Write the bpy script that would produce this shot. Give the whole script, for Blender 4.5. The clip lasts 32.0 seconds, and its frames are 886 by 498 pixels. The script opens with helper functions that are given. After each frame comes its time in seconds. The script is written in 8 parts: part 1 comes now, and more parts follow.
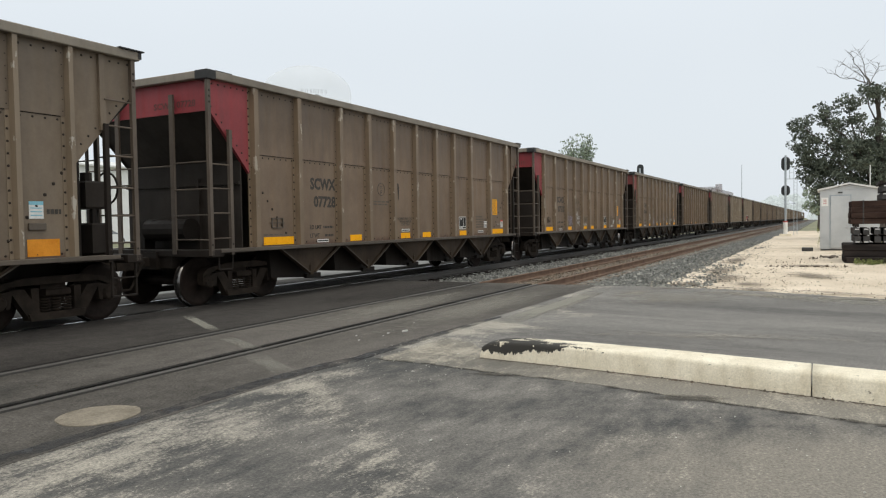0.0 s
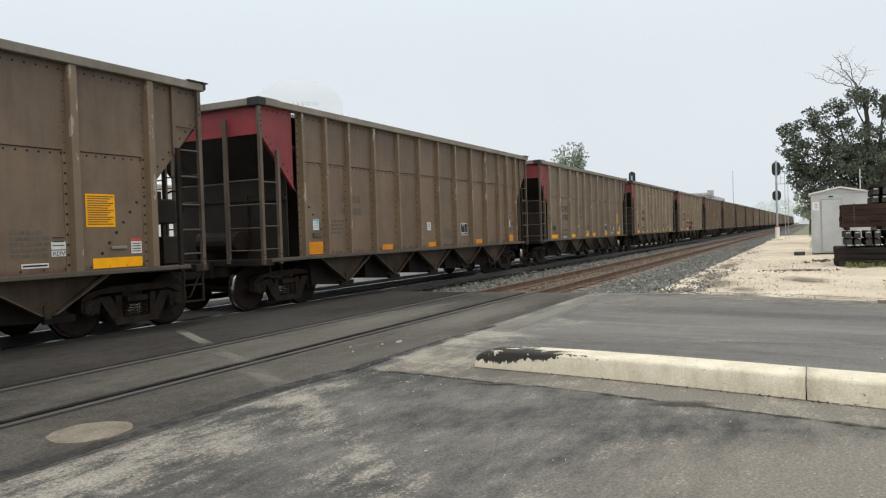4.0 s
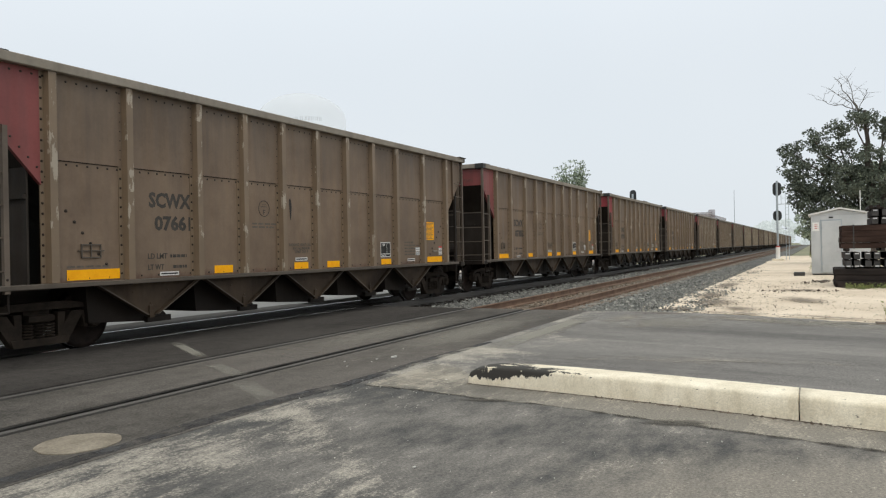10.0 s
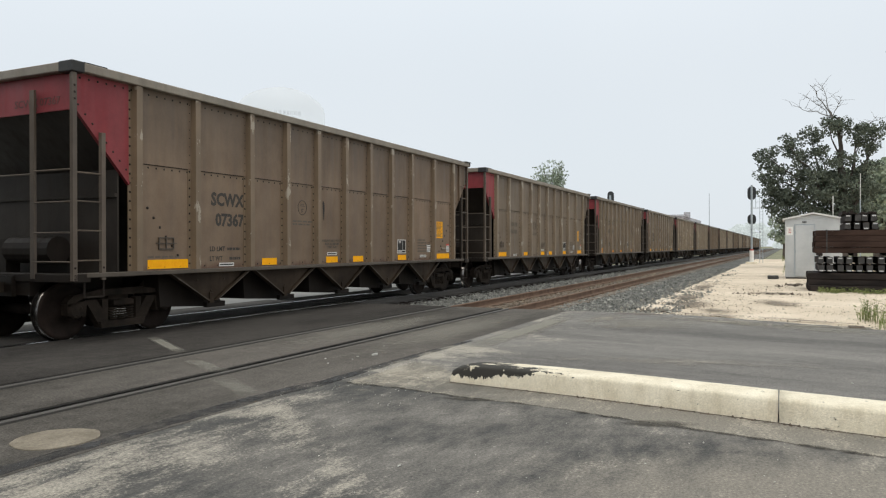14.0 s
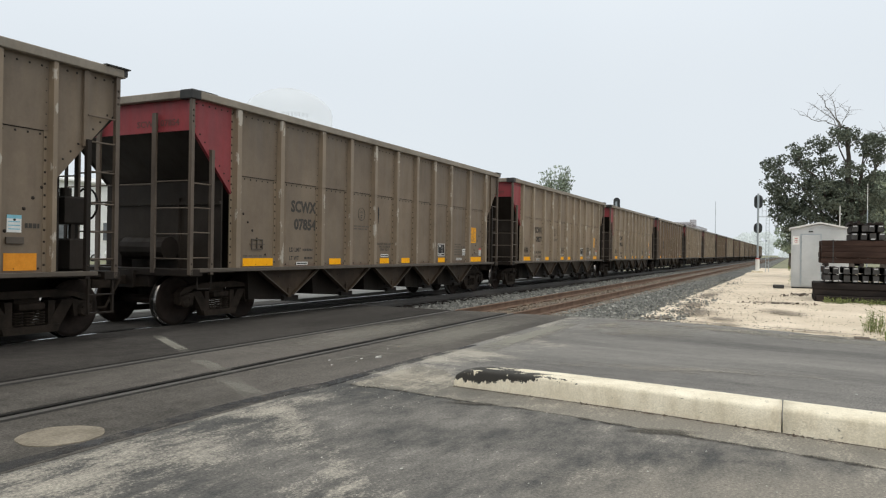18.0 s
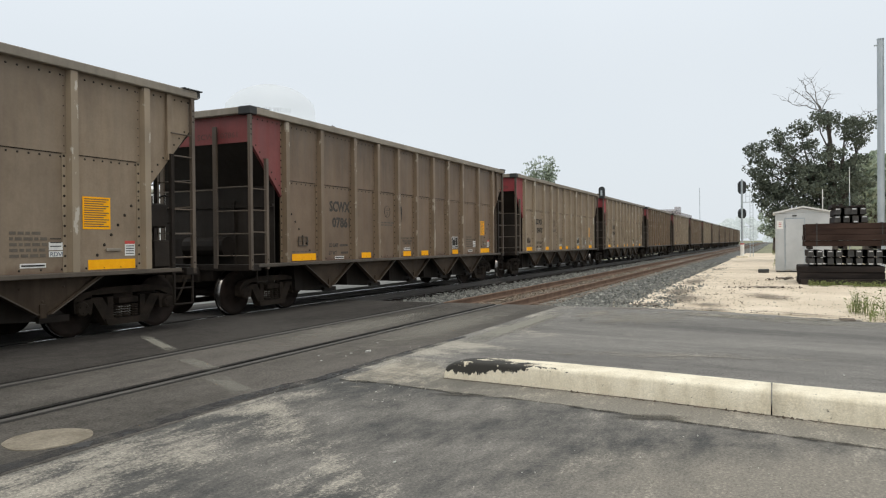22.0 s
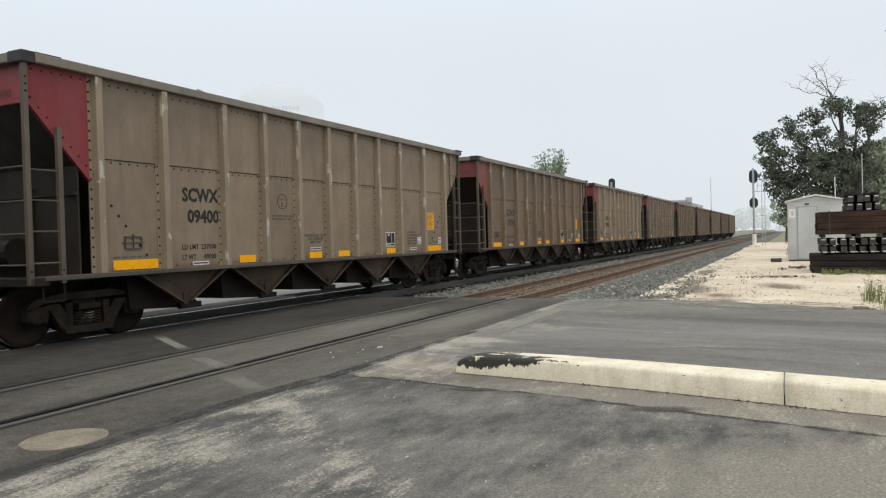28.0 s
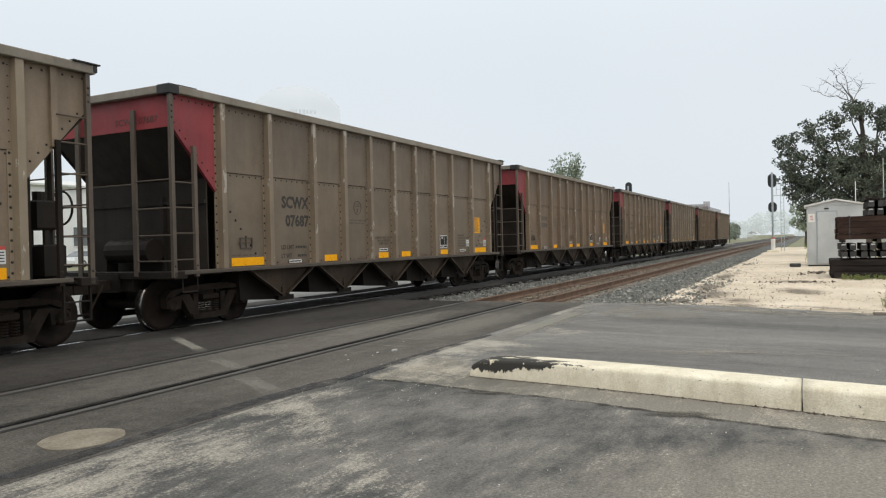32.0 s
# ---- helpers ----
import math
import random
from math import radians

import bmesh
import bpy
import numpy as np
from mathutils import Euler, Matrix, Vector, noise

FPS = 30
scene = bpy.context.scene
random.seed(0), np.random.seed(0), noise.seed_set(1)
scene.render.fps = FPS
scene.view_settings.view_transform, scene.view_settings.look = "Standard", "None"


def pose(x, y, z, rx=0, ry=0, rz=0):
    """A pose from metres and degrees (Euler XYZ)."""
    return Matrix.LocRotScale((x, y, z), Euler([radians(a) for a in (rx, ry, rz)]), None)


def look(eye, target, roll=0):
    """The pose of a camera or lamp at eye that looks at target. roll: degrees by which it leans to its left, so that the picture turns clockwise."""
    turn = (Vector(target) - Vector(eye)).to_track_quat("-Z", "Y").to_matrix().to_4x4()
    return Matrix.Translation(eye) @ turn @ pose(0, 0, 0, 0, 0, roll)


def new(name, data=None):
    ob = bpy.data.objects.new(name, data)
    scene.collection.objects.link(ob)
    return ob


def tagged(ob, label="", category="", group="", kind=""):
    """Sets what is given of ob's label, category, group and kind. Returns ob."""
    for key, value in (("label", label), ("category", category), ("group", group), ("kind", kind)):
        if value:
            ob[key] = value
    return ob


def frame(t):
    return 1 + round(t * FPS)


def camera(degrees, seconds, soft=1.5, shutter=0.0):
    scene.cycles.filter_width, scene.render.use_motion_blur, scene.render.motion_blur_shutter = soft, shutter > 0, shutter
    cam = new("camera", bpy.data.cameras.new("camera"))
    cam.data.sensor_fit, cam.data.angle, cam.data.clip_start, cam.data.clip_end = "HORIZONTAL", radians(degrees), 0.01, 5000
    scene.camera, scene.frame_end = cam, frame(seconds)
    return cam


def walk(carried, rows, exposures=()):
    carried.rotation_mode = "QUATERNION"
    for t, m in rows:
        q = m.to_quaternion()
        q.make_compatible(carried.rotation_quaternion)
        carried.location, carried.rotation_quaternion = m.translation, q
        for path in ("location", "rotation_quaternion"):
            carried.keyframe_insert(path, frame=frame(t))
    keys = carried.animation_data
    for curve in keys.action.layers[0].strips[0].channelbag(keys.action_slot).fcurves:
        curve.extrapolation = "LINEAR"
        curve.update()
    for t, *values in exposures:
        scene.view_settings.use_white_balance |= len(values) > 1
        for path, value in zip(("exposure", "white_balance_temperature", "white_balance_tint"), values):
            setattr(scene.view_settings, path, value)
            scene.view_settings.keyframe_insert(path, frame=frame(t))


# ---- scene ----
cam = camera(62.58, 32.0, soft=1.2)


def view(x, y, z, yaw, pitch, roll):
    """Camera pose: yaw from the track's line, pitch up, roll, all in degrees."""
    return pose(x, y, z, 0, 0, yaw - 90) @ pose(0, 0, 0, 90 + pitch, 0, 0) @ pose(0, 0, 0, 0, 0, roll)


# seconds, yaw, pitch, roll, x, y, z of the hand-held camera
PATH = [
    (0, 27.522, -2.033, -0.921, -0.026, -0.017, 1.469),
    (0.5, 27.497, -1.797, -1.151, -0.024, -0.023, 1.465),
    (1, 27.300, -1.696, -1.207, -0.003, -0.017, 1.459),
    (1.5, 27.212, -1.685, -1.358, -0.003, -0.020, 1.460),
    (2, 27.241, -1.511, -1.576, -0.000, -0.027, 1.458),
    (2.5, 27.205, -1.405, -1.799, 0.001, -0.030, 1.460),
    (3, 27.194, -1.262, -1.936, -0.003, -0.029, 1.460),
    (3.5, 27.139, -1.199, -1.934, -0.007, -0.027, 1.461),
    (5.5, 26.585, -1.582, -1.511, -0.012, -0.009, 1.458),
    (6, 26.610, -1.509, -1.618, -0.011, -0.009, 1.454),
    (6.5, 26.675, -1.441, -1.631, -0.009, -0.012, 1.456),
    (7, 26.847, -1.392, -1.699, -0.011, -0.019, 1.460),
    (7.5, 26.901, -1.239, -1.606, -0.005, -0.026, 1.459),
    (8, 26.977, -1.043, -1.473, -0.010, -0.040, 1.461),
    (8.5, 27.068, -0.705, -1.444, 0.006, -0.060, 1.461),
    (9, 27.027, -0.397, -1.410, 0.027, -0.073, 1.464),
    (9.5, 27.042, -0.073, -1.222, 0.043, -0.086, 1.457),
    (10, 27.069, 0.006, -1.085, 0.023, -0.080, 1.454),
    (10.5, 26.728, -0.175, -1.273, -0.010, -0.053, 1.457),
    (11, 25.858, 0.346, -0.571, -0.012, -0.024, 1.463),
    (11.5, 25.895, 0.342, -0.142, -0.018, -0.013, 1.462),
    (12, 25.716, 0.085, -0.056, -0.018, -0.008, 1.462),
    (12.5, 25.375, -0.179, 0.048, -0.008, -0.008, 1.459),
    (13, 25.374, -0.182, 0.005, 0.000, -0.003, 1.459),
    (13.5, 25.330, -0.251, -0.126, -0.004, -0.005, 1.460),
    (14, 25.284, -0.187, -0.115, -0.002, -0.007, 1.460),
    (14.5, 25.232, -0.196, 0.021, 0.008, -0.009, 1.462),
    (16.5, 25.463, -0.436, 0.515, -0.007, -0.001, 1.463),
    (17, 25.702, -0.279, 0.710, -0.011, -0.003, 1.463),
    (17.5, 25.722, -0.133, 0.839, -0.020, -0.004, 1.468),
    (18, 25.676, 0.080, 0.850, -0.018, -0.007, 1.466),
    (18.5, 25.543, 0.366, 0.753, -0.031, -0.018, 1.473),
    (19, 25.280, 0.687, 0.696, -0.037, -0.017, 1.469),
    (19.5, 24.932, 0.749, 0.783, -0.027, -0.009, 1.465),
    (20, 24.686, 0.575, 0.740, -0.025, -0.011, 1.462),
    (20.5, 24.579, 0.208, 0.479, -0.014, -0.008, 1.461),
    (21, 24.542, -0.040, 0.189, 0.003, 0.003, 1.455),
    (21.5, 24.532, -0.318, -0.179, 0.013, 0.012, 1.452),
    (22, 24.634, -0.471, -0.556, 0.002, 0.010, 1.455),
    (22.5, 24.591, -0.470, -0.880, 0.004, -0.002, 1.455),
    (23, 24.529, -0.598, -1.021, 0.011, -0.003, 1.458),
    (23.5, 24.663, -0.637, -1.173, 0.020, -0.001, 1.452),
    (24, 24.810, -0.770, -1.357, 0.023, -0.004, 1.449),
    (24.5, 24.898, -0.999, -1.437, 0.015, -0.003, 1.456),
    (25, 24.989, -0.976, -1.460, 0.007, -0.002, 1.455),
    (25.5, 25.113, -0.928, -1.541, 0.010, -0.002, 1.451),
    (27.5, 25.363, -0.846, -1.648, 0.008, -0.004, 1.451),
    (28, 25.479, -0.850, -1.595, 0.001, -0.007, 1.458),
    (28.5, 25.526, -0.704, -1.617, 0.006, -0.005, 1.450),
    (29, 25.598, -0.742, -1.704, 0.008, -0.015, 1.453),
    (29.5, 25.769, -0.691, -1.625, 0.003, -0.013, 1.455),
    (30, 26.033, -0.656, -1.545, 0.013, -0.009, 1.452),
    (30.5, 26.261, -0.652, -1.541, 0.012, -0.013, 1.453),
    (31, 26.430, -0.672, -1.410, 0.012, -0.008, 1.456),
    (31.5, 26.602, -0.655, -1.295, 0.005, -0.008, 1.456),
    (32, 26.714, -0.547, -1.363, 0.001, -0.018, 1.455),
]
walk(cam, [(t, view(x, y, z, a, b, c)) for t, a, b, c, x, y, z in PATH])

# ---- light ----
world = bpy.data.worlds.new("overcast")
scene.world = world
world.use_nodes = True
wn = world.node_tree.nodes
wl = world.node_tree.links
sky = wn.new("ShaderNodeTexSky")
sky.sky_type = "NISHITA"
sky.sun_disc = False
sky.sun_elevation = radians(48)
sky.sun_rotation = radians(225)
sky.dust_density = 4.0
dim = wn.new("ShaderNodeVectorMath")
dim.operation = "SCALE"
dim.inputs["Scale"].default_value = 0.10
cloud = wn.new("ShaderNodeTexNoise")
cloud.inputs["Scale"].default_value = 1.3
cloud.inputs["Detail"].default_value = 3.0
cramp = wn.new("ShaderNodeValToRGB")
cramp.color_ramp.elements[0].color = (0.735, 0.81, 0.873, 1)
cramp.color_ramp.elements[1].color = (0.875, 0.92, 0.957, 1)
veil = wn.new("ShaderNodeMix")
veil.data_type = "RGBA"
veil.inputs[0].default_value = 0.90
wl.new(sky.outputs[0], dim.inputs[0])
wl.new(cloud.outputs[0], cramp.inputs[0])
wl.new(dim.outputs[0], veil.inputs[6])
wl.new(cramp.outputs[0], veil.inputs[7])
# fog is brightest overhead
where = wn.new("ShaderNodeTexCoord")
axes = wn.new("ShaderNodeSeparateXYZ")
rise = wn.new("ShaderNodeMapRange")
rise.interpolation_type = "SMOOTHSTEP"
for key, val in (("From Min", 0.18), ("From Max", 0.95), ("To Min", 1.0), ("To Max", 1.75)):
    rise.inputs[key].default_value = val
zenith = wn.new("ShaderNodeVectorMath")
zenith.operation = "SCALE"
warm = wn.new("ShaderNodeMix")
warm.data_type, warm.blend_type = "RGBA", "MULTIPLY"
warm.inputs[7].default_value = (1.03, 0.99, 0.91, 1)
up = wn.new("ShaderNodeMapRange")
for key, val in (("From Min", 0.3), ("From Max", 0.7)):
    up.inputs[key].default_value = val
wl.new(axes.outputs[2], up.inputs["Value"])
wl.new(up.outputs[0], warm.inputs[0])
wl.new(where.outputs["Generated"], axes.inputs[0])
wl.new(axes.outputs[2], rise.inputs["Value"])
wl.new(veil.outputs[2], zenith.inputs[0])
wl.new(rise.outputs[0], zenith.inputs["Scale"])
wl.new(zenith.outputs[0], warm.inputs[6])
wl.new(warm.outputs[2], wn["Background"].inputs[0])
wn["Background"].inputs[1].default_value = 1.0

sun = new("sun", bpy.data.lights.new("sun", "SUN"))
sun.data.energy = 0.6
sun.data.angle = radians(30)
sun.data.color = (1.0, 0.95, 0.86)
sun.matrix_world = look((0, 0, 30), (14, 9, 0))

# ---- materials ----


def ramp(nodes, stops):
    r = nodes.new("ShaderNodeValToRGB")
    e = r.color_ramp.elements
    e[0].position, e[0].color = stops[0][0], (*stops[0][1], 1)
    e[1].position, e[1].color = stops[-1][0], (*stops[-1][1], 1)
    for p, c in stops[1:-1]:
        n = e.new(p)
        n.color = (*c, 1)
    return r


def noise_node(nodes, links, vec, scale, detail=6.0, rough=0.6, stretch=None):
    n = nodes.new("ShaderNodeTexNoise")
    n.inputs["Scale"].default_value = scale
    n.inputs["Detail"].default_value = detail
    n.inputs["Roughness"].default_value = rough
    if stretch:
        m = nodes.new("ShaderNodeMapping")
        m.inputs["Scale"].default_value = stretch
        links.new(vec, m.inputs[0])
        vec = m.outputs[0]
    links.new(vec, n.inputs["Vector"])
    return n


def blend(nodes, links, fac, a, b, mode="MIX"):
    m = nodes.new("ShaderNodeMix")
    m.data_type = "RGBA"
    m.blend_type = mode
    for sock, v in ((m.inputs[0], fac), (m.inputs[6], a), (m.inputs[7], b)):
        if isinstance(v, (int, float)):
            sock.default_value = v
        elif isinstance(v, tuple):
            sock.default_value = (*v, 1)
        else:
            links.new(v, sock)
    return m.outputs[2]


def base_mat(name, rough, metal=0.0, moving=False):
    m = bpy.data.materials.new(name)
    m.use_nodes = True
    n, l = m.node_tree.nodes, m.node_tree.links
    b = n["Principled BSDF"]
    b.inputs["Roughness"].default_value = rough
    b.inputs["Metallic"].default_value = metal
    if moving:
        co = n.new("ShaderNodeTexCoord")
        info = n.new("ShaderNodeObjectInfo")
        add = n.new("ShaderNodeVectorMath")
        add.operation = "MULTIPLY_ADD"
        add.inputs[1].default_value = (1, 1, 1)
        shift = n.new("ShaderNodeVectorMath")
        shift.operation = "SCALE"
        shift.inputs[0].default_value = (37.0, 11.0, 5.0)
        l.new(info.outputs["Random"], shift.inputs["Scale"])
        l.new(co.outputs["Object"], add.inputs[0])
        l.new(shift.outputs[0], add.inputs[2])
        vec = add.outputs[0]
    else:
        vec = n.new("ShaderNodeNewGeometry").outputs["Position"]
    return m, n, l, b, vec


def add_bump(n, l, b, height, strength, dist):
    bump = n.new("ShaderNodeBump")
    bump.inputs["Strength"].default_value = strength
    bump.inputs["Distance"].default_value = dist
    l.new(height, bump.inputs["Height"])
    l.new(bump.outputs[0], b.inputs["Normal"])


def rough_mat(name, dark, light, rough=0.8, scale=3.0, grain=40.0, metal=0.0, bump=0.3, dist=0.004, moving=False, stretch=None, grain_amount=0.35):
    """A surface with blotches at one scale and grain at another."""
    m, n, l, b, vec = base_mat(name, rough, metal, moving)
    big = noise_node(n, l, vec, scale, 5, 0.6, stretch)
    r = ramp(n, [(0.32, dark), (0.68, light)])
    l.new(big.outputs[0], r.inputs[0])
    fine = noise_node(n, l, vec, grain, 4, 0.7)
    g = ramp(n, [(0.3, (0.55, 0.55, 0.55)), (0.7, (1.3, 1.3, 1.3))])
    l.new(fine.outputs[0], g.inputs[0])
    l.new(blend(n, l, grain_amount, r.outputs[0], g.outputs[0], "MULTIPLY"), b.inputs["Base Color"])
    add_bump(n, l, b, fine.outputs[0], bump, dist)
    return m


def car_paint(name, dark, light, dirt=0.5, rust=0.15, edge=0.0, soot=0.0):
    """Weathered railcar metal: streaks run down, dust gathers in blotches, rust in spots."""
    m, n, l, b, vec = base_mat(name, 0.55, 0.0, True)
    big = noise_node(n, l, vec, 0.9, 4, 0.55)
    r = ramp(n, [(0.3, dark), (0.7, light)])
    l.new(big.outputs[0], r.inputs[0])
    streak = noise_node(n, l, vec, 7.0, 4, 0.55, (1.0, 1.0, 0.07))
    s = ramp(n, [(0.33, (0.74, 0.70, 0.66)), (0.50, (1.0, 1.0, 1.0)), (0.70, (1.12, 1.11, 1.10))])
    l.new(streak.outputs[0], s.inputs[0])
    col = blend(n, l, dirt, r.outputs[0], s.outputs[0], "MULTIPLY")
    spots = noise_node(n, l, vec, 7.0, 8, 0.75)
    k = ramp(n, [(0.62, (0, 0, 0)), (0.80, (1, 1, 1))])
    l.new(spots.outputs[0], k.inputs[0])
    mul = n.new("ShaderNodeMath")
    mul.operation = "MULTIPLY"
    mul.inputs[1].default_value = rust
    l.new(k.outputs[0], mul.inputs[0])
    col = blend(n, l, mul.outputs[0], col, (0.10, 0.05, 0.03))
    grime = noise_node(n, l, vec, 2.3, 7, 0.72, (1.0, 1.0, 0.6))
    gk = ramp(n, [(0.36, (0.80, 0.76, 0.72)), (0.56, (1.04, 1.04, 1.04))])
    l.new(grime.outputs[0], gk.inputs[0])
    col = blend(n, l, 0.65, col, gk.outputs[0], "MULTIPLY")
    speck = noise_node(n, l, vec, 26.0, 3, 0.6)
    sk = ramp(n, [(0.34, (0.80, 0.79, 0.78)), (0.66, (1.17, 1.17, 1.17))])
    l.new(speck.outputs[0], sk.inputs[0])
    col = blend(n, l, 0.22, col, sk.outputs[0], "MULTIPLY")
    if edge:
        # ragged rust creeping up from the sheets' lower edge
        height = n.new("ShaderNodeSeparateXYZ")
        l.new(n.new("ShaderNodeTexCoord").outputs["Object"], height.inputs[0])
        creep = noise_node(n, l, vec, 5.0, 6, 0.7, (1.0, 1.0, 0.5))
        lip = n.new("ShaderNodeMath")
        lip.operation = "MULTIPLY_ADD"
        lip.inputs[1].default_value = 0.55
        l.new(creep.outputs[0], lip.inputs[0])
        low = n.new("ShaderNodeMapRange")
        for key, val in (("From Min", 1.05), ("From Max", 1.32), ("To Min", 0.26), ("To Max", -0.12)):
            low.inputs[key].default_value = val
        l.new(height.outputs[2], low.inputs["Value"])
        l.new(low.outputs[0], lip.inputs[2])
        ek = ramp(n, [(0.36, (0, 0, 0)), (0.50, (edge, edge, edge))])
        l.new(lip.outputs[0], ek.inputs[0])
        col = blend(n, l, ek.outputs[0], col, (0.095, 0.046, 0.026))
        # coal dust washed down from the chord over the upper sheets, ending in runs
        run = noise_node(n, l, vec, 6.0, 5, 0.6, (1.0, 1.0, 0.10))
        wash = n.new("ShaderNodeMath")
        wash.operation = "MULTIPLY_ADD"
        wash.inputs[1].default_value = 2.2
        l.new(run.outputs[0], wash.inputs[0])
        high = n.new("ShaderNodeMapRange")
        for key, val in (("From Min", 2.3), ("From Max", 3.9), ("To Min", -1.5), ("To Max", 0.05)):
            high.inputs[key].default_value = val
        l.new(height.outputs[2], high.inputs["Value"])
        l.new(high.outputs[0], wash.inputs[2])
        wk = ramp(n, [(0.05, (0, 0, 0)), (1.0, (soot, soot, soot))])
        l.new(wash.outputs[0], wk.inputs[0])
        col = blend(n, l, wk.outputs[0], col, (0.045, 0.036, 0.028))
    # each panel weathers a little differently
    info = n.new("ShaderNodeObjectInfo")
    pr = ramp(n, [(0.0, (0.90, 0.90, 0.91)), (1.0, (1.07, 1.06, 1.05))])
    l.new(info.outputs["Random"], pr.inputs[0])
    col = blend(n, l, 1.0, col, pr.outputs[0], "MULTIPLY")
    l.new(col, b.inputs["Base Color"])
    rr = ramp(n, [(0.3, (0.42, 0.42, 0.42)), (0.7, (0.7, 0.7, 0.7))])
    l.new(streak.outputs[0], rr.inputs[0])
    l.new(rr.outputs[0], b.inputs["Roughness"])
    add_bump(n, l, b, spots.outputs[0], 0.12, 0.003)
    return m


def rib_paint(name, base, bare):
    """Rib edges rubbed to bare aluminium in long patches."""
    m, n, l, b, vec = base_mat(name, 0.45, 0.0, True)
    big = noise_node(n, l, vec, 1.2, 4, 0.6)
    r = ramp(n, [(0.3, tuple(c * 0.85 for c in base)), (0.7, tuple(c * 1.15 for c in base))])
    l.new(big.outputs[0], r.inputs[0])
    # rubbed patches span the rib's face; only the proud face is bare
    worn = noise_node(n, l, vec, 2.4, 5, 0.62, (2.4, 1.0, 0.85))
    k = ramp(n, [(0.61, (0, 0, 0)), (0.645, (0.85, 0.85, 0.85))])
    co = n.new("ShaderNodeTexCoord")
    sep = n.new("ShaderNodeSeparateXYZ")
    l.new(co.outputs["Object"], sep.inputs[0])
    # most rubbed where chains and ladders touch: under the chord and below the lap
    wear = worn.outputs[0]
    for z_, reach in ((3.92, 0.15), (2.62, 0.17)):
        at_ = n.new("ShaderNodeMath")
        at_.operation = "COMPARE"
        at_.inputs[1].default_value, at_.inputs[2].default_value = z_, reach
        l.new(sep.outputs[2], at_.inputs[0])
        more = n.new("ShaderNodeMath")
        more.operation = "MULTIPLY_ADD"
        more.inputs[1].default_value = 0.06
        l.new(at_.outputs[0], more.inputs[0])
        l.new(wear, more.inputs[2])
        wear = more.outputs[0]
    l.new(wear, k.inputs[0])
    face = n.new("ShaderNodeMath")
    face.operation = "LESS_THAN"
    face.inputs[1].default_value = -1.6
    l.new(sep.outputs[1], face.inputs[0])
    both = n.new("ShaderNodeMath")
    both.operation = "MULTIPLY"
    l.new(k.outputs[0], both.inputs[0])
    l.new(face.outputs[0], both.inputs[1])
    l.new(blend(n, l, both.outputs[0], r.outputs[0], bare), b.inputs["Base Color"])
    return m


def asphalt_mat(name, dark, light, worn, worn_from, scale=0.5, grain=55.0, streak=(1.0, 0.35, 1.0), seam=0.0, turn=30.0, mottle=0.62):
    """Asphalt: stone grain, long stains, and worn pale patches with crumbling edges. seam: more wear towards the tar seam."""
    m, n, l, b, vec = base_mat(name, 0.85)

    def math_node(op, x, y):
        q = n.new("ShaderNodeMath")
        q.operation = op
        for s, v in zip(q.inputs, (x, y)):
            if isinstance(v, (int, float)):
                s.default_value = v
            else:
                l.new(v, s)
        return q.outputs[0]

    rot = n.new("ShaderNodeMapping")
    rot.inputs["Rotation"].default_value = (0, 0, radians(turn))
    l.new(vec, rot.inputs[0])
    big = noise_node(n, l, rot.outputs[0], scale, 8, 0.66, streak)
    fine = noise_node(n, l, vec, grain, 3, 0.85)
    mid = noise_node(n, l, rot.outputs[0], 5.0, 7, 0.75, (1.15, 0.75, 1.0))
    r = ramp(n, [(0.34, dark), (0.60, light)])
    l.new(math_node("ADD", big.outputs[0], math_node("MULTIPLY", math_node("SUBTRACT", mid.outputs[0], 0.5), mottle)), r.inputs[0])
    patch = noise_node(n, l, rot.outputs[0], 0.8, 9, 0.70, (1.0, 0.55, 1.0))
    mask = math_node("ADD", patch.outputs[0], math_node("MULTIPLY", math_node("SUBTRACT", mid.outputs[0], 0.5), 0.35))
    mask = math_node("ADD", mask, math_node("MULTIPLY", math_node("SUBTRACT", fine.outputs[0], 0.5), 0.30))
    if seam:
        sep = n.new("ShaderNodeSeparateXYZ")
        l.new(vec, sep.inputs[0])
        mr = n.new("ShaderNodeMapRange")
        mr.inputs["From Min"].default_value, mr.inputs["From Max"].default_value = 1.8, 4.3
        mr.inputs["To Min"].default_value, mr.inputs["To Max"].default_value = -seam, seam
        l.new(sep.outputs[1], mr.inputs["Value"])
        mask = math_node("ADD", mask, mr.outputs[0])
    k = ramp(n, [(worn_from, (0, 0, 0)), (worn_from + 0.14, (1, 1, 1))])
    l.new(mask, k.inputs[0])
    col = blend(n, l, k.outputs[0], r.outputs[0], worn)
    g = ramp(n, [(0.33, (0.38, 0.37, 0.36)), (0.50, (1.0, 1.0, 1.0)), (0.68, (1.9, 1.86, 1.78))])
    l.new(fine.outputs[0], g.inputs[0])
    col = blend(n, l, 0.75, col, g.outputs[0], "MULTIPLY")
    l.new(col, b.inputs["Base Color"])
    add_bump(n, l, b, fine.outputs[0], 0.7, 0.008)
    return m


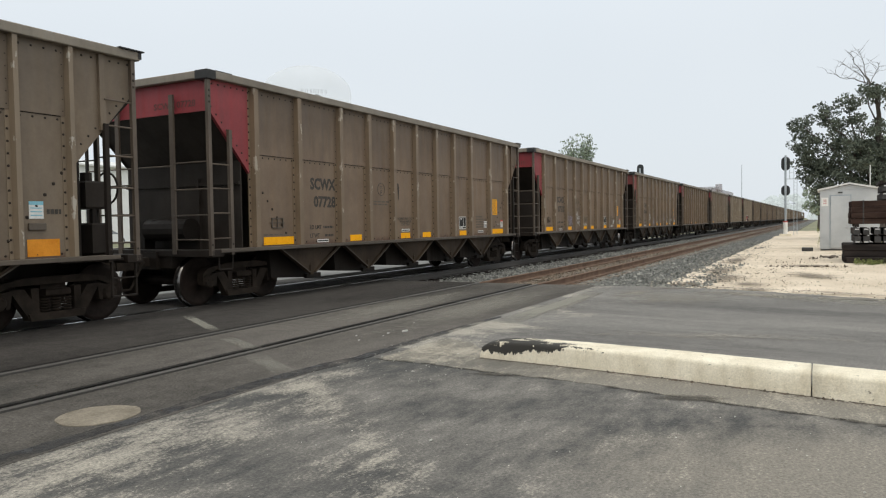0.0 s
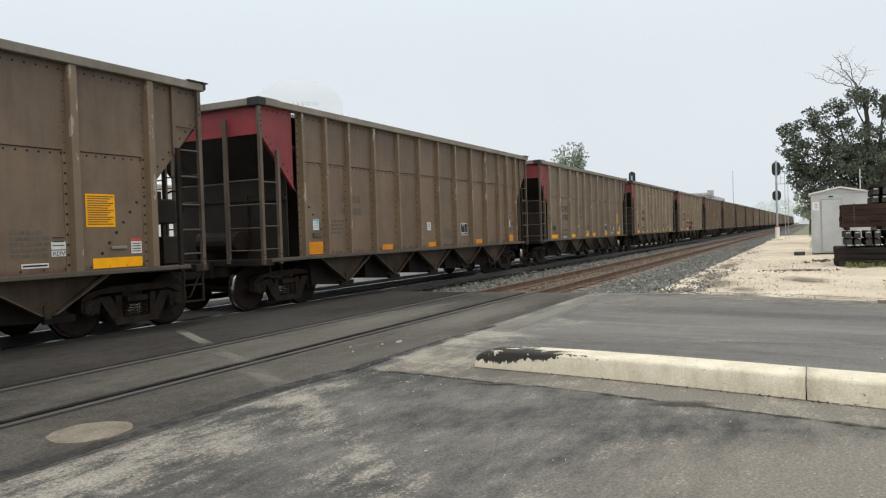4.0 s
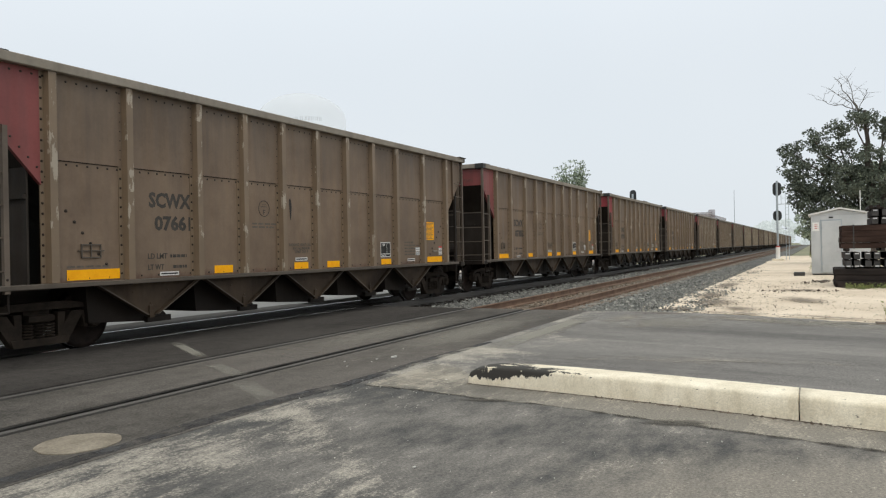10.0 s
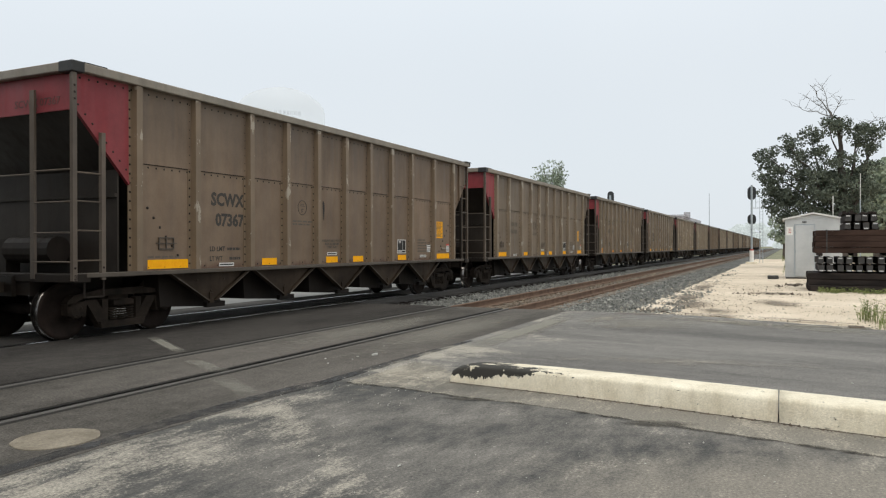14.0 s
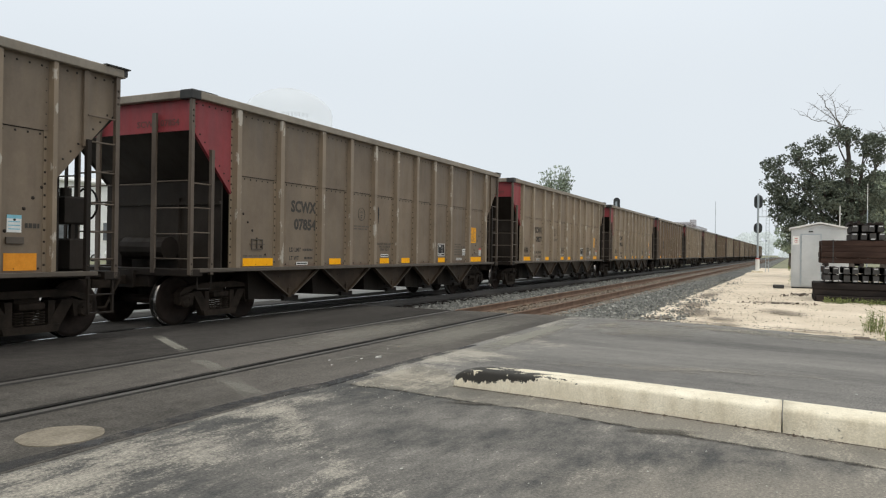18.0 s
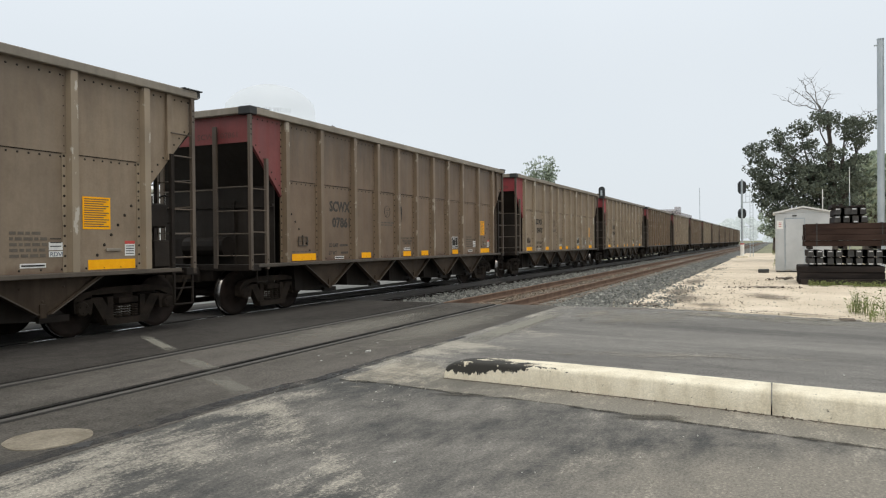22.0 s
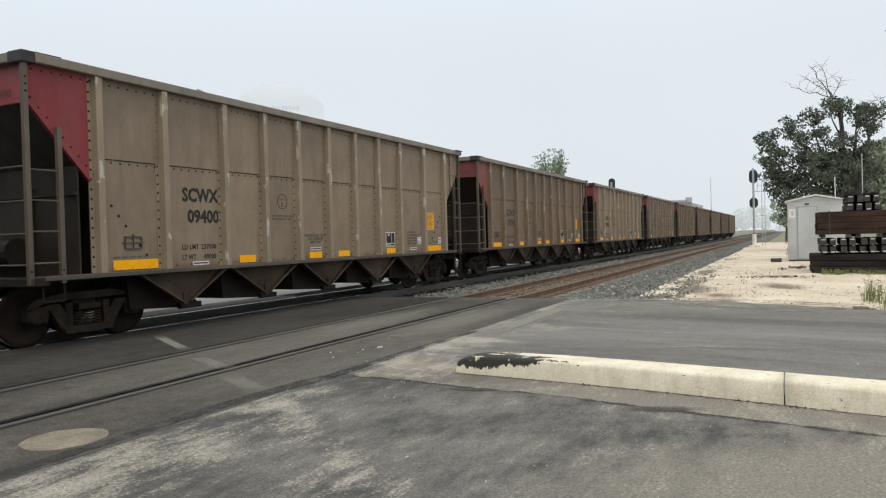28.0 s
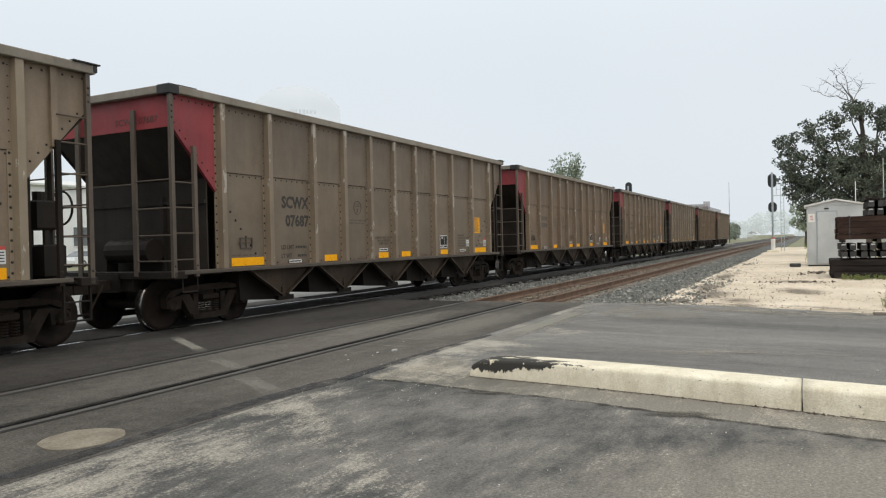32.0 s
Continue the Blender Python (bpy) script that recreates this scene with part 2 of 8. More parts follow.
def worn_road(name, zones, cool, mid, brown, pale, level=0.60, brown_zone=(4.6, -0.3, 1.9, 2.6, 10)):
    """Old road: cool dark binder, brown dusty ground and pale bare aggregate. zones: centre, reach, turn and weight of more or less wear."""
    m, n, l, b, vec = base_mat(name, 0.9)

    def calc(op, x, y=0.0, z=None):
        q = n.new("ShaderNodeMath")
        q.operation = op
        for s, v in zip(q.inputs, (x, y) if z is None else (x, y, z)):
            if isinstance(v, (int, float)):
                s.default_value = v
            else:
                l.new(v, s)
        return q.outputs[0]

    def zone(x, y, rx, ry, turn):
        mp = n.new("ShaderNodeMapping")
        mp.vector_type = "TEXTURE"
        mp.inputs["Location"].default_value = (x, y, 0)
        mp.inputs["Rotation"].default_value = (0, 0, radians(turn))
        mp.inputs["Scale"].default_value = (rx, ry, 1000.0)
        l.new(vec, mp.inputs[0])
        ln = n.new("ShaderNodeVectorMath")
        ln.operation = "LENGTH"
        l.new(mp.outputs[0], ln.inputs[0])
        mr = n.new("ShaderNodeMapRange")
        mr.interpolation_type = "SMOOTHSTEP"
        mr.inputs["From Min"].default_value, mr.inputs["From Max"].default_value = 1.0, 0.0
        l.new(ln.outputs["Value"], mr.inputs["Value"])
        return mr.outputs[0]

    rot = n.new("ShaderNodeMapping")
    rot.inputs["Rotation"].default_value = (0, 0, radians(64))
    l.new(vec, rot.inputs[0])
    sweep = noise_node(n, l, rot.outputs[0], 0.75, 8, 0.62, (0.55, 1.0, 1.0))
    mid_n = noise_node(n, l, vec, 4.6, 8, 0.70, (0.42, 1.0, 1.0))
    crumb = noise_node(n, l, vec, 24.0, 6, 0.78)
    fine = noise_node(n, l, vec, 48.0, 3, 0.85)
    tone = calc("MULTIPLY_ADD", calc("SUBTRACT", mid_n.outputs[0], 0.5), 0.75, sweep.outputs[0])
    r = ramp(n, [(0.34, cool), (0.52, mid), (0.70, tuple(c * 1.45 for c in mid))])
    l.new(tone, r.inputs[0])
    fade = calc("MULTIPLY_ADD", calc("SUBTRACT", tone, 0.5), 1.2, zone(*brown_zone))
    bk = ramp(n, [(0.12, (0, 0, 0)), (0.75, (0.9, 0.9, 0.9))])
    l.new(fade, bk.inputs[0])
    col = blend(n, l, bk.outputs[0], r.outputs[0], brown)
    wear = calc("MULTIPLY_ADD", calc("SUBTRACT", mid_n.outputs[0], 0.5), 1.35, calc("MULTIPLY_ADD", calc("SUBTRACT", crumb.outputs[0], 0.5), 0.95, calc("MULTIPLY_ADD", calc("SUBTRACT", sweep.outputs[0], 0.5), 0.75, 0.5)))
    for x, y, rx, ry, turn, k in zones:
        wear = calc("MULTIPLY_ADD", zone(x, y, rx, ry, turn), k, wear)
    wk = ramp(n, [(level - 0.05, (0, 0, 0)), (level + 0.07, (0.42, 0.42, 0.42)), (level + 0.30, (0.92, 0.92, 0.92))])
    l.new(wear, wk.inputs[0])
    col = blend(n, l, wk.outputs[0], col, pale)
    g = ramp(n, [(0.30, (0.42, 0.42, 0.41)), (0.50, (1.0, 1.0, 1.0)), (0.64, (1.5, 1.48, 1.44)), (0.74, (2.4, 2.34, 2.2))])
    l.new(fine.outputs[0], g.inputs[0])
    col = blend(n, l, 0.62, col, g.outputs[0], "MULTIPLY")
    pit = ramp(n, [(0.28, (0.55, 0.55, 0.55)), (0.36, (1.0, 1.0, 1.0))])
    l.new(crumb.outputs[0], pit.inputs[0])
    col = blend(n, l, 0.8, col, pit.outputs[0], "MULTIPLY")
    l.new(col, b.inputs["Base Color"])
    add_bump(n, l, b, calc("ADD", fine.outputs[0], crumb.outputs[0]), 0.6, 0.008)
    return m


M = {}
M["old_asphalt"] = worn_road("old_asphalt", ((3.2, 4.1, 2.6, 1.3, 5, 0.31), (4.55, 3.30, 2.0, 0.40, 54, 0.22), (3.45, 2.3, 1.2, 0.50, 40, 0.24), (5.6, 4.25, 1.6, 0.5, 0, 0.22), (5.2, 4.05, 0.75, 0.26, 57, 0.16), (4.9, 1.1, 0.9, 0.25, -40, 0.14),
                                             (5.2, 2.3, 1.5, 1.6, 0, -0.20), (4.0, 2.9, 0.6, 0.25, 50, -0.12)),
                             (0.077, 0.076, 0.074), (0.149, 0.140, 0.129), (0.236, 0.214, 0.184), (0.36, 0.330, 0.282), 0.70)
M["new_asphalt"] = asphalt_mat("new_asphalt", (0.051, 0.047, 0.042), (0.124, 0.112, 0.101), (0.182, 0.165, 0.147), 0.64, 0.5, 40.0, (0.35, 1.0, 1.0), 0.0, 0.0, 0.42)
# crossing panels by the train: its soft shadow is put into this darker base
M["shaded_asphalt"] = asphalt_mat("shaded_asphalt", (0.030, 0.027, 0.025), (0.066, 0.060, 0.055), (0.105, 0.096, 0.088), 0.66, 0.5, 40.0, (0.35, 1.0, 1.0), 0.0, 0.0)
M["lane_asphalt"] = asphalt_mat("lane_asphalt", (0.105, 0.100, 0.096), (0.214, 0.203, 0.190), (0.353, 0.326, 0.282), 0.57, 0.40, 60.0, (1.3, 0.22, 1.0), 0.12, 8.0, 0.28)
M["gutter"] = worn_road("gutter", ((7.1, 3.9, 1.0, 0.9, 0, 0.22), (6.5, 2.6, 0.6, 1.2, 0, 0.05)), (0.150, 0.140, 0.123), (0.210, 0.193, 0.166), (0.226, 0.206, 0.176), (0.395, 0.355, 0.292), 0.60, (6.2, 1.0, 2.0, 3.0, 0))
M["groove_black"] = rough_mat("groove_black", (0.016, 0.015, 0.014), (0.034, 0.032, 0.030), 0.9, 4.0, 60.0)
M["sealant"] = rough_mat("sealant", (0.042, 0.042, 0.044), (0.074, 0.073, 0.074), 0.7, 3.0, 60.0)
seal = M["sealant"].node_tree
thin = noise_node(seal.nodes, seal.links, seal.nodes.new("ShaderNodeNewGeometry").outputs["Position"], 2.6, 6, 0.7)
thin_k = ramp(seal.nodes, [(0.36, (0.15, 0.15, 0.15)), (0.60, (0.85, 0.85, 0.85))])
seal.links.new(thin.outputs[0], thin_k.inputs[0])
seal.links.new(thin_k.outputs[0], seal.nodes["Principled BSDF"].inputs["Alpha"])
M["cover_patch"] = rough_mat("cover_patch", (0.150, 0.124, 0.090), (0.272, 0.234, 0.180), 0.9, 4.0, 45.0, bump=0.6, grain_amount=0.7)
M["concrete"] = rough_mat("concrete", (0.68, 0.605, 0.465), (0.86, 0.785, 0.635), 0.85, 3.2, 60.0, bump=0.7, dist=0.008, grain_amount=0.35)


def stained(m):
    """Dirt runs and small chips on the kerb's paint."""
    n, l = m.node_tree.nodes, m.node_tree.links
    b_ = n["Principled BSDF"]
    vec = n.new("ShaderNodeNewGeometry").outputs["Position"]
    run = noise_node(n, l, vec, 7.0, 6, 0.7, (1.0, 1.0, 0.3))
    rr = ramp(n, [(0.36, (0.70, 0.65, 0.56)), (0.52, (1.05, 1.05, 1.04))])
    l.new(run.outputs[0], rr.inputs[0])
    src = b_.inputs["Base Color"].links[0].from_socket
    col = blend(n, l, 0.35, src, rr.outputs[0], "MULTIPLY")
    chip = noise_node(n, l, vec, 16.0, 4, 0.6, (1.0, 0.6, 1.4))
    ck = ramp(n, [(0.68, (0, 0, 0)), (0.72, (1, 1, 1))])
    l.new(chip.outputs[0], ck.inputs[0])
    l.new(blend(n, l, ck.outputs[0], col, (0.10, 0.09, 0.07)), b_.inputs["Base Color"])


stained(M["concrete"])
M["tar_kerb"] = M["concrete"].copy()
M["tar_kerb"].name = "tar_kerb"


def tarred(m):
    """Black tar smeared over the kerb's nose: thick on its tip, thinning along the top, dripping down the face."""
    n, l = m.node_tree.nodes, m.node_tree.links
    b = n["Principled BSDF"]
    vec = n.new("ShaderNodeNewGeometry").outputs["Position"]
    sep = n.new("ShaderNodeSeparateXYZ")
    l.new(vec, sep.inputs[0])
    x, y, z = sep.outputs
    drip = noise_node(n, l, vec, 24.0, 3, 0.6, (1.0, 1.0, 0.10))
    smear = noise_node(n, l, vec, 13.0, 5, 0.7, (1.0, 0.30, 1.0))

    def ranged(src, a, b_, lo, hi):
        q = n.new("ShaderNodeMapRange")
        for k, v in (("From Min", a), ("From Max", b_), ("To Min", lo), ("To Max", hi)):
            q.inputs[k].default_value = v
        l.new(src, q.inputs["Value"])
        return q.outputs[0]

    def calc(op, *src):
        q = n.new("ShaderNodeMath")
        q.operation = op
        for s, v in zip(q.inputs, src):
            if isinstance(v, (int, float)):
                s.default_value = v
            else:
                l.new(v, s)
        return q.outputs[0]

    hang = calc("MULTIPLY", calc("SUBTRACT", z, ranged(y, 2.10, 3.1, 0.172, 0.060)), 28.0)
    front = ranged(y, 2.16, 3.02, 6.99, 7.09)
    reach = calc("MULTIPLY", calc("SUBTRACT", ranged(y, 2.08, 3.05, 0.05, 0.50), calc("SUBTRACT", x, front)), 9.0)
    start = calc("MULTIPLY", calc("SUBTRACT", y, 2.08), 6.0)
    t = calc("MINIMUM", calc("MINIMUM", hang, reach), calc("MINIMUM", start, 1.4))
    t = calc("ADD", t, calc("ADD", ranged(drip.outputs[0], 0.3, 0.7, -0.9, 0.9), calc("MULTIPLY", ranged(smear.outputs[0], 0.3, 0.7, -1.0, 0.8), ranged(z, 0.12, 0.19, 0.8, 2.3))))
    k = ramp(n, [(0.0, (0, 0, 0)), (0.25, (1, 1, 1))])
    l.new(t, k.inputs[0])
    src = b.inputs["Base Color"].links[0].from_socket
    l.new(blend(n, l, k.outputs[0], src, (0.036, 0.033, 0.028)), b.inputs["Base Color"])


tarred(M["tar_kerb"])
M["black_paint"] = rough_mat("black_paint", (0.018, 0.018, 0.018), (0.05, 0.048, 0.045), 0.55, 8.0, 60.0)
M["limestone"] = rough_mat("limestone", (0.532, 0.438, 0.329), (0.736, 0.626, 0.497), 0.95, 0.5, 30.0, bump=0.7, dist=0.02, grain_amount=0.35)
M["limestone_chip"] = rough_mat("limestone_chip", (0.456, 0.396, 0.313), (0.667, 0.602, 0.494), 0.95, 9.0, 60.0)
M["ballast"] = rough_mat("ballast", (0.060, 0.060, 0.055), (0.150, 0.146, 0.135), 0.95, 1.4, 22.0, bump=1.0, dist=0.04, grain_amount=0.7)
M["ballast_stone"] = rough_mat("ballast_stone", (0.105, 0.108, 0.102), (0.330, 0.325, 0.300), 0.9, 6.0, 50.0)
M["rusty_ballast"] = rough_mat("rusty_ballast", (0.13, 0.098, 0.072), (0.29, 0.235, 0.18), 0.95, 2.0, 26.0, bump=1.0, dist=0.04, grain_amount=0.6)
M["rail_rust"] = rough_mat("rail_rust", (0.105, 0.058, 0.036), (0.19, 0.118, 0.078), 0.85, 4.0, 50.0)
M["rail_head"] = rough_mat("rail_head", (0.075, 0.068, 0.062), (0.125, 0.115, 0.105), 0.6, 3.0, 60.0, metal=0.3, stretch=(0.1, 1, 1))
M["rail_bright"] = rough_mat("rail_bright", (0.62, 0.62, 0.62), (0.74, 0.74, 0.74), 0.24, 3.0, 60.0, metal=1.0, bump=0.05)
M["flangeway"] = rough_mat("flangeway", (0.026, 0.024, 0.022), (0.05, 0.046, 0.042), 0.9, 6.0, 60.0)
M["tie_wood"] = rough_mat("tie_wood", (0.10, 0.080, 0.062), (0.20, 0.168, 0.135), 0.9, 5.0, 60.0, bump=0.6, stretch=(1, 0.2, 1))
M["stack_wood"] = rough_mat("stack_wood", (0.018, 0.015, 0.014), (0.044, 0.034, 0.030), 0.75, 5.0, 50.0, bump=0.5, stretch=(1, 0.2, 1))
M["brown_stack_wood"] = rough_mat("brown_stack_wood", (0.026, 0.015, 0.012), (0.062, 0.038, 0.030), 0.75, 5.0, 50.0, bump=0.5, stretch=(1, 0.2, 1))
M["tie_end"] = rough_mat("tie_end", (0.027, 0.026, 0.026), (0.066, 0.064, 0.063), 0.9, 5.0, 70.0)
M["end_plate"] = rough_mat("end_plate", (0.45, 0.45, 0.46), (0.62, 0.62, 0.62), 0.45, 6.0, 60.0, metal=0.6)
M["silver_sheet"] = rough_mat("silver_sheet", (0.42, 0.435, 0.44), (0.55, 0.56, 0.56), 0.42, 0.8, 30.0, metal=0.25, bump=0.08, grain_amount=0.12)
M["silver_roof"] = rough_mat("silver_roof", (0.60, 0.60, 0.58), (0.74, 0.73, 0.70), 0.5, 0.9, 30.0, metal=0.2, grain_amount=0.12)
M["galvanised"] = rough_mat("galvanised", (0.36, 0.40, 0.43), (0.46, 0.50, 0.53), 0.5, 1.0, 30.0, metal=0.5, bump=0.06, grain_amount=0.12)
M["white_paint"] = rough_mat("white_paint", (0.70, 0.69, 0.66), (0.82, 0.81, 0.78), 0.5, 2.0, 40.0, bump=0.06, grain_amount=0.12)
M["red_paint"] = rough_mat("red_paint", (0.42, 0.06, 0.05), (0.55, 0.10, 0.08), 0.5, 3.0, 40.0, bump=0.06, grain_amount=0.12)
M["board_red"] = rough_mat("board_red", (0.17, 0.025, 0.03), (0.22, 0.035, 0.04), 0.5, 3.0, 40.0, bump=0.04, grain_amount=0.1)
M["signal_black"] = rough_mat("signal_black", (0.018, 0.02, 0.022), (0.035, 0.038, 0.04), 0.5, 3.0, 40.0, bump=0.06)
M["bark"] = rough_mat("bark", (0.055, 0.045, 0.038), (0.12, 0.10, 0.085), 0.95, 5.0, 40.0, bump=0.8, dist=0.02, stretch=(1, 1, 0.2))
M["dead_bark"] = rough_mat("dead_bark", (0.12, 0.11, 0.10), (0.19, 0.175, 0.16), 0.95, 5.0, 40.0, bump=0.5)
# haze is put into both leaf greens as paleness, most in the far one
M["leaf"] = rough_mat("leaf", (0.084, 0.100, 0.080), (0.146, 0.166, 0.132), 0.85, 0.9, 8.0, bump=0.0)
M["hazed_leaf"] = rough_mat("hazed_leaf", (0.25, 0.30, 0.23), (0.37, 0.42, 0.33), 0.8, 0.6, 6.0, bump=0.0)
M["weed"] = rough_mat("weed", (0.11, 0.15, 0.055), (0.28, 0.30, 0.12), 0.8, 3.0, 20.0, bump=0.0)
M["grass_ground"] = rough_mat("grass_ground", (0.12, 0.135, 0.075), (0.27, 0.25, 0.16), 0.95, 0.25, 6.0, bump=0.6, dist=0.03, grain_amount=0.4)
M["pale_road"] = rough_mat("pale_road", (0.20, 0.195, 0.185), (0.30, 0.292, 0.278), 0.9, 0.5, 40.0, grain_amount=0.2)
M["white_wall"] = rough_mat("white_wall", (0.72, 0.72, 0.71), (0.82, 0.82, 0.81), 0.8, 0.6, 12.0, grain_amount=0.08)
M["window_dark"] = rough_mat("window_dark", (0.10, 0.11, 0.12), (0.18, 0.19, 0.20), 0.15, 1.0, 12.0, bump=0.0)
M["far_roof"] = rough_mat("far_roof", (0.36, 0.29, 0.27), (0.46, 0.38, 0.35), 0.9, 0.3, 6.0)
M["far_wall"] = rough_mat("far_wall", (0.50, 0.47, 0.45), (0.60, 0.58, 0.56), 0.9, 0.3, 6.0)
M["tower_white"] = rough_mat("tower_white", (0.78, 0.80, 0.82), (0.84, 0.86, 0.87), 0.7, 0.2, 4.0, bump=0.0, grain_amount=0.05)
M["tower_letter"] = rough_mat("tower_letter", (0.50, 0.54, 0.58), (0.58, 0.62, 0.66), 0.8, 1.0, 6.0, bump=0.0, grain_amount=0.1)
M["debris"] = rough_mat("debris", (0.06, 0.045, 0.035), (0.17, 0.13, 0.10), 0.95, 6.0, 40.0, bump=0.8, dist=0.01)
M["road_chip"] = rough_mat("road_chip", (0.38, 0.37, 0.34), (0.60, 0.58, 0.54), 0.9, 9.0, 60.0)
# railcar
M["taupe"] = car_paint("taupe", (0.145, 0.109, 0.075), (0.198, 0.152, 0.106), 0.45, 0.15, 0.6, 0.22)
M["grey_taupe"] = car_paint("grey_taupe", (0.203, 0.151, 0.101), (0.270, 0.206, 0.141), 0.4, 0.12, 0.5, 0.2)
M["brown_taupe"] = car_paint("brown_taupe", (0.146, 0.099, 0.064), (0.196, 0.137, 0.090), 0.5, 0.25, 0.8, 0.36)
M["taupe_rib"] = rib_paint("taupe_rib", (0.206, 0.156, 0.106), (0.42, 0.38, 0.32))
M["grey_taupe_rib"] = rib_paint("grey_taupe_rib", (0.262, 0.204, 0.140), (0.50, 0.455, 0.385))
M["brown_taupe_rib"] = rib_paint("brown_taupe_rib", (0.176, 0.124, 0.078), (0.37, 0.32, 0.25))
M["chord"] = car_paint("chord", (0.176, 0.152, 0.120), (0.256, 0.226, 0.184), 0.5, 0.35)
M["rivet"] = rough_mat("rivet", (0.022, 0.018, 0.015), (0.05, 0.040, 0.032), 0.7, 5.0, 40.0, moving=True)
M["end_red"] = car_paint("end_red", (0.195, 0.022, 0.028), (0.285, 0.038, 0.044), 0.4, 0.35)
M["end_red_faded"] = car_paint("end_red_faded", (0.170, 0.036, 0.034), (0.235, 0.058, 0.053), 0.4, 0.45)
# near-black base puts the shade inside the car ends into the colour
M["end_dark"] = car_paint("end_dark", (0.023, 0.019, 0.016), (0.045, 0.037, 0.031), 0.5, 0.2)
M["cap_black"] = rough_mat("cap_black", (0.010, 0.010, 0.010), (0.026, 0.025, 0.023), 0.6, 5.0, 40.0, moving=True)
M["post"] = car_paint("post", (0.070, 0.052, 0.038), (0.130, 0.100, 0.075), 0.5, 0.4)
# underframe and sill bases are darkened for the shade beneath the body
M["under"] = car_paint("under", (0.016, 0.013, 0.011), (0.030, 0.024, 0.020), 0.5, 0.3)
M["sill"] = car_paint("sill", (0.060, 0.047, 0.035), (0.105, 0.084, 0.064), 0.6, 0.4)
M["bay_plate"] = car_paint("bay_plate", (0.024, 0.017, 0.012), (0.088, 0.064, 0.045), 0.8, 0.5)
M["truck_iron"] = rough_mat("truck_iron", (0.017, 0.013, 0.010), (0.043, 0.032, 0.024), 0.75, 4.0, 40.0, moving=True)
M["wheel_iron"] = rough_mat("wheel_iron", (0.012, 0.009, 0.007), (0.028, 0.019, 0.015), 0.7, 4.0, 30.0, moving=True)
M["wheel_tread"] = rough_mat("wheel_tread", (0.13, 0.12, 0.115), (0.26, 0.25, 0.24), 0.24, 4.0, 30.0, metal=1.0, moving=True, bump=0.02)
M["reflector"] = rough_mat("reflector", (0.93, 0.395, 0.006), (1.0, 0.47, 0.010), 0.5, 8.0, 60.0, moving=True, bump=0.02, grain_amount=0.15)
M["orange_mark"] = rough_mat("orange_mark", (0.62, 0.22, 0.02), (0.78, 0.32, 0.04), 0.6, 4.0, 40.0, moving=True, bump=0.02, grain_amount=0.2)
M["decal_white"] = rough_mat("decal_white", (0.62, 0.61, 0.58), (0.78, 0.77, 0.74), 0.6, 8.0, 60.0, moving=True, bump=0.0, grain_amount=0.15)
M["decal_black"] = rough_mat("decal_black", (0.025, 0.024, 0.023), (0.05, 0.047, 0.045), 0.6, 6.0, 40.0, moving=True, bump=0.0)
M["decal_red"] = rough_mat("decal_red", (0.50, 0.05, 0.04), (0.62, 0.09, 0.07), 0.6, 6.0, 40.0, moving=True, bump=0.0)
M["decal_blue"] = rough_mat("decal_blue", (0.16, 0.42, 0.52), (0.25, 0.52, 0.62), 0.6, 6.0, 40.0, moving=True, bump=0.0)
M["stencil"] = rough_mat("stencil", (0.026, 0.024, 0.021), (0.055, 0.049, 0.042), 0.7, 9.0, 60.0, moving=True, bump=0.0)
M["worn_stencil"] = rough_mat("worn_stencil", (0.030, 0.026, 0.021), (0.056, 0.047, 0.038), 0.7, 7.0, 60.0, moving=True, bump=0.0)
M["faint_stencil"] = rough_mat("faint_stencil", (0.115, 0.097, 0.078), (0.155, 0.132, 0.108), 0.7, 9.0, 60.0, moving=True, bump=0.0)
M["spray_red"] = rough_mat("spray_red", (0.34, 0.075, 0.055), (0.46, 0.12, 0.085), 0.6, 3.0, 40.0, moving=True, bump=0.0)
M["spray_maroon"] = rough_mat("spray_maroon", (0.085, 0.030, 0.026), (0.140, 0.050, 0.042), 0.6, 3.0, 40.0, moving=True, bump=0.0)
M["spray_white"] = rough_mat("spray_white", (0.55, 0.55, 0.54), (0.74, 0.74, 0.73), 0.6, 3.0, 40.0, moving=True, bump=0.0)
M["spray_violet"] = rough_mat("spray_violet", (0.26, 0.245, 0.34), (0.37, 0.35, 0.47), 0.6, 3.0, 40.0, moving=True, bump=0.0)
M["spray_slate"] = rough_mat("spray_slate", (0.12, 0.14, 0.17), (0.18, 0.20, 0.24), 0.6, 8.0, 60.0, moving=True, bump=0.0)
M["coal"] = rough_mat("coal", (0.010, 0.010, 0.010), (0.035, 0.034, 0.033), 0.5, 5.0, 30.0, moving=True, bump=1.0, dist=0.03)
M["car_white"] = rough_mat("car_white", (0.74, 0.75, 0.76), (0.80, 0.81, 0.82), 0.2, 1.0, 30.0, bump=0.0, grain_amount=0.05)
M["tyre"] = rough_mat("tyre", (0.02, 0.02, 0.02), (0.04, 0.04, 0.04), 0.8, 5.0, 40.0)


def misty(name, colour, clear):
    """A far thing with the mist's haze put into its colour and see-through alpha."""
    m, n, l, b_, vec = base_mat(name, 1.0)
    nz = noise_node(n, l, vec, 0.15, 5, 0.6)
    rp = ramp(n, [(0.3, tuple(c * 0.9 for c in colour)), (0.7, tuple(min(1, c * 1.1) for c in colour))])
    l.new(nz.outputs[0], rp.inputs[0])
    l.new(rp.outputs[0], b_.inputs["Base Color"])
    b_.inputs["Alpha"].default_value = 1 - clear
    return m


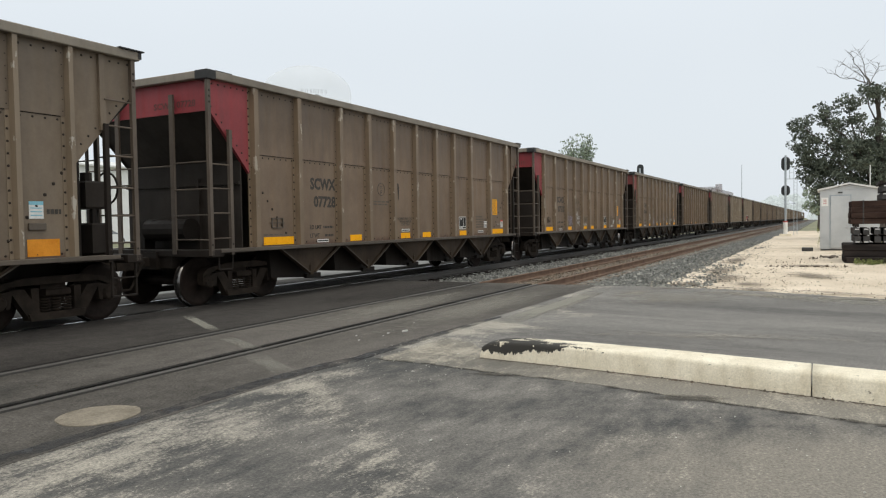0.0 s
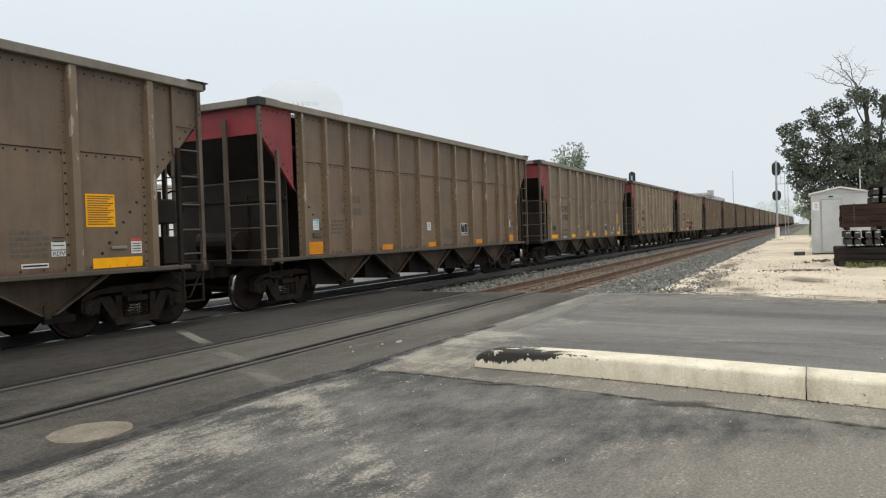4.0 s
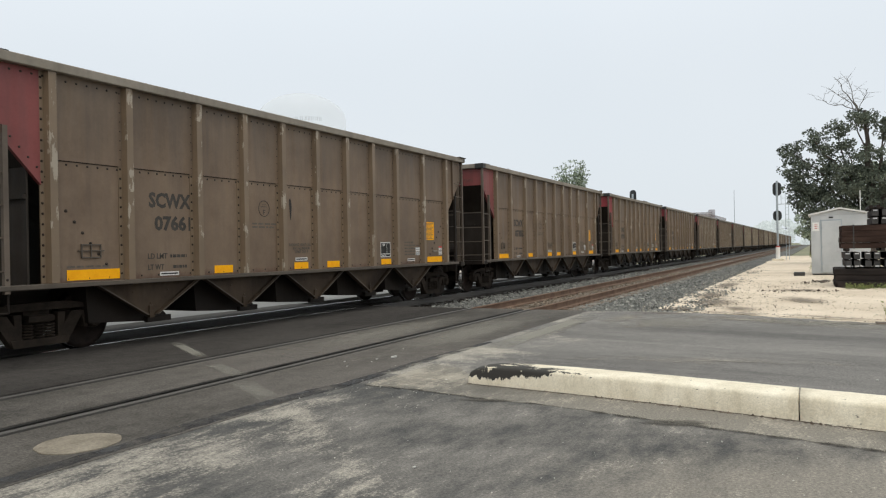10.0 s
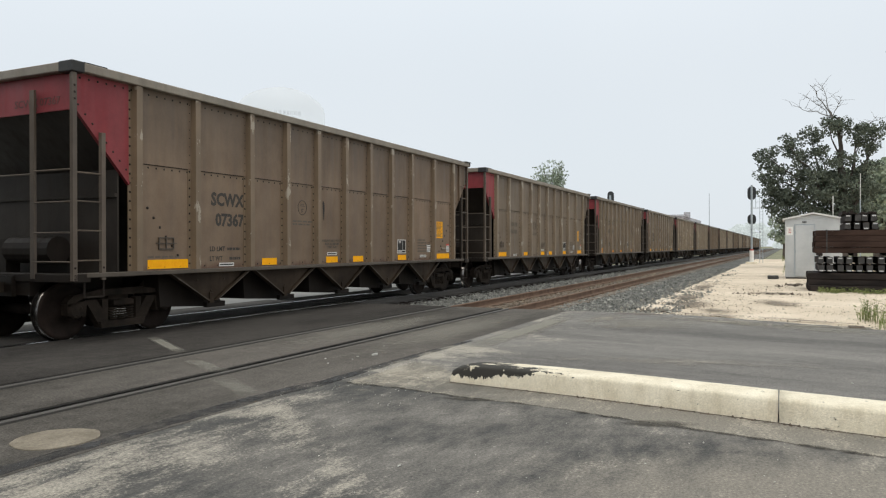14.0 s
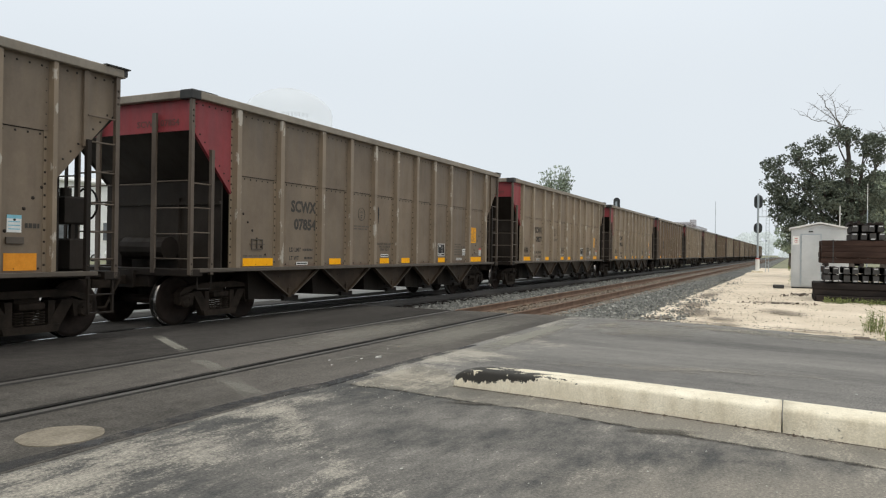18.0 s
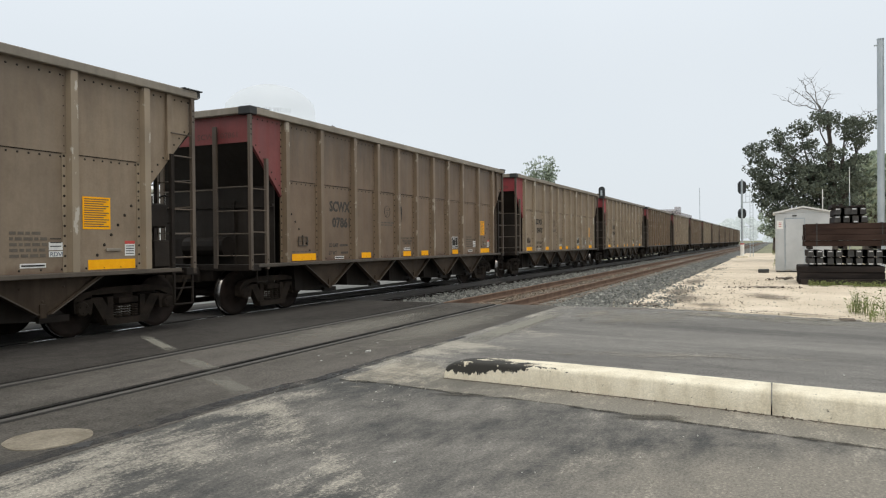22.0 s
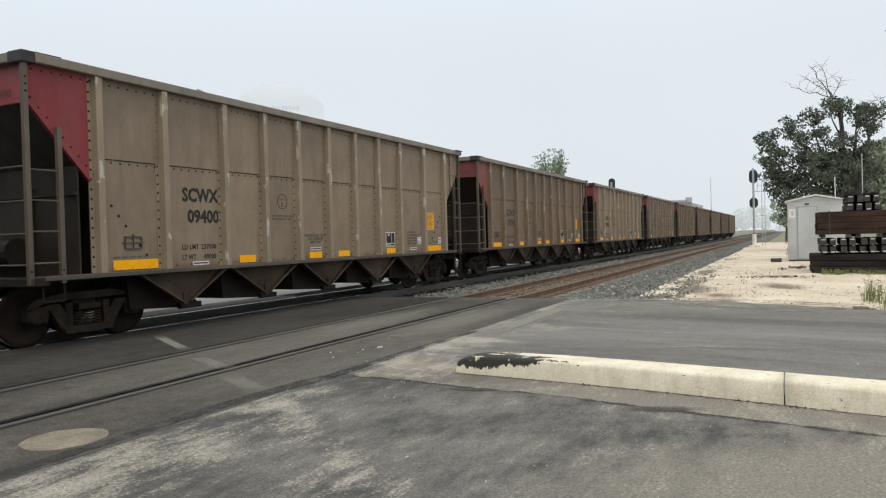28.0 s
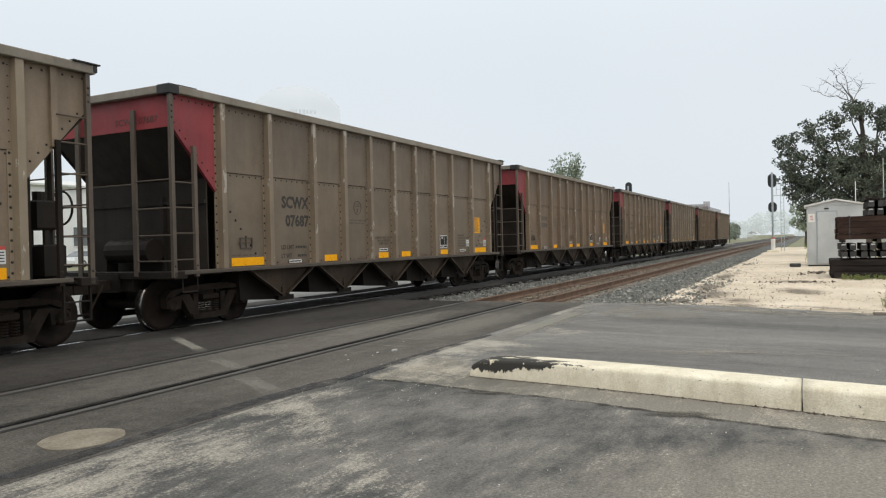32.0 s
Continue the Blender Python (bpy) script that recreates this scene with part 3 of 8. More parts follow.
# paleness and see-through values here imitate haze over far things
M["hazed_white"] = misty("hazed_white", (0.88, 0.89, 0.89), 0.84)
M["hazed_grey"] = misty("hazed_grey", (0.40, 0.42, 0.46), 0.70)
M["haze_glow_woods"] = misty("haze_glow_woods", (0.30, 0.33, 0.32), 0.0)
far_glow = M["haze_glow_woods"].node_tree.nodes["Principled BSDF"]
far_glow.inputs["Emission Color"].default_value = (0.515, 0.545, 0.545, 1)   # the fog's brightness over the distance is put in as glow
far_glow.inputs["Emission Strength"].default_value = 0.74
M["hazed_shrub"] = misty("hazed_shrub", (0.46, 0.50, 0.42), 0.0)
M["hazed_hedge"] = misty("hazed_hedge", (0.24, 0.27, 0.22), 0.35)
M["hazed_wall"] = misty("hazed_wall", (0.42, 0.40, 0.40), 0.55)
M["hazed_roof"] = misty("hazed_roof", (0.30, 0.25, 0.25), 0.55)


def wear_mat(name, dark, light, cover, rough_edge=0.55, grainy=14.0, bias=0.72, square=False):
    """A scuffed film on the road that frays out towards its rim."""
    m, n, l, b_, vec = base_mat(name, 0.92)
    fine = noise_node(n, l, vec, 45.0, 3, 0.85)
    rp = ramp(n, [(0.3, dark), (0.7, light)])
    l.new(fine.outputs[0], rp.inputs[0])
    l.new(rp.outputs[0], b_.inputs["Base Color"])
    co = n.new("ShaderNodeTexCoord")
    ln = n.new("ShaderNodeVectorMath")
    ln.operation = "LENGTH"
    l.new(co.outputs["Object"], ln.inputs[0])
    fray = noise_node(n, l, vec, 3.6, 8, 0.78, (1.5, 0.6, 1.0))
    crumb = noise_node(n, l, vec, grainy, 5, 0.8, (1.3, 0.7, 1.0))

    def mth(op, x, y):
        q = n.new("ShaderNodeMath")
        q.operation = op
        for s, v in zip(q.inputs, (x, y)):
            if isinstance(v, (int, float)):
                s.default_value = v
            else:
                l.new(v, s)
        return q.outputs[0]

    rim = ln.outputs["Value"]
    if square:
        sep = n.new("ShaderNodeSeparateXYZ")
        l.new(co.outputs["Object"], sep.inputs[0])
        rim = mth("MAXIMUM", mth("MULTIPLY", mth("ABSOLUTE", sep.outputs[0], 0), 1.0), mth("ABSOLUTE", sep.outputs[1], 0))
    a = mth("SUBTRACT", bias, rim)
    a = mth("ADD", a, mth("MULTIPLY", mth("SUBTRACT", fray.outputs[0], 0.5), rough_edge * 3.2))
    a = mth("ADD", a, mth("MULTIPLY", mth("SUBTRACT", crumb.outputs[0], 0.5), rough_edge * 1.6))
    k = ramp(n, [(0.0, (0, 0, 0)), (0.45, (cover, cover, cover))])
    l.new(a, k.inputs[0])
    l.new(k.outputs[0], b_.inputs["Alpha"])
    return m


M["pale_film"] = wear_mat("pale_film", (0.225, 0.205, 0.177), (0.367, 0.335, 0.290), 0.70, 1.0, 16.0, 0.40)
M["tan_film"] = wear_mat("tan_film", (0.249, 0.223, 0.181), (0.403, 0.366, 0.306), 0.65, 0.9, 20.0, 0.45)
M["dirt_film"] = wear_mat("dirt_film", (0.053, 0.046, 0.036), (0.089, 0.079, 0.063), 0.75, 0.30, 30.0)
M["earth_film"] = wear_mat("earth_film", (0.10, 0.08, 0.06), (0.24, 0.20, 0.155), 0.75, 0.8, 18.0, 0.6)
M["dust_film"] = wear_mat("dust_film", (0.20, 0.184, 0.155), (0.35, 0.325, 0.278), 0.45, 0.8, 30.0, 0.75)
M["dark_film"] = wear_mat("dark_film", (0.070, 0.066, 0.060), (0.105, 0.099, 0.090), 0.55)
M["line_film"] = wear_mat("line_film", (0.20, 0.19, 0.16), (0.34, 0.32, 0.27), 0.70, 0.20, 24.0, 0.92, True)
M["thin_line_film"] = wear_mat("thin_line_film", (0.20, 0.19, 0.16), (0.32, 0.30, 0.26), 0.45, 0.60, 16.0, 0.80, True)


for dull in ("old_asphalt", "new_asphalt", "shaded_asphalt", "lane_asphalt", "gutter", "sealant", "under", "end_dark", "bay_plate", "truck_iron", "wheel_iron", "decal_black", "stencil", "faint_stencil", "rivet", "reflector", "orange_mark", "groove_black", "leaf", "hazed_leaf", "weed", "stack_wood", "brown_stack_wood"):
    M[dull].node_tree.nodes["Principled BSDF"].inputs["Specular IOR Level"].default_value = 0.12

# ---- mesh helpers ----


class Mesh:
    """Collects vertices and faces of one part."""

    def __init__(self):
        self.v, self.f, self.m = [], [], []

    def add(self, verts, faces, mi=0):
        o = len(self.v)
        self.v += [tuple(p) for p in verts]
        self.f += [tuple(o + i for i in f) for f in faces]
        self.m += [mi] * len(faces)
        return self

    def box(self, x0, x1, y0, y1, z0, z1, mi=0):
        return self.add([(x, y, z) for z in (z0, z1) for x, y in ((x0, y0), (x1, y0), (x1, y1), (x0, y1))],
                        [(0, 3, 2, 1), (4, 5, 6, 7), (0, 1, 5, 4), (1, 2, 6, 5), (2, 3, 7, 6), (3, 0, 4, 7)], mi)

    def worn_box(self, x0, x1, y0, y1, z0, z1, c=0.01, mi=0):
        """A box with its edges cut back by c."""
        v, f = [], []
        for z, i in ((z0, c), (z0 + c, 0), (z1 - c, 0), (z1, c)):
            v += [(x0 + i + c * 0, y0 + i, z), (x1 - i, y0 + i, z), (x1 - i, y1 - i, z), (x0 + i, y1 - i, z)]
        for k in range(3):
            for j in range(4):
                a, b = 4 * k + j, 4 * k + (j + 1) % 4
                f.append((a, b, b + 4, a + 4))
        f += [(3, 2, 1, 0), (12, 13, 14, 15)]
        return self.add(v, f, mi)

    def prism(self, poly, a, b, axis="y", mi=0):
        """Extrudes a polygon. axis y: the points are (x, z); x: (y, z); z: (x, y)."""
        n = len(poly)
        place = {"y": lambda p, t: (p[0], t, p[1]), "x": lambda p, t: (t, p[0], p[1]), "z": lambda p, t: (p[0], p[1], t)}[axis]
        v = [place(p, a) for p in poly] + [place(p, b) for p in poly]
        f = [tuple(range(n)), tuple(range(2 * n - 1, n - 1, -1))]
        f += [((i + 1) % n, i, n + i, n + (i + 1) % n) for i in range(n)]
        return self.add(v, f, mi)

    def rod(self, p, q, r, n=8, r2=None, mi=0, caps=True):
        p, q = Vector(p), Vector(q)
        r2 = r if r2 is None else r2
        w = (q - p).normalized()
        u = w.orthogonal().normalized()
        s = w.cross(u)
        v = []
        for c, rr in ((p, r), (q, r2)):
            v += [c + (u * math.cos(2 * math.pi * i / n) + s * math.sin(2 * math.pi * i / n)) * rr for i in range(n)]
        f = [(i, (i + 1) % n, n + (i + 1) % n, n + i) for i in range(n)]
        if caps:
            f += [tuple(range(n - 1, -1, -1)), tuple(range(n, 2 * n))]
        return self.add(v, f, mi)

    def lathe(self, profile, n=24, axis="y", centre=(0, 0, 0), bands=None):
        """Turns (radius, along) points round an axis; bands gives a material to each step."""
        v, f, cx = [], [], Vector(centre)
        for r, a in profile:
            for i in range(n):
                c, s = r * math.cos(2 * math.pi * i / n), r * math.sin(2 * math.pi * i / n)
                v.append(cx + Vector({"y": (c, a, s), "z": (c, s, a), "x": (a, c, s)}[axis]))
        o = len(self.v)
        self.v += [tuple(p) for p in v]
        for k in range(len(profile) - 1):
            for i in range(n):
                j = (i + 1) % n
                self.f.append((o + k * n + i, o + k * n + j, o + (k + 1) * n + j, o + (k + 1) * n + i))
                self.m.append(bands[k] if bands else 0)
        return self

    def torus(self, centre, R_, r, axis="x", n=20, k=6, mi=0):
        v, f, c0 = [], [], Vector(centre)
        for i in range(n):
            a = 2 * math.pi * i / n
            for j in range(k):
                b = 2 * math.pi * j / k
                d = R_ + r * math.cos(b)
                p = (r * math.sin(b), d * math.cos(a), d * math.sin(a))
                v.append(c0 + Vector(p if axis == "x" else (p[1], p[0], p[2]) if axis == "y" else (p[1], p[2], p[0])))
        for i in range(n):
            for j in range(k):
                f.append((i * k + j, i * k + (j + 1) % k, ((i + 1) % n) * k + (j + 1) % k, ((i + 1) % n) * k + j))
        return self.add(v, f, mi)

    def data(self, name, mats, smooth=False):
        me = bpy.data.meshes.new(name)
        me.from_pydata(self.v, [], self.f)
        for m in mats if isinstance(mats, (list, tuple)) else [mats]:
            me.materials.append(m)
        if isinstance(mats, (list, tuple)) and len(mats) > 1:
            me.polygons.foreach_set("material_index", self.m)
        if smooth:
            me.polygons.foreach_set("use_smooth", [True] * len(self.f))
        me.validate()
        bm = bmesh.new()
        bm.from_mesh(me)
        bmesh.ops.recalc_face_normals(bm, faces=bm.faces)
        bm.to_mesh(me)
        bm.free()
        return me


def part(name, mesh, mats, parent=None, label="", at=(0, 0, 0), smooth=False):
    me = mesh.data(name, mats, smooth) if isinstance(mesh, Mesh) else mesh
    ob = new(name, me)
    ob.location = at
    if parent is not None:
        ob.parent = parent
    if label:
        ob["label"] = label
    return ob


def thing(name, label, category, at=(0, 0, 0), group="", kind=""):
    return tagged(put(name, at), label, category, group, kind)


def put(name, at):
    ob = new(name)
    ob.location = at
    return ob


def letters(name, body, size, mat, parent, at, width=None, turn=(90, 0, 0), thick=0.001, bold=0.022):
    """Writing as a thin mesh, upright, facing the near side."""
    cu = bpy.data.curves.new(name, "FONT")
    cu.body, cu.size, cu.extrude, cu.resolution_u, cu.offset = body, size, thick, 2, size * bold
    tmp = bpy.data.objects.new(name, cu)
    me = bpy.data.meshes.new_from_object(tmp)
    bpy.data.objects.remove(tmp)
    bpy.data.curves.remove(cu)
    if width:
        xs = [v.co.x for v in me.vertices]
        k, x0 = width / (max(xs) - min(xs)), min(xs)
        for v in me.vertices:
            v.co.x = (v.co.x - x0) * k
    me.materials.clear()
    me.materials.append(mat)
    ob = part(name, me, mat, parent, at=at)
    ob.rotation_euler = [radians(a) for a in turn]
    return ob


# ---- plan ----
NEAR_A, NEAR_B = 5.956, 7.461      # rails of the empty track
FAR_A, FAR_B = 10.386, 11.891      # rails of the train's track
TRACK = (FAR_A + FAR_B) / 2
EDGE = 16.2                        # where the crossing's asphalt ends
FAR_END = 520.0


def way_out(t):
    """Metres that the train has rolled by t seconds."""
    return 11.75 * t - 0.0028 * t * t


# ---- ground ----
def bumpy(x0, x1, y0, y1, step, z, amp, seed, skirt=0.4, cut=None):
    """A sheet with uneven top and a skirt; cut(x, y) may bend its height."""
    nx, ny = max(1, round((x1 - x0) / step)), max(1, round((y1 - y0) / step))
    b = Mesh()
    v, f = [], []
    for i in range(nx + 1):
        for j in range(ny + 1):
            x, y = x0 + (x1 - x0) * i / nx, y0 + (y1 - y0) * j / ny
            q = noise.fractal(Vector((x * 0.9 + seed, y * 0.9, seed)), 1.0, 2.0, 4)
            h = z + amp * q
            if cut:
                h = cut(x, y, h)
            v.append((x, y, h))
    for i in range(nx):
        for j in range(ny):
            a = i * (ny + 1) + j
            f.append((a, a + ny + 1, a + ny + 2, a + 1))
    b.add(v, f)
    b.add([(x0, y0, z - amp), (x1, y0, z - amp), (x1, y1, z - amp), (x0, y1, z - amp),
           (x0, y0, z - skirt), (x1, y0, z - skirt), (x1, y1, z - skirt), (x0, y1, z - skirt)],
          [(0, 1, 5, 4), (1, 2, 6, 5), (2, 3, 7, 6), (3, 0, 4, 7), (7, 6, 5, 4)])
    return b


def slab(outline, z0, z1):
    return Mesh().prism(outline, z0, z1, "z")


ground = tagged(part("ground", Mesh().add([(-900, -900, -0.34), (2600, -900, -0.34), (2600, 900, -0.34), (-900, 900, -0.34)], [(0, 1, 2, 3)]),
                     M["grass_ground"]), "dry grass and bare earth beyond the lot", "ground", kind="structure")


def shift(y, x0, slope):
    return x0 + slope * y


# the street crosses the tracks; its kerb island leans a little from the square
OLD_EDGE = 4.52
rl_ = random.Random(62)
BACK = [(4.2, -14), (5.4, -8), (6.2, -3.4), (6.82, 0.06), (7.05, 1.15), (7.2, 2.16), (7.3, 3.2)]   # under the kerb
ROAD_RIM = [(15.43 + 0.47 * y_ - 0.05 * max(0, y_) ** 2 + rl_.uniform(-0.07, 0.07), y_) for y_ in (-1.9 + 0.13 * i for i in range(38))]
road = tagged(part("road", slab([(-30, -40), (2.0, -40), *BACK, (7.4, OLD_EDGE), (-30, OLD_EDGE)], -0.40, -0.004), M["old_asphalt"]),
              "old worn grey asphalt with pale bare patches", "road", kind="structure")
lane = tagged(part("lane", slab([(2.0, -40), (9.0, -40), (14.1, -3.2)] + ROAD_RIM + [(16.15, OLD_EDGE), (7.4, OLD_EDGE)] + BACK[::-1], -0.40, -0.004), M["lane_asphalt"]),
              "smoother dark grey asphalt lane beside the island", "road", kind="structure")
GROOVE = 0.088
HEAD = 0.036
GAP = 0.028
cross_slabs = [(OLD_EDGE, NEAR_A - HEAD - GAP), (NEAR_A + HEAD + GROOVE, NEAR_B - HEAD - GROOVE), (NEAR_B + HEAD + GAP, FAR_A - HEAD - GAP),
               (FAR_A + HEAD + GROOVE, FAR_B - HEAD - GROOVE), (FAR_B + HEAD + GAP, 13.0)]
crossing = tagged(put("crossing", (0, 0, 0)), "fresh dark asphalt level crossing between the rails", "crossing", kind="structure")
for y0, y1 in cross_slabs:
    # the panels nearest the train are coloured darker for its shadow
    part("crossing_panel", Mesh().box(-30, EDGE, y0 + 0.047 if y0 > 5 else y0, y1 - (0.077 if y1 < 6 else 0.047) if y1 < 12.9 else y1, -0.40, 0.0), M["shaded_asphalt" if 7 < y0 < 11 else "new_asphalt"], crossing)
    # added black strips at each rail stand in for the groove's shade
    for y in ((y0, y0 + 0.045) if y0 > 5 else None, (y1 - (0.075 if y1 < 6 else 0.045), y1) if y1 < 12.9 else None):
        if y:
            part("rubber_seal", Mesh().box(-30, EDGE, y[0], y[1], -0.30, -0.035 if y[1] < 6 else -0.006), M["groove_black"], crossing, "black strip beside a rail, added for groove shade")
part("flangeway_bed", Mesh().box(-30, EDGE, OLD_EDGE + 0.02, 12.9, -0.42, -0.09), M["flangeway"], crossing, "dark flangeway beds beside the rails")
rs_ = random.Random(61)


def ragged(pts, step, amp):
    """A line through points with small crumbling steps."""
    out = []
    for (x0, y0), (x1, y1) in zip(pts, pts[1:]):
        k_ = max(1, int(math.hypot(x1 - x0, y1 - y0) / step))
        out += [(x0 + (x1 - x0) * i / k_ + rs_.uniform(-amp, amp), y0 + (y1 - y0) * i / k_ + rs_.uniform(-amp, amp)) for i in range(k_)]
    return out + [pts[-1]]


SEAM_NEAR = [(1.5, 4.55), (3.04, 4.56), (4.2, 4.57), (5.12, 4.55), (5.91, 4.51), (6.34, 4.43), (7.28, 4.44), (8.7, 4.42), (10.4, 4.40)]
SEAM_FAR = [(1.5, 4.74), (3.16, 4.73), (3.89, 4.70), (4.67, 4.76), (5.37, 4.75), (6.15, 4.69), (6.61, 4.59), (7.55, 4.58), (8.73, 4.56), (10.4, 4.47)]
tagged(part("seal_strip", Mesh().prism(ragged(SEAM_NEAR, 0.06, 0.012) + ragged(SEAM_FAR, 0.06, 0.014)[::-1], -0.02, 0.003, "z"), M["sealant"]),
       "dark tar seam between old and new asphalt", "tar seam", kind="structure")
far_street = tagged(part("far_street", Mesh().box(-60, 60, 13.0, 26.0, -0.40, -0.02), M["pale_road"]), "pale concrete street beyond the tracks", "road", kind="structure")


def blotch(name, cx, cy, rx, ry, mat, label, z=0.004, seed=0, n=36, rough=0.3, lean=0.0):
    """A thin worn patch with an uneven outline."""
    rnd = random.Random(seed)
    ph = [rnd.uniform(0, 6.28) for _ in range(5)]
    pts = []
    for i in range(n):
        a = 2 * math.pi * i / n
        k = 1 + rough * (0.4 * math.sin(2 * a + ph[0]) + 0.3 * math.sin(3 * a + ph[1]) + 0.25 * math.sin(5 * a + ph[2]) + 0.2 * math.sin(9 * a + ph[3]) + rnd.uniform(-0.06, 0.06))
        px_, py_ = rx * k * math.cos(a), ry * k * math.sin(a)
        pts.append((cx + px_ * math.cos(lean) - py_ * math.sin(lean), cy + px_ * math.sin(lean) + py_ * math.cos(lean)))
    return tagged(part(name, Mesh().prism(pts, z - 0.02, z, "z"), mat), label, "patch", kind="structure")


blotch("cover_patch", 3.755, 5.03, 0.305, 0.305, M["cover_patch"], "round tan mortar patch over a covered manhole", 0.006, 3, n=90, rough=0.05)

def film(x, y, rx, ry, turn, mat, label, z=0.002):
    """A thin scuffed film on the road, an unevenly rimmed disc."""
    n = 40
    b = Mesh().add([(math.cos(2 * math.pi * i / n), math.sin(2 * math.pi * i / n), 0) for i in range(n)], [tuple(range(n))])
    if "line" in mat and ry > 0.2:
        b = Mesh().add([(-1, -1, 0), (1, -1, 0), (1, 1, 0), (-1, 1, 0)], [(0, 1, 2, 3)])
    ob = part("scuffed_patch", b, M[mat], at=(x, y, z))
    ob.scale, ob.rotation_euler = (rx, ry, 1), (0, 0, radians(turn))
    return tagged(ob, label, "patch", kind="structure")


for i, (x, y, rx, ry, turn, mat, label) in enumerate((
        (7.1, 3.95, 1.25, 0.50, -12, "tan_film", "tan grit swept round the kerb's nose"),
        (12.6, 3.95, 3.6, 0.36, 2, "pale_film", "pale worn stripe beside the crossing"),
        (15.0, 1.2, 0.75, 2.4, -22, "tan_film", "dusty tan road edge beside the gravel"),
        (13.6, 2.7, 1.6, 0.7, 0, "pale_film", "pale dusty asphalt near the road's edge"),
        (9.6, 1.2, 0.55, 3.2, 12, "pale_film", "dusty asphalt behind the kerb island"))):
    film(x, y, rx, ry, turn, mat, label, 0.0015 + 0.0004 * i)
film(11.8, 5.25, 4.6, 0.85, 0, "dust_film", "dusty paler asphalt beside the rail", 0.003)
film(11.2, 6.7, 4.4, 0.75, 0, "dust_film", "dusty paler asphalt between the rails", 0.003)
film(2.9, 6.7, 2.2, 0.6, 0, "dark_film", "dark oil stain between the rails", 0.003)
film(14.1, 2.4, 1.5, 1.3, 0, "dust_film", "pale dust blown over the road's edge", 0.0035)
film(14.4, -0.4, 0.75, 2.4, -22, "dust_film", "pale dust blown over the road's edge", 0.0035)
film(15.1, 1.1, 0.85, 2.1, -26, "tan_film", "tan dust trodden over the road's edge", 0.0052)
film(14.7, 3.3, 1.7, 0.75, -8, "tan_film", "tan dust trodden over the road's edge", 0.0056)
film(12.3, 4.12, 2.9, 0.26, 0, "line_film", "pale worn stripe beside the crossing", 0.0045)
# scuffed remains of an old line across the crossing
film(8.12, 8.45, 1.15, 0.115, 58, "line_film", "scuffed pale stripe across the dark asphalt", 0.004)
film(6.88, 6.50, 0.80, 0.16, 62, "thin_line_film", "faint worn stripe on the dark asphalt", 0.004)
film(5.98, 5.22, 0.78, 0.18, 57, "thin_line_film", "faint worn stripe on the dark asphalt", 0.004)


# ---- kerb island ----
def island():
    isl = thing("kerb_island", "cream-painted concrete kerb island with a tar-blackened nose", "kerb", kind="structure")
    # stations: front foot x, y, width, height of the top; the nose is blunt and rounded
    st = [(7.135, 3.285, 0.10, 0.085), (7.122, 3.265, 0.20, 0.125), (7.112, 3.21, 0.28, 0.155), (7.104, 3.12, 0.34, 0.178), (7.090, 3.00, 0.385, 0.192), (7.05, 2.66, 0.43, 0.198), (6.99, 2.16, 0.44, 0.20),
          (6.83, 1.15, 0.45, 0.20), (6.60, 0.06, 0.46, 0.20), (6.48, -0.45, 0.48, 0.20), (6.0, -3.4, 0.50, 0.20), (5.2, -8.0, 0.50, 0.20), (4.0, -14.0, 0.50, 0.20)]
    rnd = random.Random(17)

    def ring(x, y, w, top, e):
        r = min(0.035, top * 0.3)
        lump = 0.006 if y > 2.2 else 0.003
        j = lambda: rnd.uniform(-lump, lump)
        prof = [(0.0, -0.05), (0.015 + j() * 0.4, top * 0.45), (0.028 + j(), top - r), (0.036 + j() * 0.5, top - r * 0.4), (0.03 + r + j(), top + j() * 0.4), (0.03 + w * 0.5, top + j() * 0.6 + 0.003),
                (w - r, top + j() * 0.4), (w + 0.01, top - r), (w + 0.03, -0.05)]
        return [(x + a, y - e, z) for a, z in prof]

    for a, b in ((0, 8), (8, 10), (10, 11), (11, 12)):
        v, rows = [], []
        for i in range(a, b):
            p, q = st[i], st[i + 1]
            n_ = max(1, int(abs(q[1] - p[1]) / 0.12))
            for k in range(n_):
                rows.append(tuple(u + (w_ - u) * k / n_ for u, w_ in zip(p, q)))
        rows.append(st[b])
        for n_, row in enumerate(rows):
            v += ring(*row, 0.006 if n_ == 0 and a else -0.006 if n_ == len(rows) - 1 else 0)
        f = [(n_ * 9 + j, n_ * 9 + j + 9, n_ * 9 + j + 10, n_ * 9 + j + 1) for n_ in range(len(rows) - 1) for j in range(8)]
        f += [tuple(range(9)), tuple(range(len(v) - 1, len(v) - 10, -1))]
        part("kerb_stone", Mesh().add(v, f), M["tar_kerb"] if a == 0 else M["concrete"], isl, smooth=True)
    return isl


island()
# dusty asphalt apron along the island's foot and round its nose, with a dark open joint
GUT = [(7.12, 3.28), (6.99, 2.16), (6.83, 1.15), (6.60, 0.06), (6.48, -0.45), (6.0, -3.4), (5.2, -8.0)]
APRON = ragged([(6.66, 4.30), (6.62, 3.62), (6.49, 2.93), (6.45, 2.45), (6.38, 1.77), (6.24, 1.29), (6.14, 0.77), (6.05, 0.34), (5.97, -0.06), (5.84, -0.64), (5.36, -3.4), (4.56, -8.0)], 0.09, 0.018)
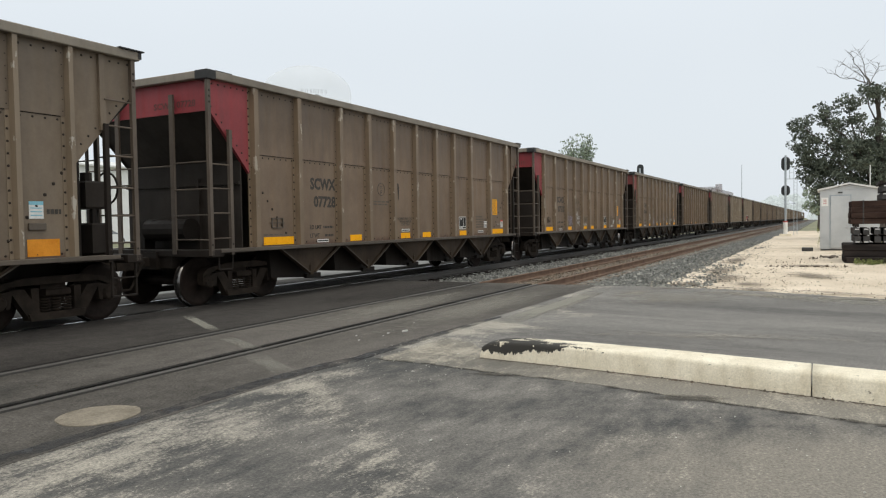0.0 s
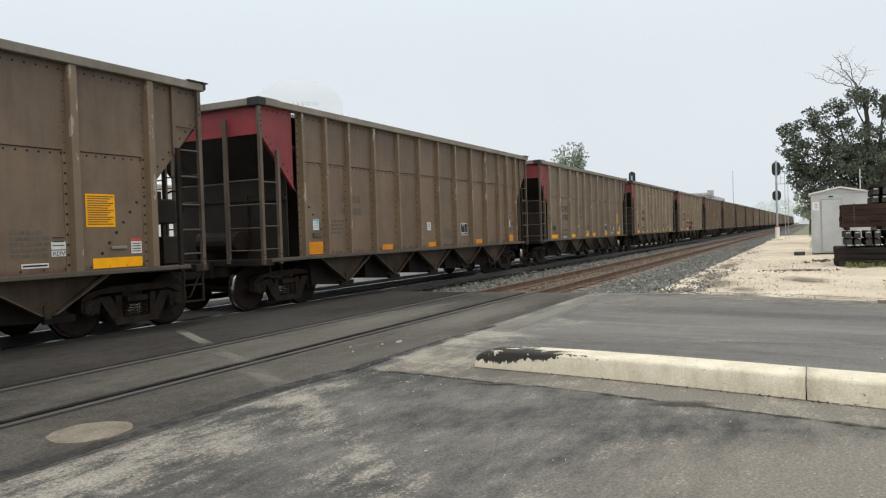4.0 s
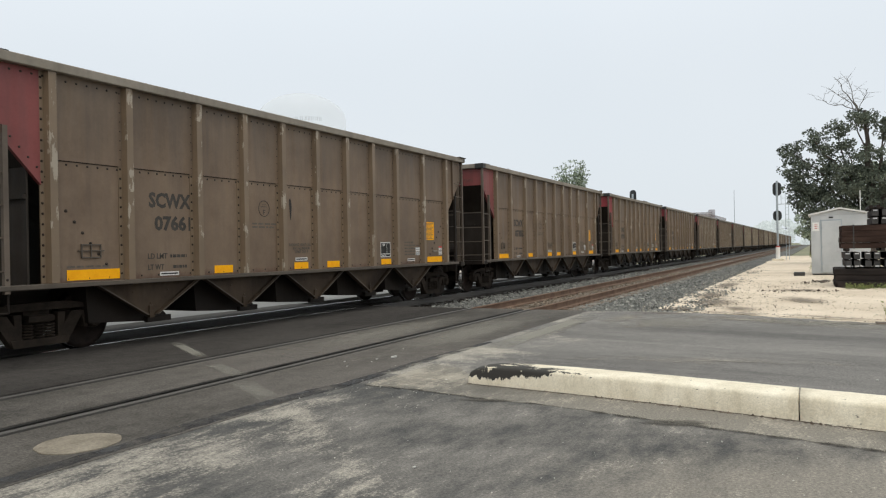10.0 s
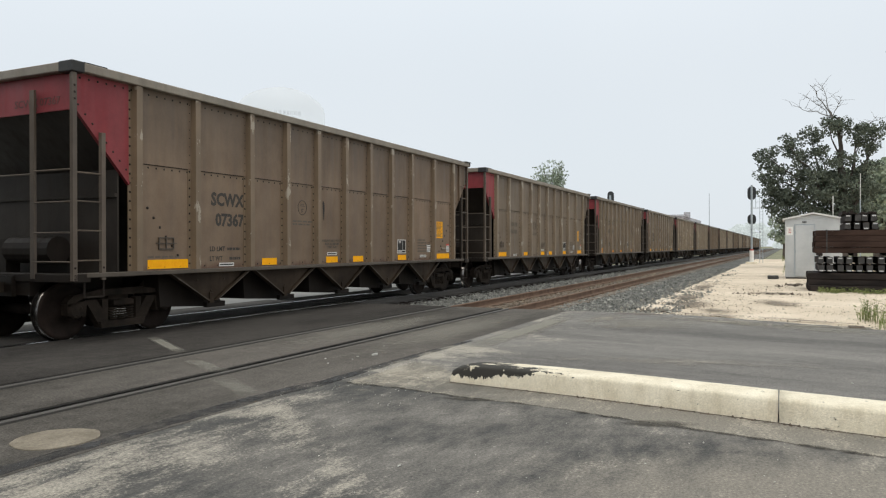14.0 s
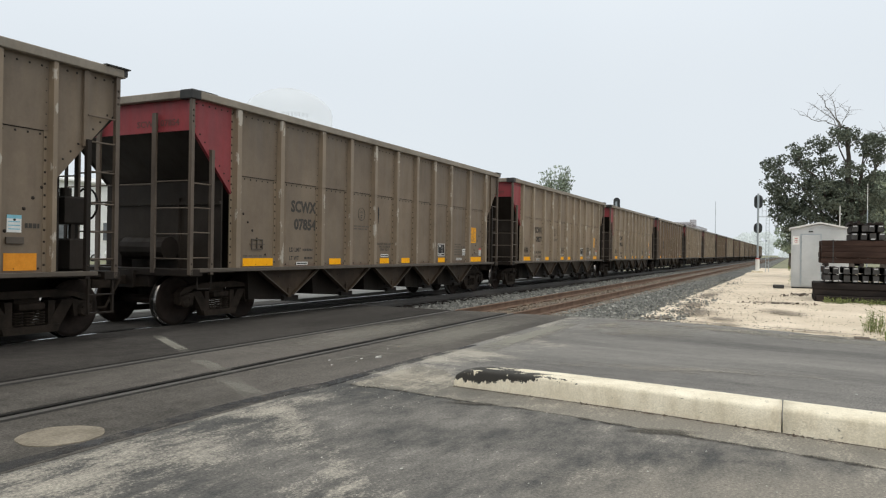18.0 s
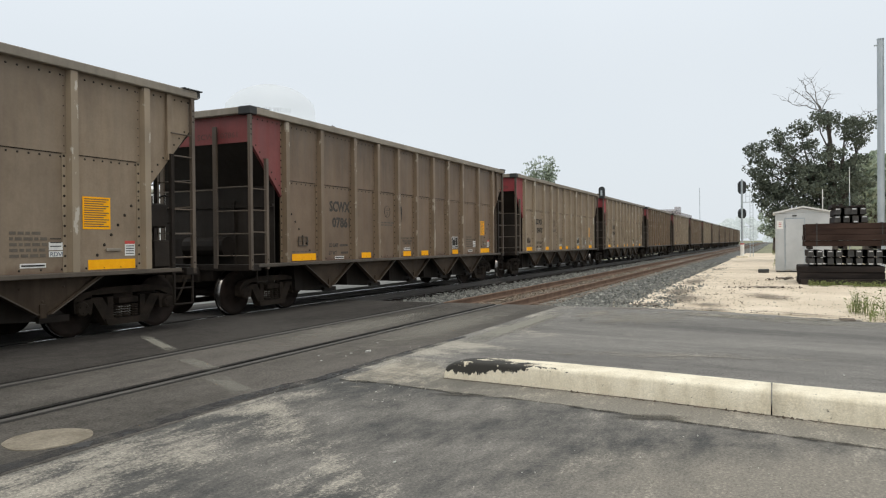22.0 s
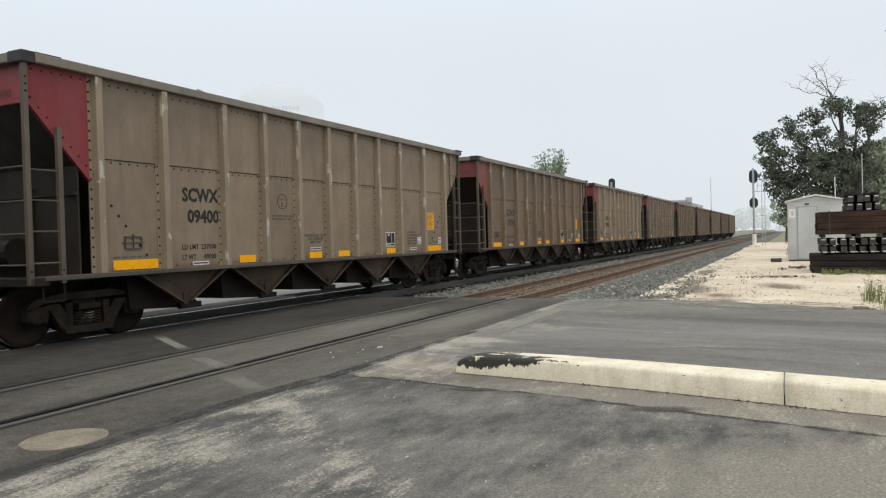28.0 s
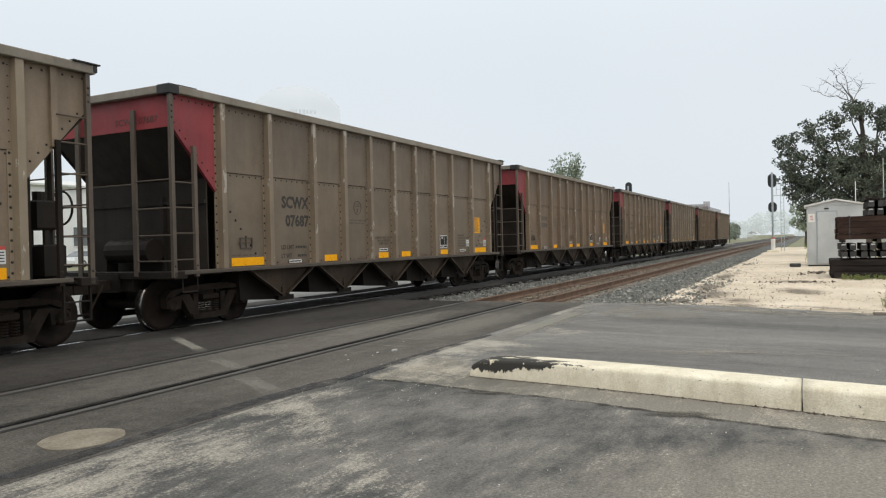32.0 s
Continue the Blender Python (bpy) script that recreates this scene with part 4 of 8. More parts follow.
tagged(part("gutter", Mesh().prism([(8.2, 4.25), (8.0, 3.8), (7.45, 3.35)] + GUT + APRON[::-1], -0.1, 0.0, "z"), M["gutter"]), "dusty tan-grey strip of asphalt at the island's foot", "gutter", kind="structure")
for (xa, ya_), (xb, yb_) in zip(APRON, APRON[1:]):
    if ya_ < -1.5:
        break
    if rs_.random() < 0.28:
        continue
    film((xa + xb) / 2 - 0.02, (ya_ + yb_) / 2, math.hypot(xb - xa, yb_ - ya_) * rs_.uniform(0.8, 1.6), rs_.uniform(0.02, 0.065), math.degrees(math.atan2(yb_ - ya_, xb - xa)), "dirt_film", "dark dirt in the joint along the gutter", 0.0045)
film(6.16, 0.95, 0.48, 0.17, -72, "dirt_film", "dark oily smear over the joint", 0.005)
film(6.40, 2.75, 0.42, 0.10, -78, "dirt_film", "dark oily smear over the joint", 0.005)
rj = random.Random(9)
edge = []
for (xa, ya_), (xb, yb_) in zip(GUT, GUT[1:]):
    for i in range(20):
        s = i / 20
        edge.append((xa + (xb - xa) * s + 0.012, ya_ + (yb_ - ya_) * s))
tagged(part("kerb_joint", Mesh().prism(edge + [(x - 0.006 - 0.038 * rj.random() ** 2, y) for x, y in reversed(edge)], -0.05, 0.004, "z"), M["debris"]), "dirt gathered at the kerb's foot", "dirt line", kind="structure")


# ---- tracks ----
def rail(y, x0, x1, head, parent, dark_web):
    """Rail with head, web and foot; only the head shows in the crossing."""
    prof = [(-0.070, -0.18), (0.070, -0.18), (0.070, -0.168), (0.011, -0.145), (0.011, -0.045), (HEAD, -0.034), (HEAD, -0.006), (0.026, 0.0),
            (-0.026, 0.0), (-HEAD, -0.006), (-HEAD, -0.034), (-0.011, -0.045), (-0.011, -0.145), (-0.070, -0.168)]
    b = Mesh().prism([(y + p, z) for p, z in prof], x0, x1, "x")
    r = part("rail", b, [M["rail_head"] if dark_web else M["rail_rust"], head], parent)
    for p in r.data.polygons:
        if p.normal.z > 0.5 and p.center.z > -0.01:
            p.material_index = 1
    return r


rng = random.Random(11)
for name, ya, yb, head, label in (("railway_track", NEAR_A, NEAR_B, M["rail_head"], "empty rusty railway track on wooden ties"),
                                  ("railway_track", FAR_A, FAR_B, M["rail_bright"], "railway track with shiny rails under the train")):
    tr = thing(name, label, "track", kind="structure")
    for y in (ya, yb):
        rail(y, -30, EDGE, head, tr, True)
        # past the crossing, the far rails' dark web stands in for train shadow
        rail(y, EDGE, FAR_END, M["rail_rust"] if head is M["rail_head"] else head, tr, head is not M["rail_head"])
    mid = (ya + yb) / 2
    # ties and plates under the train: its shadow put in as darker colour
    tie = Mesh().worn_box(-0.115, 0.115, -1.3, 1.3, -0.18, 0, 0.012).data("tie", M["tie_wood"] if head is M["rail_head"] else M["stack_wood"])
    plate = Mesh().box(-0.10, 0.10, -0.17, 0.17, 0.0, 0.016).data("tie_plate", M["rail_rust"] if head is M["rail_head"] else M["rail_head"])
    x = EDGE + 0.35
    count = 0
    while count < 110:
        t_ = part("tie", tie, None, tr, at=(x, mid + rng.uniform(-0.03, 0.03), -0.197 + rng.uniform(-0.006, 0.006)))
        t_.rotation_euler = (0, 0, rng.uniform(-0.015, 0.015))
        if count < 50:
            for y in (-0.7525, 0.7525):
                part("tie_plate", plate, None, t_, at=(0, y, 0))
        x += 0.52
        count += 1
    b = Mesh()
    while x < 300:
        b.box(x - 0.115, x + 0.115, mid - 1.3, mid + 1.3, -0.36, -0.195)
        x += 0.52
    tagged(part("far_ties", b, M["tie_wood"], tr), kind="stuff")


def bed_shape(x, y, h):
    """The ballast shoulder falls away at the outer side."""
    if y < 4.3:
        h -= (4.3 - y) * 0.10
    return h


tagged(part("ballast_bed", bumpy(EDGE, 76, 2.9, 14.2, 0.16, -0.225, 0.030, 3.0, 0.3, bed_shape), M["ballast"]), "grey crushed-stone ballast bed", "ballast", kind="structure")
tagged(part("ballast_bed", bumpy(76, FAR_END, 2.9, 14.2, 1.0, -0.225, 0.02, 5.0, 0.3, bed_shape), M["ballast"]), "grey crushed-stone ballast bed", "ballast", kind="structure")
tagged(part("rusty_ballast", bumpy(EDGE + 0.02, 120, 5.5, 7.9, 0.2, -0.205, 0.018, 9.0, 0.2), M["rusty_ballast"]), "rust-stained ballast between the rails", "ballast", kind="structure")


def heap(cx, cy, rx, ry, turn=0.0, seed=1):
    """Keeps what falls in an uneven oval."""
    r_ = np.random.default_rng(seed)
    ca, sa = math.cos(radians(turn)), math.sin(radians(turn))
    def inside(xs, ys):
        u, v = ((xs - cx) * ca + (ys - cy) * sa) / rx, ((ys - cy) * ca - (xs - cx) * sa) / ry
        return np.hypot(u, v) < 0.35 + 0.65 * r_.random(len(xs)) + 0.2 * np.sin(u * 7) * np.sin(v * 5)
    return inside


def stones(name, count, xr, yr, z, size, mat, seed, label, dense=1.6, keep=None, tone=0.45):
    """Many small broken stones as one mesh."""
    r = np.random.default_rng(seed)
    base = np.array([(1, 0, 0), (-1, 0, 0), (0, 1, 0), (0, -1, 0), (0, 0, 1), (0, 0, -1)], float)
    tri = np.array([(0, 2, 4), (2, 1, 4), (1, 3, 4), (3, 0, 4), (2, 0, 5), (1, 2, 5), (3, 1, 5), (0, 3, 5)])
    xs = xr[0] + (xr[1] - xr[0]) * r.random(count) ** dense
    ys = yr[0] + (yr[1] - yr[0]) * r.random(count)
    if keep is not None:
        ok = keep(xs, ys)
        xs, ys = xs[ok], ys[ok]
        count = len(xs)
    sc = size * (0.5 + r.random((count, 1, 1)) ** 2 * 1.3) * (0.6 + 0.8 * r.random((count, 1, 3)))
    jit = base[None] + r.normal(0, 0.28, (count, 6, 3))
    v = jit * sc
    a = r.random(count) * 6.28
    ca, sa = np.cos(a)[:, None], np.sin(a)[:, None]
    vx, vy = v[..., 0] * ca - v[..., 1] * sa, v[..., 0] * sa + v[..., 1] * ca
    zz = z(xs, ys) if callable(z) else np.full(count, z)
    verts = np.stack([vx + xs[:, None], vy + ys[:, None], v[..., 2] * 0.75 + zz[:, None] + r.random((count, 1)) * size * 0.4], -1).reshape(-1, 3)
    faces = (tri[None] + (np.arange(count) * 6)[:, None, None]).reshape(-1, 3)
    me = bpy.data.meshes.new(name)
    me.from_pydata(verts.tolist(), [], faces.tolist())
    # stones differ in tone, one by one
    m = mat.copy()
    n, l = m.node_tree.nodes, m.node_tree.links
    geo = n.new("ShaderNodeNewGeometry")
    rr = ramp(n, [(0.0, (tone, tone + 0.01, tone + 0.01)), (1.0, (1.8 - tone, 1.78 - tone, 1.73 - tone))])
    l.new(geo.outputs["Random Per Island"], rr.inputs[0])
    b = n["Principled BSDF"]
    src = b.inputs["Base Color"].links[0].from_socket
    l.new(blend(n, l, 0.9, src, rr.outputs[0], "MULTIPLY"), b.inputs["Base Color"])
    me.materials.append(m)
    return tagged(part(name, me, None), label, "stones", kind="stuff")


def shoulder(xs, ys):
    return np.where(ys < 4.3, -0.225 - (4.3 - ys) * 0.10, -0.225)


stones("ballast_stones", 9000, (EDGE + 0.05, 60), (2.8, 5.75), shoulder, 0.036, M["ballast_stone"], 21, "loose grey crushed ballast stones beside the rusty track", 1.9)
stones("ballast_stones", 9000, (EDGE + 0.05, 70), (7.75, 10.2), -0.225, 0.036, M["ballast_stone"], 22, "loose grey crushed ballast stones between the tracks", 1.9)
stones("ballast_stones", 3000, (EDGE + 0.05, 50), (6.05, 7.40), -0.20, 0.030, M["rusty_ballast"], 23, "rust-brown ballast stones between the rails", 1.8)
stones("ballast_stones", 2500, (EDGE + 0.05, 50), (12.1, 14.0), -0.225, 0.036, M["ballast_stone"], 24, "grey ballast stones behind the train", 1.8)


# ---- limestone lot ----
def lot_shape(x, y, h):
    rim = 15.43 + 0.47 * y - 0.05 * max(0, y) ** 2 if y > -2 else 14.5
    if x < rim + 0.35:
        h = min(h, -0.012) - max(0, (rim - x)) * 0.3
    return h


tagged(part("gravel_lot", bumpy(14.4, 90, -30, 3.25, 0.30, -0.035, 0.035, 17.0, 0.3, lot_shape), M["limestone"]), "pale crushed-limestone lot", "gravel", kind="structure")


def off_road(xs, ys):
    return xs > 15.40 + 0.47 * ys - 0.05 * np.maximum(0, ys) ** 2


stones("limestone_chips", 7000, (14.6, 42), (-6, 3.5), -0.035, 0.014, M["limestone_chip"], 31, "scattered pale limestone chips on the lot", 1.7, off_road, 0.72)
stones("limestone_chips", 700, (15.6, 26), (2.2, 3.5), -0.03, 0.032, M["ballast_stone"], 32, "grey stones strewn along the lot's edge", 1.3, off_road)
stones("lot_edge_stones", 4200, (EDGE + 0.2, 48), (2.1, 3.7), -0.05, 0.024, M["ballast_stone"], 33, "grey stones mixed into the pale gravel's edge", 1.5, lambda xs, ys: np.random.default_rng(5).random(len(xs)) < 0.15 + 0.85 * (ys - 2.1) / 1.6, 0.7)
stones("lot_edge_stones", 520, (EDGE, 30), (0.2, 3.2), -0.03, 0.013, M["debris"], 35, "dark crumbs strewn over the pale gravel", 1.4, off_road, 0.6)
stones("lot_edge_stones", 700, (EDGE + 0.2, 45), (2.6, 3.9), -0.12, 0.018, M["limestone_chip"], 34, "pale chips strayed into the ballast's foot", 1.5, None, 0.7)

# ---- coal hopper cars ----
RIBS_A = [1.50, 2.80, 4.26, 5.42, 6.54, 7.68, 8.81, 9.92, 11.07, 12.50, 13.88]
RIBS_B = [1.63, 2.46, 3.34, 4.43, 5.59, 6.71, 7.83, 8.94, 10.10, 11.21, 12.30, 13.06, 13.87]
SIDE = 1.53          # panels, from the car's middle
OUT = 1.64           # rib faces
SILL, CHORD = 1.07, 4.075
cache = {}


def shared(key, make, mats, smooth=False):
    """One mesh for alike parts."""
    if key not in cache:
        cache[key] = make().data(key[0], mats, smooth)
    return cache[key]


def knob(b, x, y, z, r=0.018, d=0.012, mi=1):
    """A rivet head on a near-side face."""
    r *= 1.2
    b.add([(x - r, y, z - r * 0.6), (x, y, z - r), (x + r, y, z - r * 0.6), (x + r, y, z + r * 0.6), (x, y, z + r), (x - r, y, z + r * 0.6), (x, y - d, z)],
          [(0, 1, 6), (1, 2, 6), (2, 3, 6), (3, 4, 6), (4, 5, 6), (5, 0, 6)], mi)


def rib_mesh():
    b = Mesh()
    b.box(-0.145, 0.12, -SIDE - 0.012, -SIDE + 0.01, SILL + 0.003, CHORD)                # riveted flange
    b.prism([(-0.075, -SIDE - 0.012), (-0.055, -OUT), (0.065, -OUT), (0.085, -SIDE - 0.012)], SILL + 0.003, CHORD - 0.003, "z")
    z = SILL + 0.10
    while z < CHORD - 0.05:
        knob(b, -0.112, -SIDE - 0.012, z, 0.016, 0.013)
        z += 0.148
    return b


def rib_mesh_b():
    b = Mesh()
    b.box(-0.11, 0.09, -SIDE - 0.012, -SIDE + 0.01, SILL + 0.003, CHORD)
    b.prism([(-0.05, -SIDE - 0.012), (-0.035, -OUT), (0.035, -OUT), (0.05, -SIDE - 0.012)], SILL + 0.003, CHORD - 0.003, "z")
    z = SILL + 0.10
    while z < CHORD - 0.05:
        knob(b, -0.085, -SIDE - 0.012, z, 0.015)
        z += 0.165
    return b


def panel_mesh(w, first, last, lap=2.84):
    """Side sheet between two ribs: the upper sheet laps over the lower."""
    b = Mesh()
    b.box(0, w, -SIDE, -SIDE + 0.02, SILL, lap)
    b.box(0, w, -SIDE - 0.018, -SIDE + 0.02, lap, CHORD)
    # dark strip under the lap stands in for the shadow it casts
    b.box(0.02, w - 0.02, -SIDE - 0.006, -SIDE + 0.001, lap - 0.012, lap, 1)
    n = max(3, int(w / 0.17))
    for i in range(n):
        x = 0.10 + (w - 0.26) * i / max(1, n - 1)
        knob(b, x, -SIDE, lap - 0.055, 0.0145)
        knob(b, x, -SIDE - 0.018, CHORD - 0.085, 0.0145)
        if i % 2:
            knob(b, x, -SIDE, SILL + 0.05, 0.014)
    if first or last:
        # bolts of the slope sheet
        for i in range(7):
            s = i / 6
            x = (0.12 + 0.80 * s) if first else (w - 0.12 - 0.80 * s)
            knob(b, x, -SIDE, 2.27 - 0.95 * s, 0.022, 0.02)
    return b


def gusset(e, w=1.36, angle=True):
    """Triangular side sheet at a car's end."""
    pts = [(e, CHORD), (w, CHORD), (w, 2.50 - (w - 1.36)), (e, 3.56)]
    b = Mesh()
    b.prism(pts, -SIDE - 0.02, -SIDE + 0.01)
    for i in range(9):
        s = i / 8
        knob(b, e + 0.05 + 1.0 * s, -SIDE - 0.02, 3.60 - 1.02 * s, 0.015)
        if i < 7:
            knob(b, e + 0.08 + 0.95 * i / 6, -SIDE - 0.02, CHORD - 0.07, 0.015)
    if angle:
        b.prism([(e, 3.60), (1.36, 2.54), (1.36, 2.46), (e, 3.52)], -SIDE - 0.035, -SIDE + 0.03)
    return b


def hopper_bay():
    """Outlet bay: V-shaped side plate with turned edges and the dark gate box under it."""
    b = Mesh()
    b.prism([(-1.0, 1.0), (1.0, 1.0), (0.10, 0.49), (-0.10, 0.49)], -1.44, -1.42)
    for s in (-1, 1):
        b.prism([(s * 1.04, 1.0), (s * 0.12, 0.47), (s * 0.05, 0.47), (s * 0.92, 1.0)], -1.50, -1.40)
        b.prism([(s * 1.03, 0.995), (s * 0.12, 0.475), (s * 0.095, 0.475), (s * 0.99, 0.995)], -1.512, -1.499, "y", 1)     # dusty lip
    b.box(-0.05, 0.05, -1.47, -1.41, 0.42, 0.62)
    for x, z in ((-0.35, 0.86), (0.35, 0.86), (0, 0.66)):
        knob(b, x, -1.445, z, 0.018, mi=0)
    return b


def gate_box():
    b = Mesh()
    b.prism([(-1.0, 1.0), (0.95, 1.0), (0.48, 0.50), (0.62, 0.38), (0.60, 0.31), (0.30, 0.33), (-0.95, 0.41)], -1.16, 1.16)
    b.box(0.10, 0.60, -1.24, -1.16, 0.32, 0.42)
    b.rod((0.1, -1.2, 0.52), (0.1, 1.2, 0.52), 0.035, 8)
    b.prism([(-0.9, 0.98), (0.95, 0.98), (0.38, 0.46), (-0.2, 0.44)], 1.40, 1.42)
    return b


def side_frame():
    """Cast side frame of a bogie: arched top, open windows, spring seat."""
    b = Mesh()
    y0, y1 = -1.08, -0.93
    b.prism([(-1.04, 0.60), (-0.93, 0.70), (-0.45, 0.78), (0.45, 0.78), (0.93, 0.70), (1.04, 0.60), (1.02, 0.54), (0.70, 0.67), (-0.70, 0.67), (-1.02, 0.54)], y0, y1)
    for s in (-1, 1):
        b.prism([(s * 0.72, 0.62), (s * 0.50, 0.62), (s * 0.26, 0.26), (s * 0.44, 0.18)], y0 + 0.005, y1 - 0.005)        # diagonal
        b.prism([(s * 0.40, 0.62), (s * 0.28, 0.62), (s * 0.28, 0.24), (s * 0.37, 0.24)], y0 + 0.01, y1 - 0.01)           # column
        b.prism([(s * 1.04, 0.57), (s * 0.68, 0.61), (s * 0.71, 0.36), (s * 0.77, 0.36), (s * 0.79, 0.52), (s * 0.97, 0.52), (s * 0.98, 0.40), (s * 1.03, 0.40)], y0, y1)
        b.lathe([(0.0, -1.12), (0.10, -1.12), (0.125, -1.09), (0.125, -0.95)], 12, "y", (s * 0.89, 0, 0.457))             # bearing cap
        for k in range(3):
            a = k * 2.09 + 0.5
            b.rod((s * 0.89 + 0.06 * math.cos(a), -1.135, 0.457 + 0.06 * math.sin(a)), (s * 0.89 + 0.06 * math.cos(a), -1.11, 0.457 + 0.06 * math.sin(a)), 0.018, 6)
    b.prism([(-0.46, 0.26), (0.46, 0.26), (0.42, 0.15), (-0.42, 0.15)], y0 - 0.02, y1 + 0.02)
    b.worn_box(-0.20, 0.20, y0 - 0.03, y1 + 0.02, 0.49, 0.60, 0.02)                                                                   # bolster end
    return b


def spring():
    b = Mesh()
    for k in range(5):
        b.torus((0, -1.02, 0.285 + 0.042 * k), 0.068, 0.015, "z", 10, 5)
    return b


def wheel_set():
    b = Mesh()
    for s in (-1, 1):
        y = s * 0.7525
        o = s
        prof = [(0.0, y + o * 0.09), (0.10, y + o * 0.09), (0.13, y + o * 0.05), (0.30, y + o * 0.015), (0.385, y + o * 0.055), (0.455, y + o * 0.055),
                (0.457, y - o * 0.02), (0.482, y - o * 0.045), (0.482, y - o * 0.07), (0.39, y - o * 0.075), (0.30, y - o * 0.03), (0.13, y - o * 0.06), (0.0, y - o * 0.08)]
        b.lathe(prof, 32, "y", (0, 0, 0), [0, 0, 0, 0, 0, 1, 1, 0, 0, 0, 0, 0])
    b.rod((0, -0.98, 0), (0, 0.98, 0), 0.085, 10)
    return b


def coupler():
    b = Mesh()
    b.box(-0.28, 0.55, -0.10, 0.10, 0.76, 0.92)
    b.prism([(-0.30, -0.17), (-0.12, -0.17), (-0.05, -0.11), (-0.05, 0.11), (-0.22, 0.15), (-0.46, 0.17), (-0.52, 0.06), (-0.36, 0.03), (-0.36, -0.06), (-0.58, -0.10), (-0.56, -0.17)], 0.71, 0.97, "z")
    b.rod((-0.05, -0.25, 0.86), (-0.40, -0.30, 0.38), 0.022, 6)
    b.rod((-0.40, -0.30, 0.38), (-0.66, -0.18, 0.36), 0.022, 6)
    return b


def ladder_post(z1, wide=0.072):
    b = Mesh()
    b.box(-wide / 2, wide / 2, -OUT, -OUT + 0.015, 0.96, z1)
    b.box(-wide / 2, -wide / 2 + 0.014, -OUT + 0.015, -OUT + 0.065, 0.96, z1)
    for z in (3.86, 3.76, 3.66, 1.15):
        if z < z1:
            knob(b, 0, -OUT, z, 0.016)
    return b


def tag_lines(w, h, rows, seed, fill=0.85):
    """Small unreadable writing as bars."""
    r = random.Random(seed)
    b = Mesh()
    step = h / rows
    for i in range(rows):
        x = 0
        z = h - (i + 0.5) * step
        while x < w * fill:
            l_ = r.uniform(0.06, 0.16) * w * 1.6
            l_ = min(l_, w - x)
            b.box(x, x + l_, -0.001, 0, z - step * 0.28, z + step * 0.28)
            x += l_ + w * 0.045
    return b


def plate(b, x0, x1, z0, z1, y=0.0, t=0.002, mi=0):
    return b.box(x0, x1, y - t, y, z0, z1, mi)


FACE = -SIDE - 0.004      # decals on the lower sheets


def decal(key, make, mats, car, at, label=""):
    ob = part(key[0], shared(key, make, mats), None, car, label, at)
    if key[0] in ("fine_print", "load_digits", "number_bars"):
        tagged(ob, kind="stuff")
    return ob


def stripe(w, h):
    return lambda: plate(Mesh(), 0, w, 0, h)


def framed_box():
    """Test-date box: black panels in a white frame, with a few white figures as bars."""
    b = Mesh()
    plate(b, 0, 0.47, 0, 0.375, mi=0)
    plate(b, 0.020, 0.285, 0.088, 0.355, -0.002, mi=1)
    plate(b, 0.303, 0.450, 0.088, 0.355, -0.002, mi=1)
    plate(b, 0.020, 0.450, 0.020, 0.070, -0.002, mi=1)
    for x0, x1, z0, z1 in ((0.08, 0.20, 0.315, 0.336), (0.095, 0.19, 0.278, 0.297), (0.06, 0.11, 0.034, 0.056), (0.125, 0.165, 0.034, 0.056), (0.18, 0.24, 0.034, 0.056)):
        plate(b, x0, x1, z0, z1, -0.004, mi=0)
    return b


def yellow_notice():
    b = Mesh()
    plate(b, 0, 0.51, 0, 0.50, mi=0)
    return b


def notice_lines():
    b = Mesh()
    for i in range(13):
        plate(b, 0.03, 0.48 - 0.05 * (i * 7 % 3), 0.457 - 0.035 * i, 0.471 - 0.035 * i, -0.002)
    return b


def small_lines(w, z0, step, count):
    """A few fine dark lines of print."""
    b = Mesh()
    for i in range(count):
        plate(b, 0.02, w - 0.02, z0 + step * i, z0 + step * i + 0.014, -0.002)
    return b


def white_bar():
    b = Mesh()
    plate(b, 0, 0.40, 0, 0.065, mi=0)
    plate(b, 0.02, 0.38, 0.02, 0.045, -0.002, mi=1)
    return b


def card_pocket():
    """Waybill pocket: thin frame outline."""
    b = Mesh()
    for x0, x1, z0, z1 in ((0, 0.34, 0, 0.018), (0, 0.34, 0.19, 0.208), (0, 0.018, 0, 0.208), (0.322, 0.34, 0, 0.208), (0.16, 0.175, 0, 0.19), (-0.05, 0.39, 0.10, 0.115)):
        b.box(x0, x1, -0.02, 0, z0, z1)
    return b


def emblem():
    b = Mesh()
    b.torus((0, 0, 0), 0.155, 0.006, "y", 24, 4)
    plate(b, -0.028, -0.012, -0.125, -0.025)
    plate(b, -0.012, 0.038, -0.041, -0.025)
    plate(b, -0.012, 0.024, -0.085, -0.070)
    plate(b, -0.09, 0.09, 0.030, 0.040)
    plate(b, -0.06, 0.06, 0.070, 0.078)
    return b


def ribbon(b, pts, w, y, mi=0):
    """A painted stroke along points (x, z)."""
    for (x0, z0), (x1, z1) in zip(pts, pts[1:]):
        dx, dz = x1 - x0, z1 - z0
        k = w / 2 / max(1e-6, math.hypot(dx, dz))
        nx, nz = -dz * k, dx * k
        b.add([(x0 + nx, y, z0 + nz), (x1 + nx, y, z1 + nz), (x1 - nx, y, z1 - nz), (x0 - nx, y, z0 - nz)], [(0, 1, 2, 3)], mi)


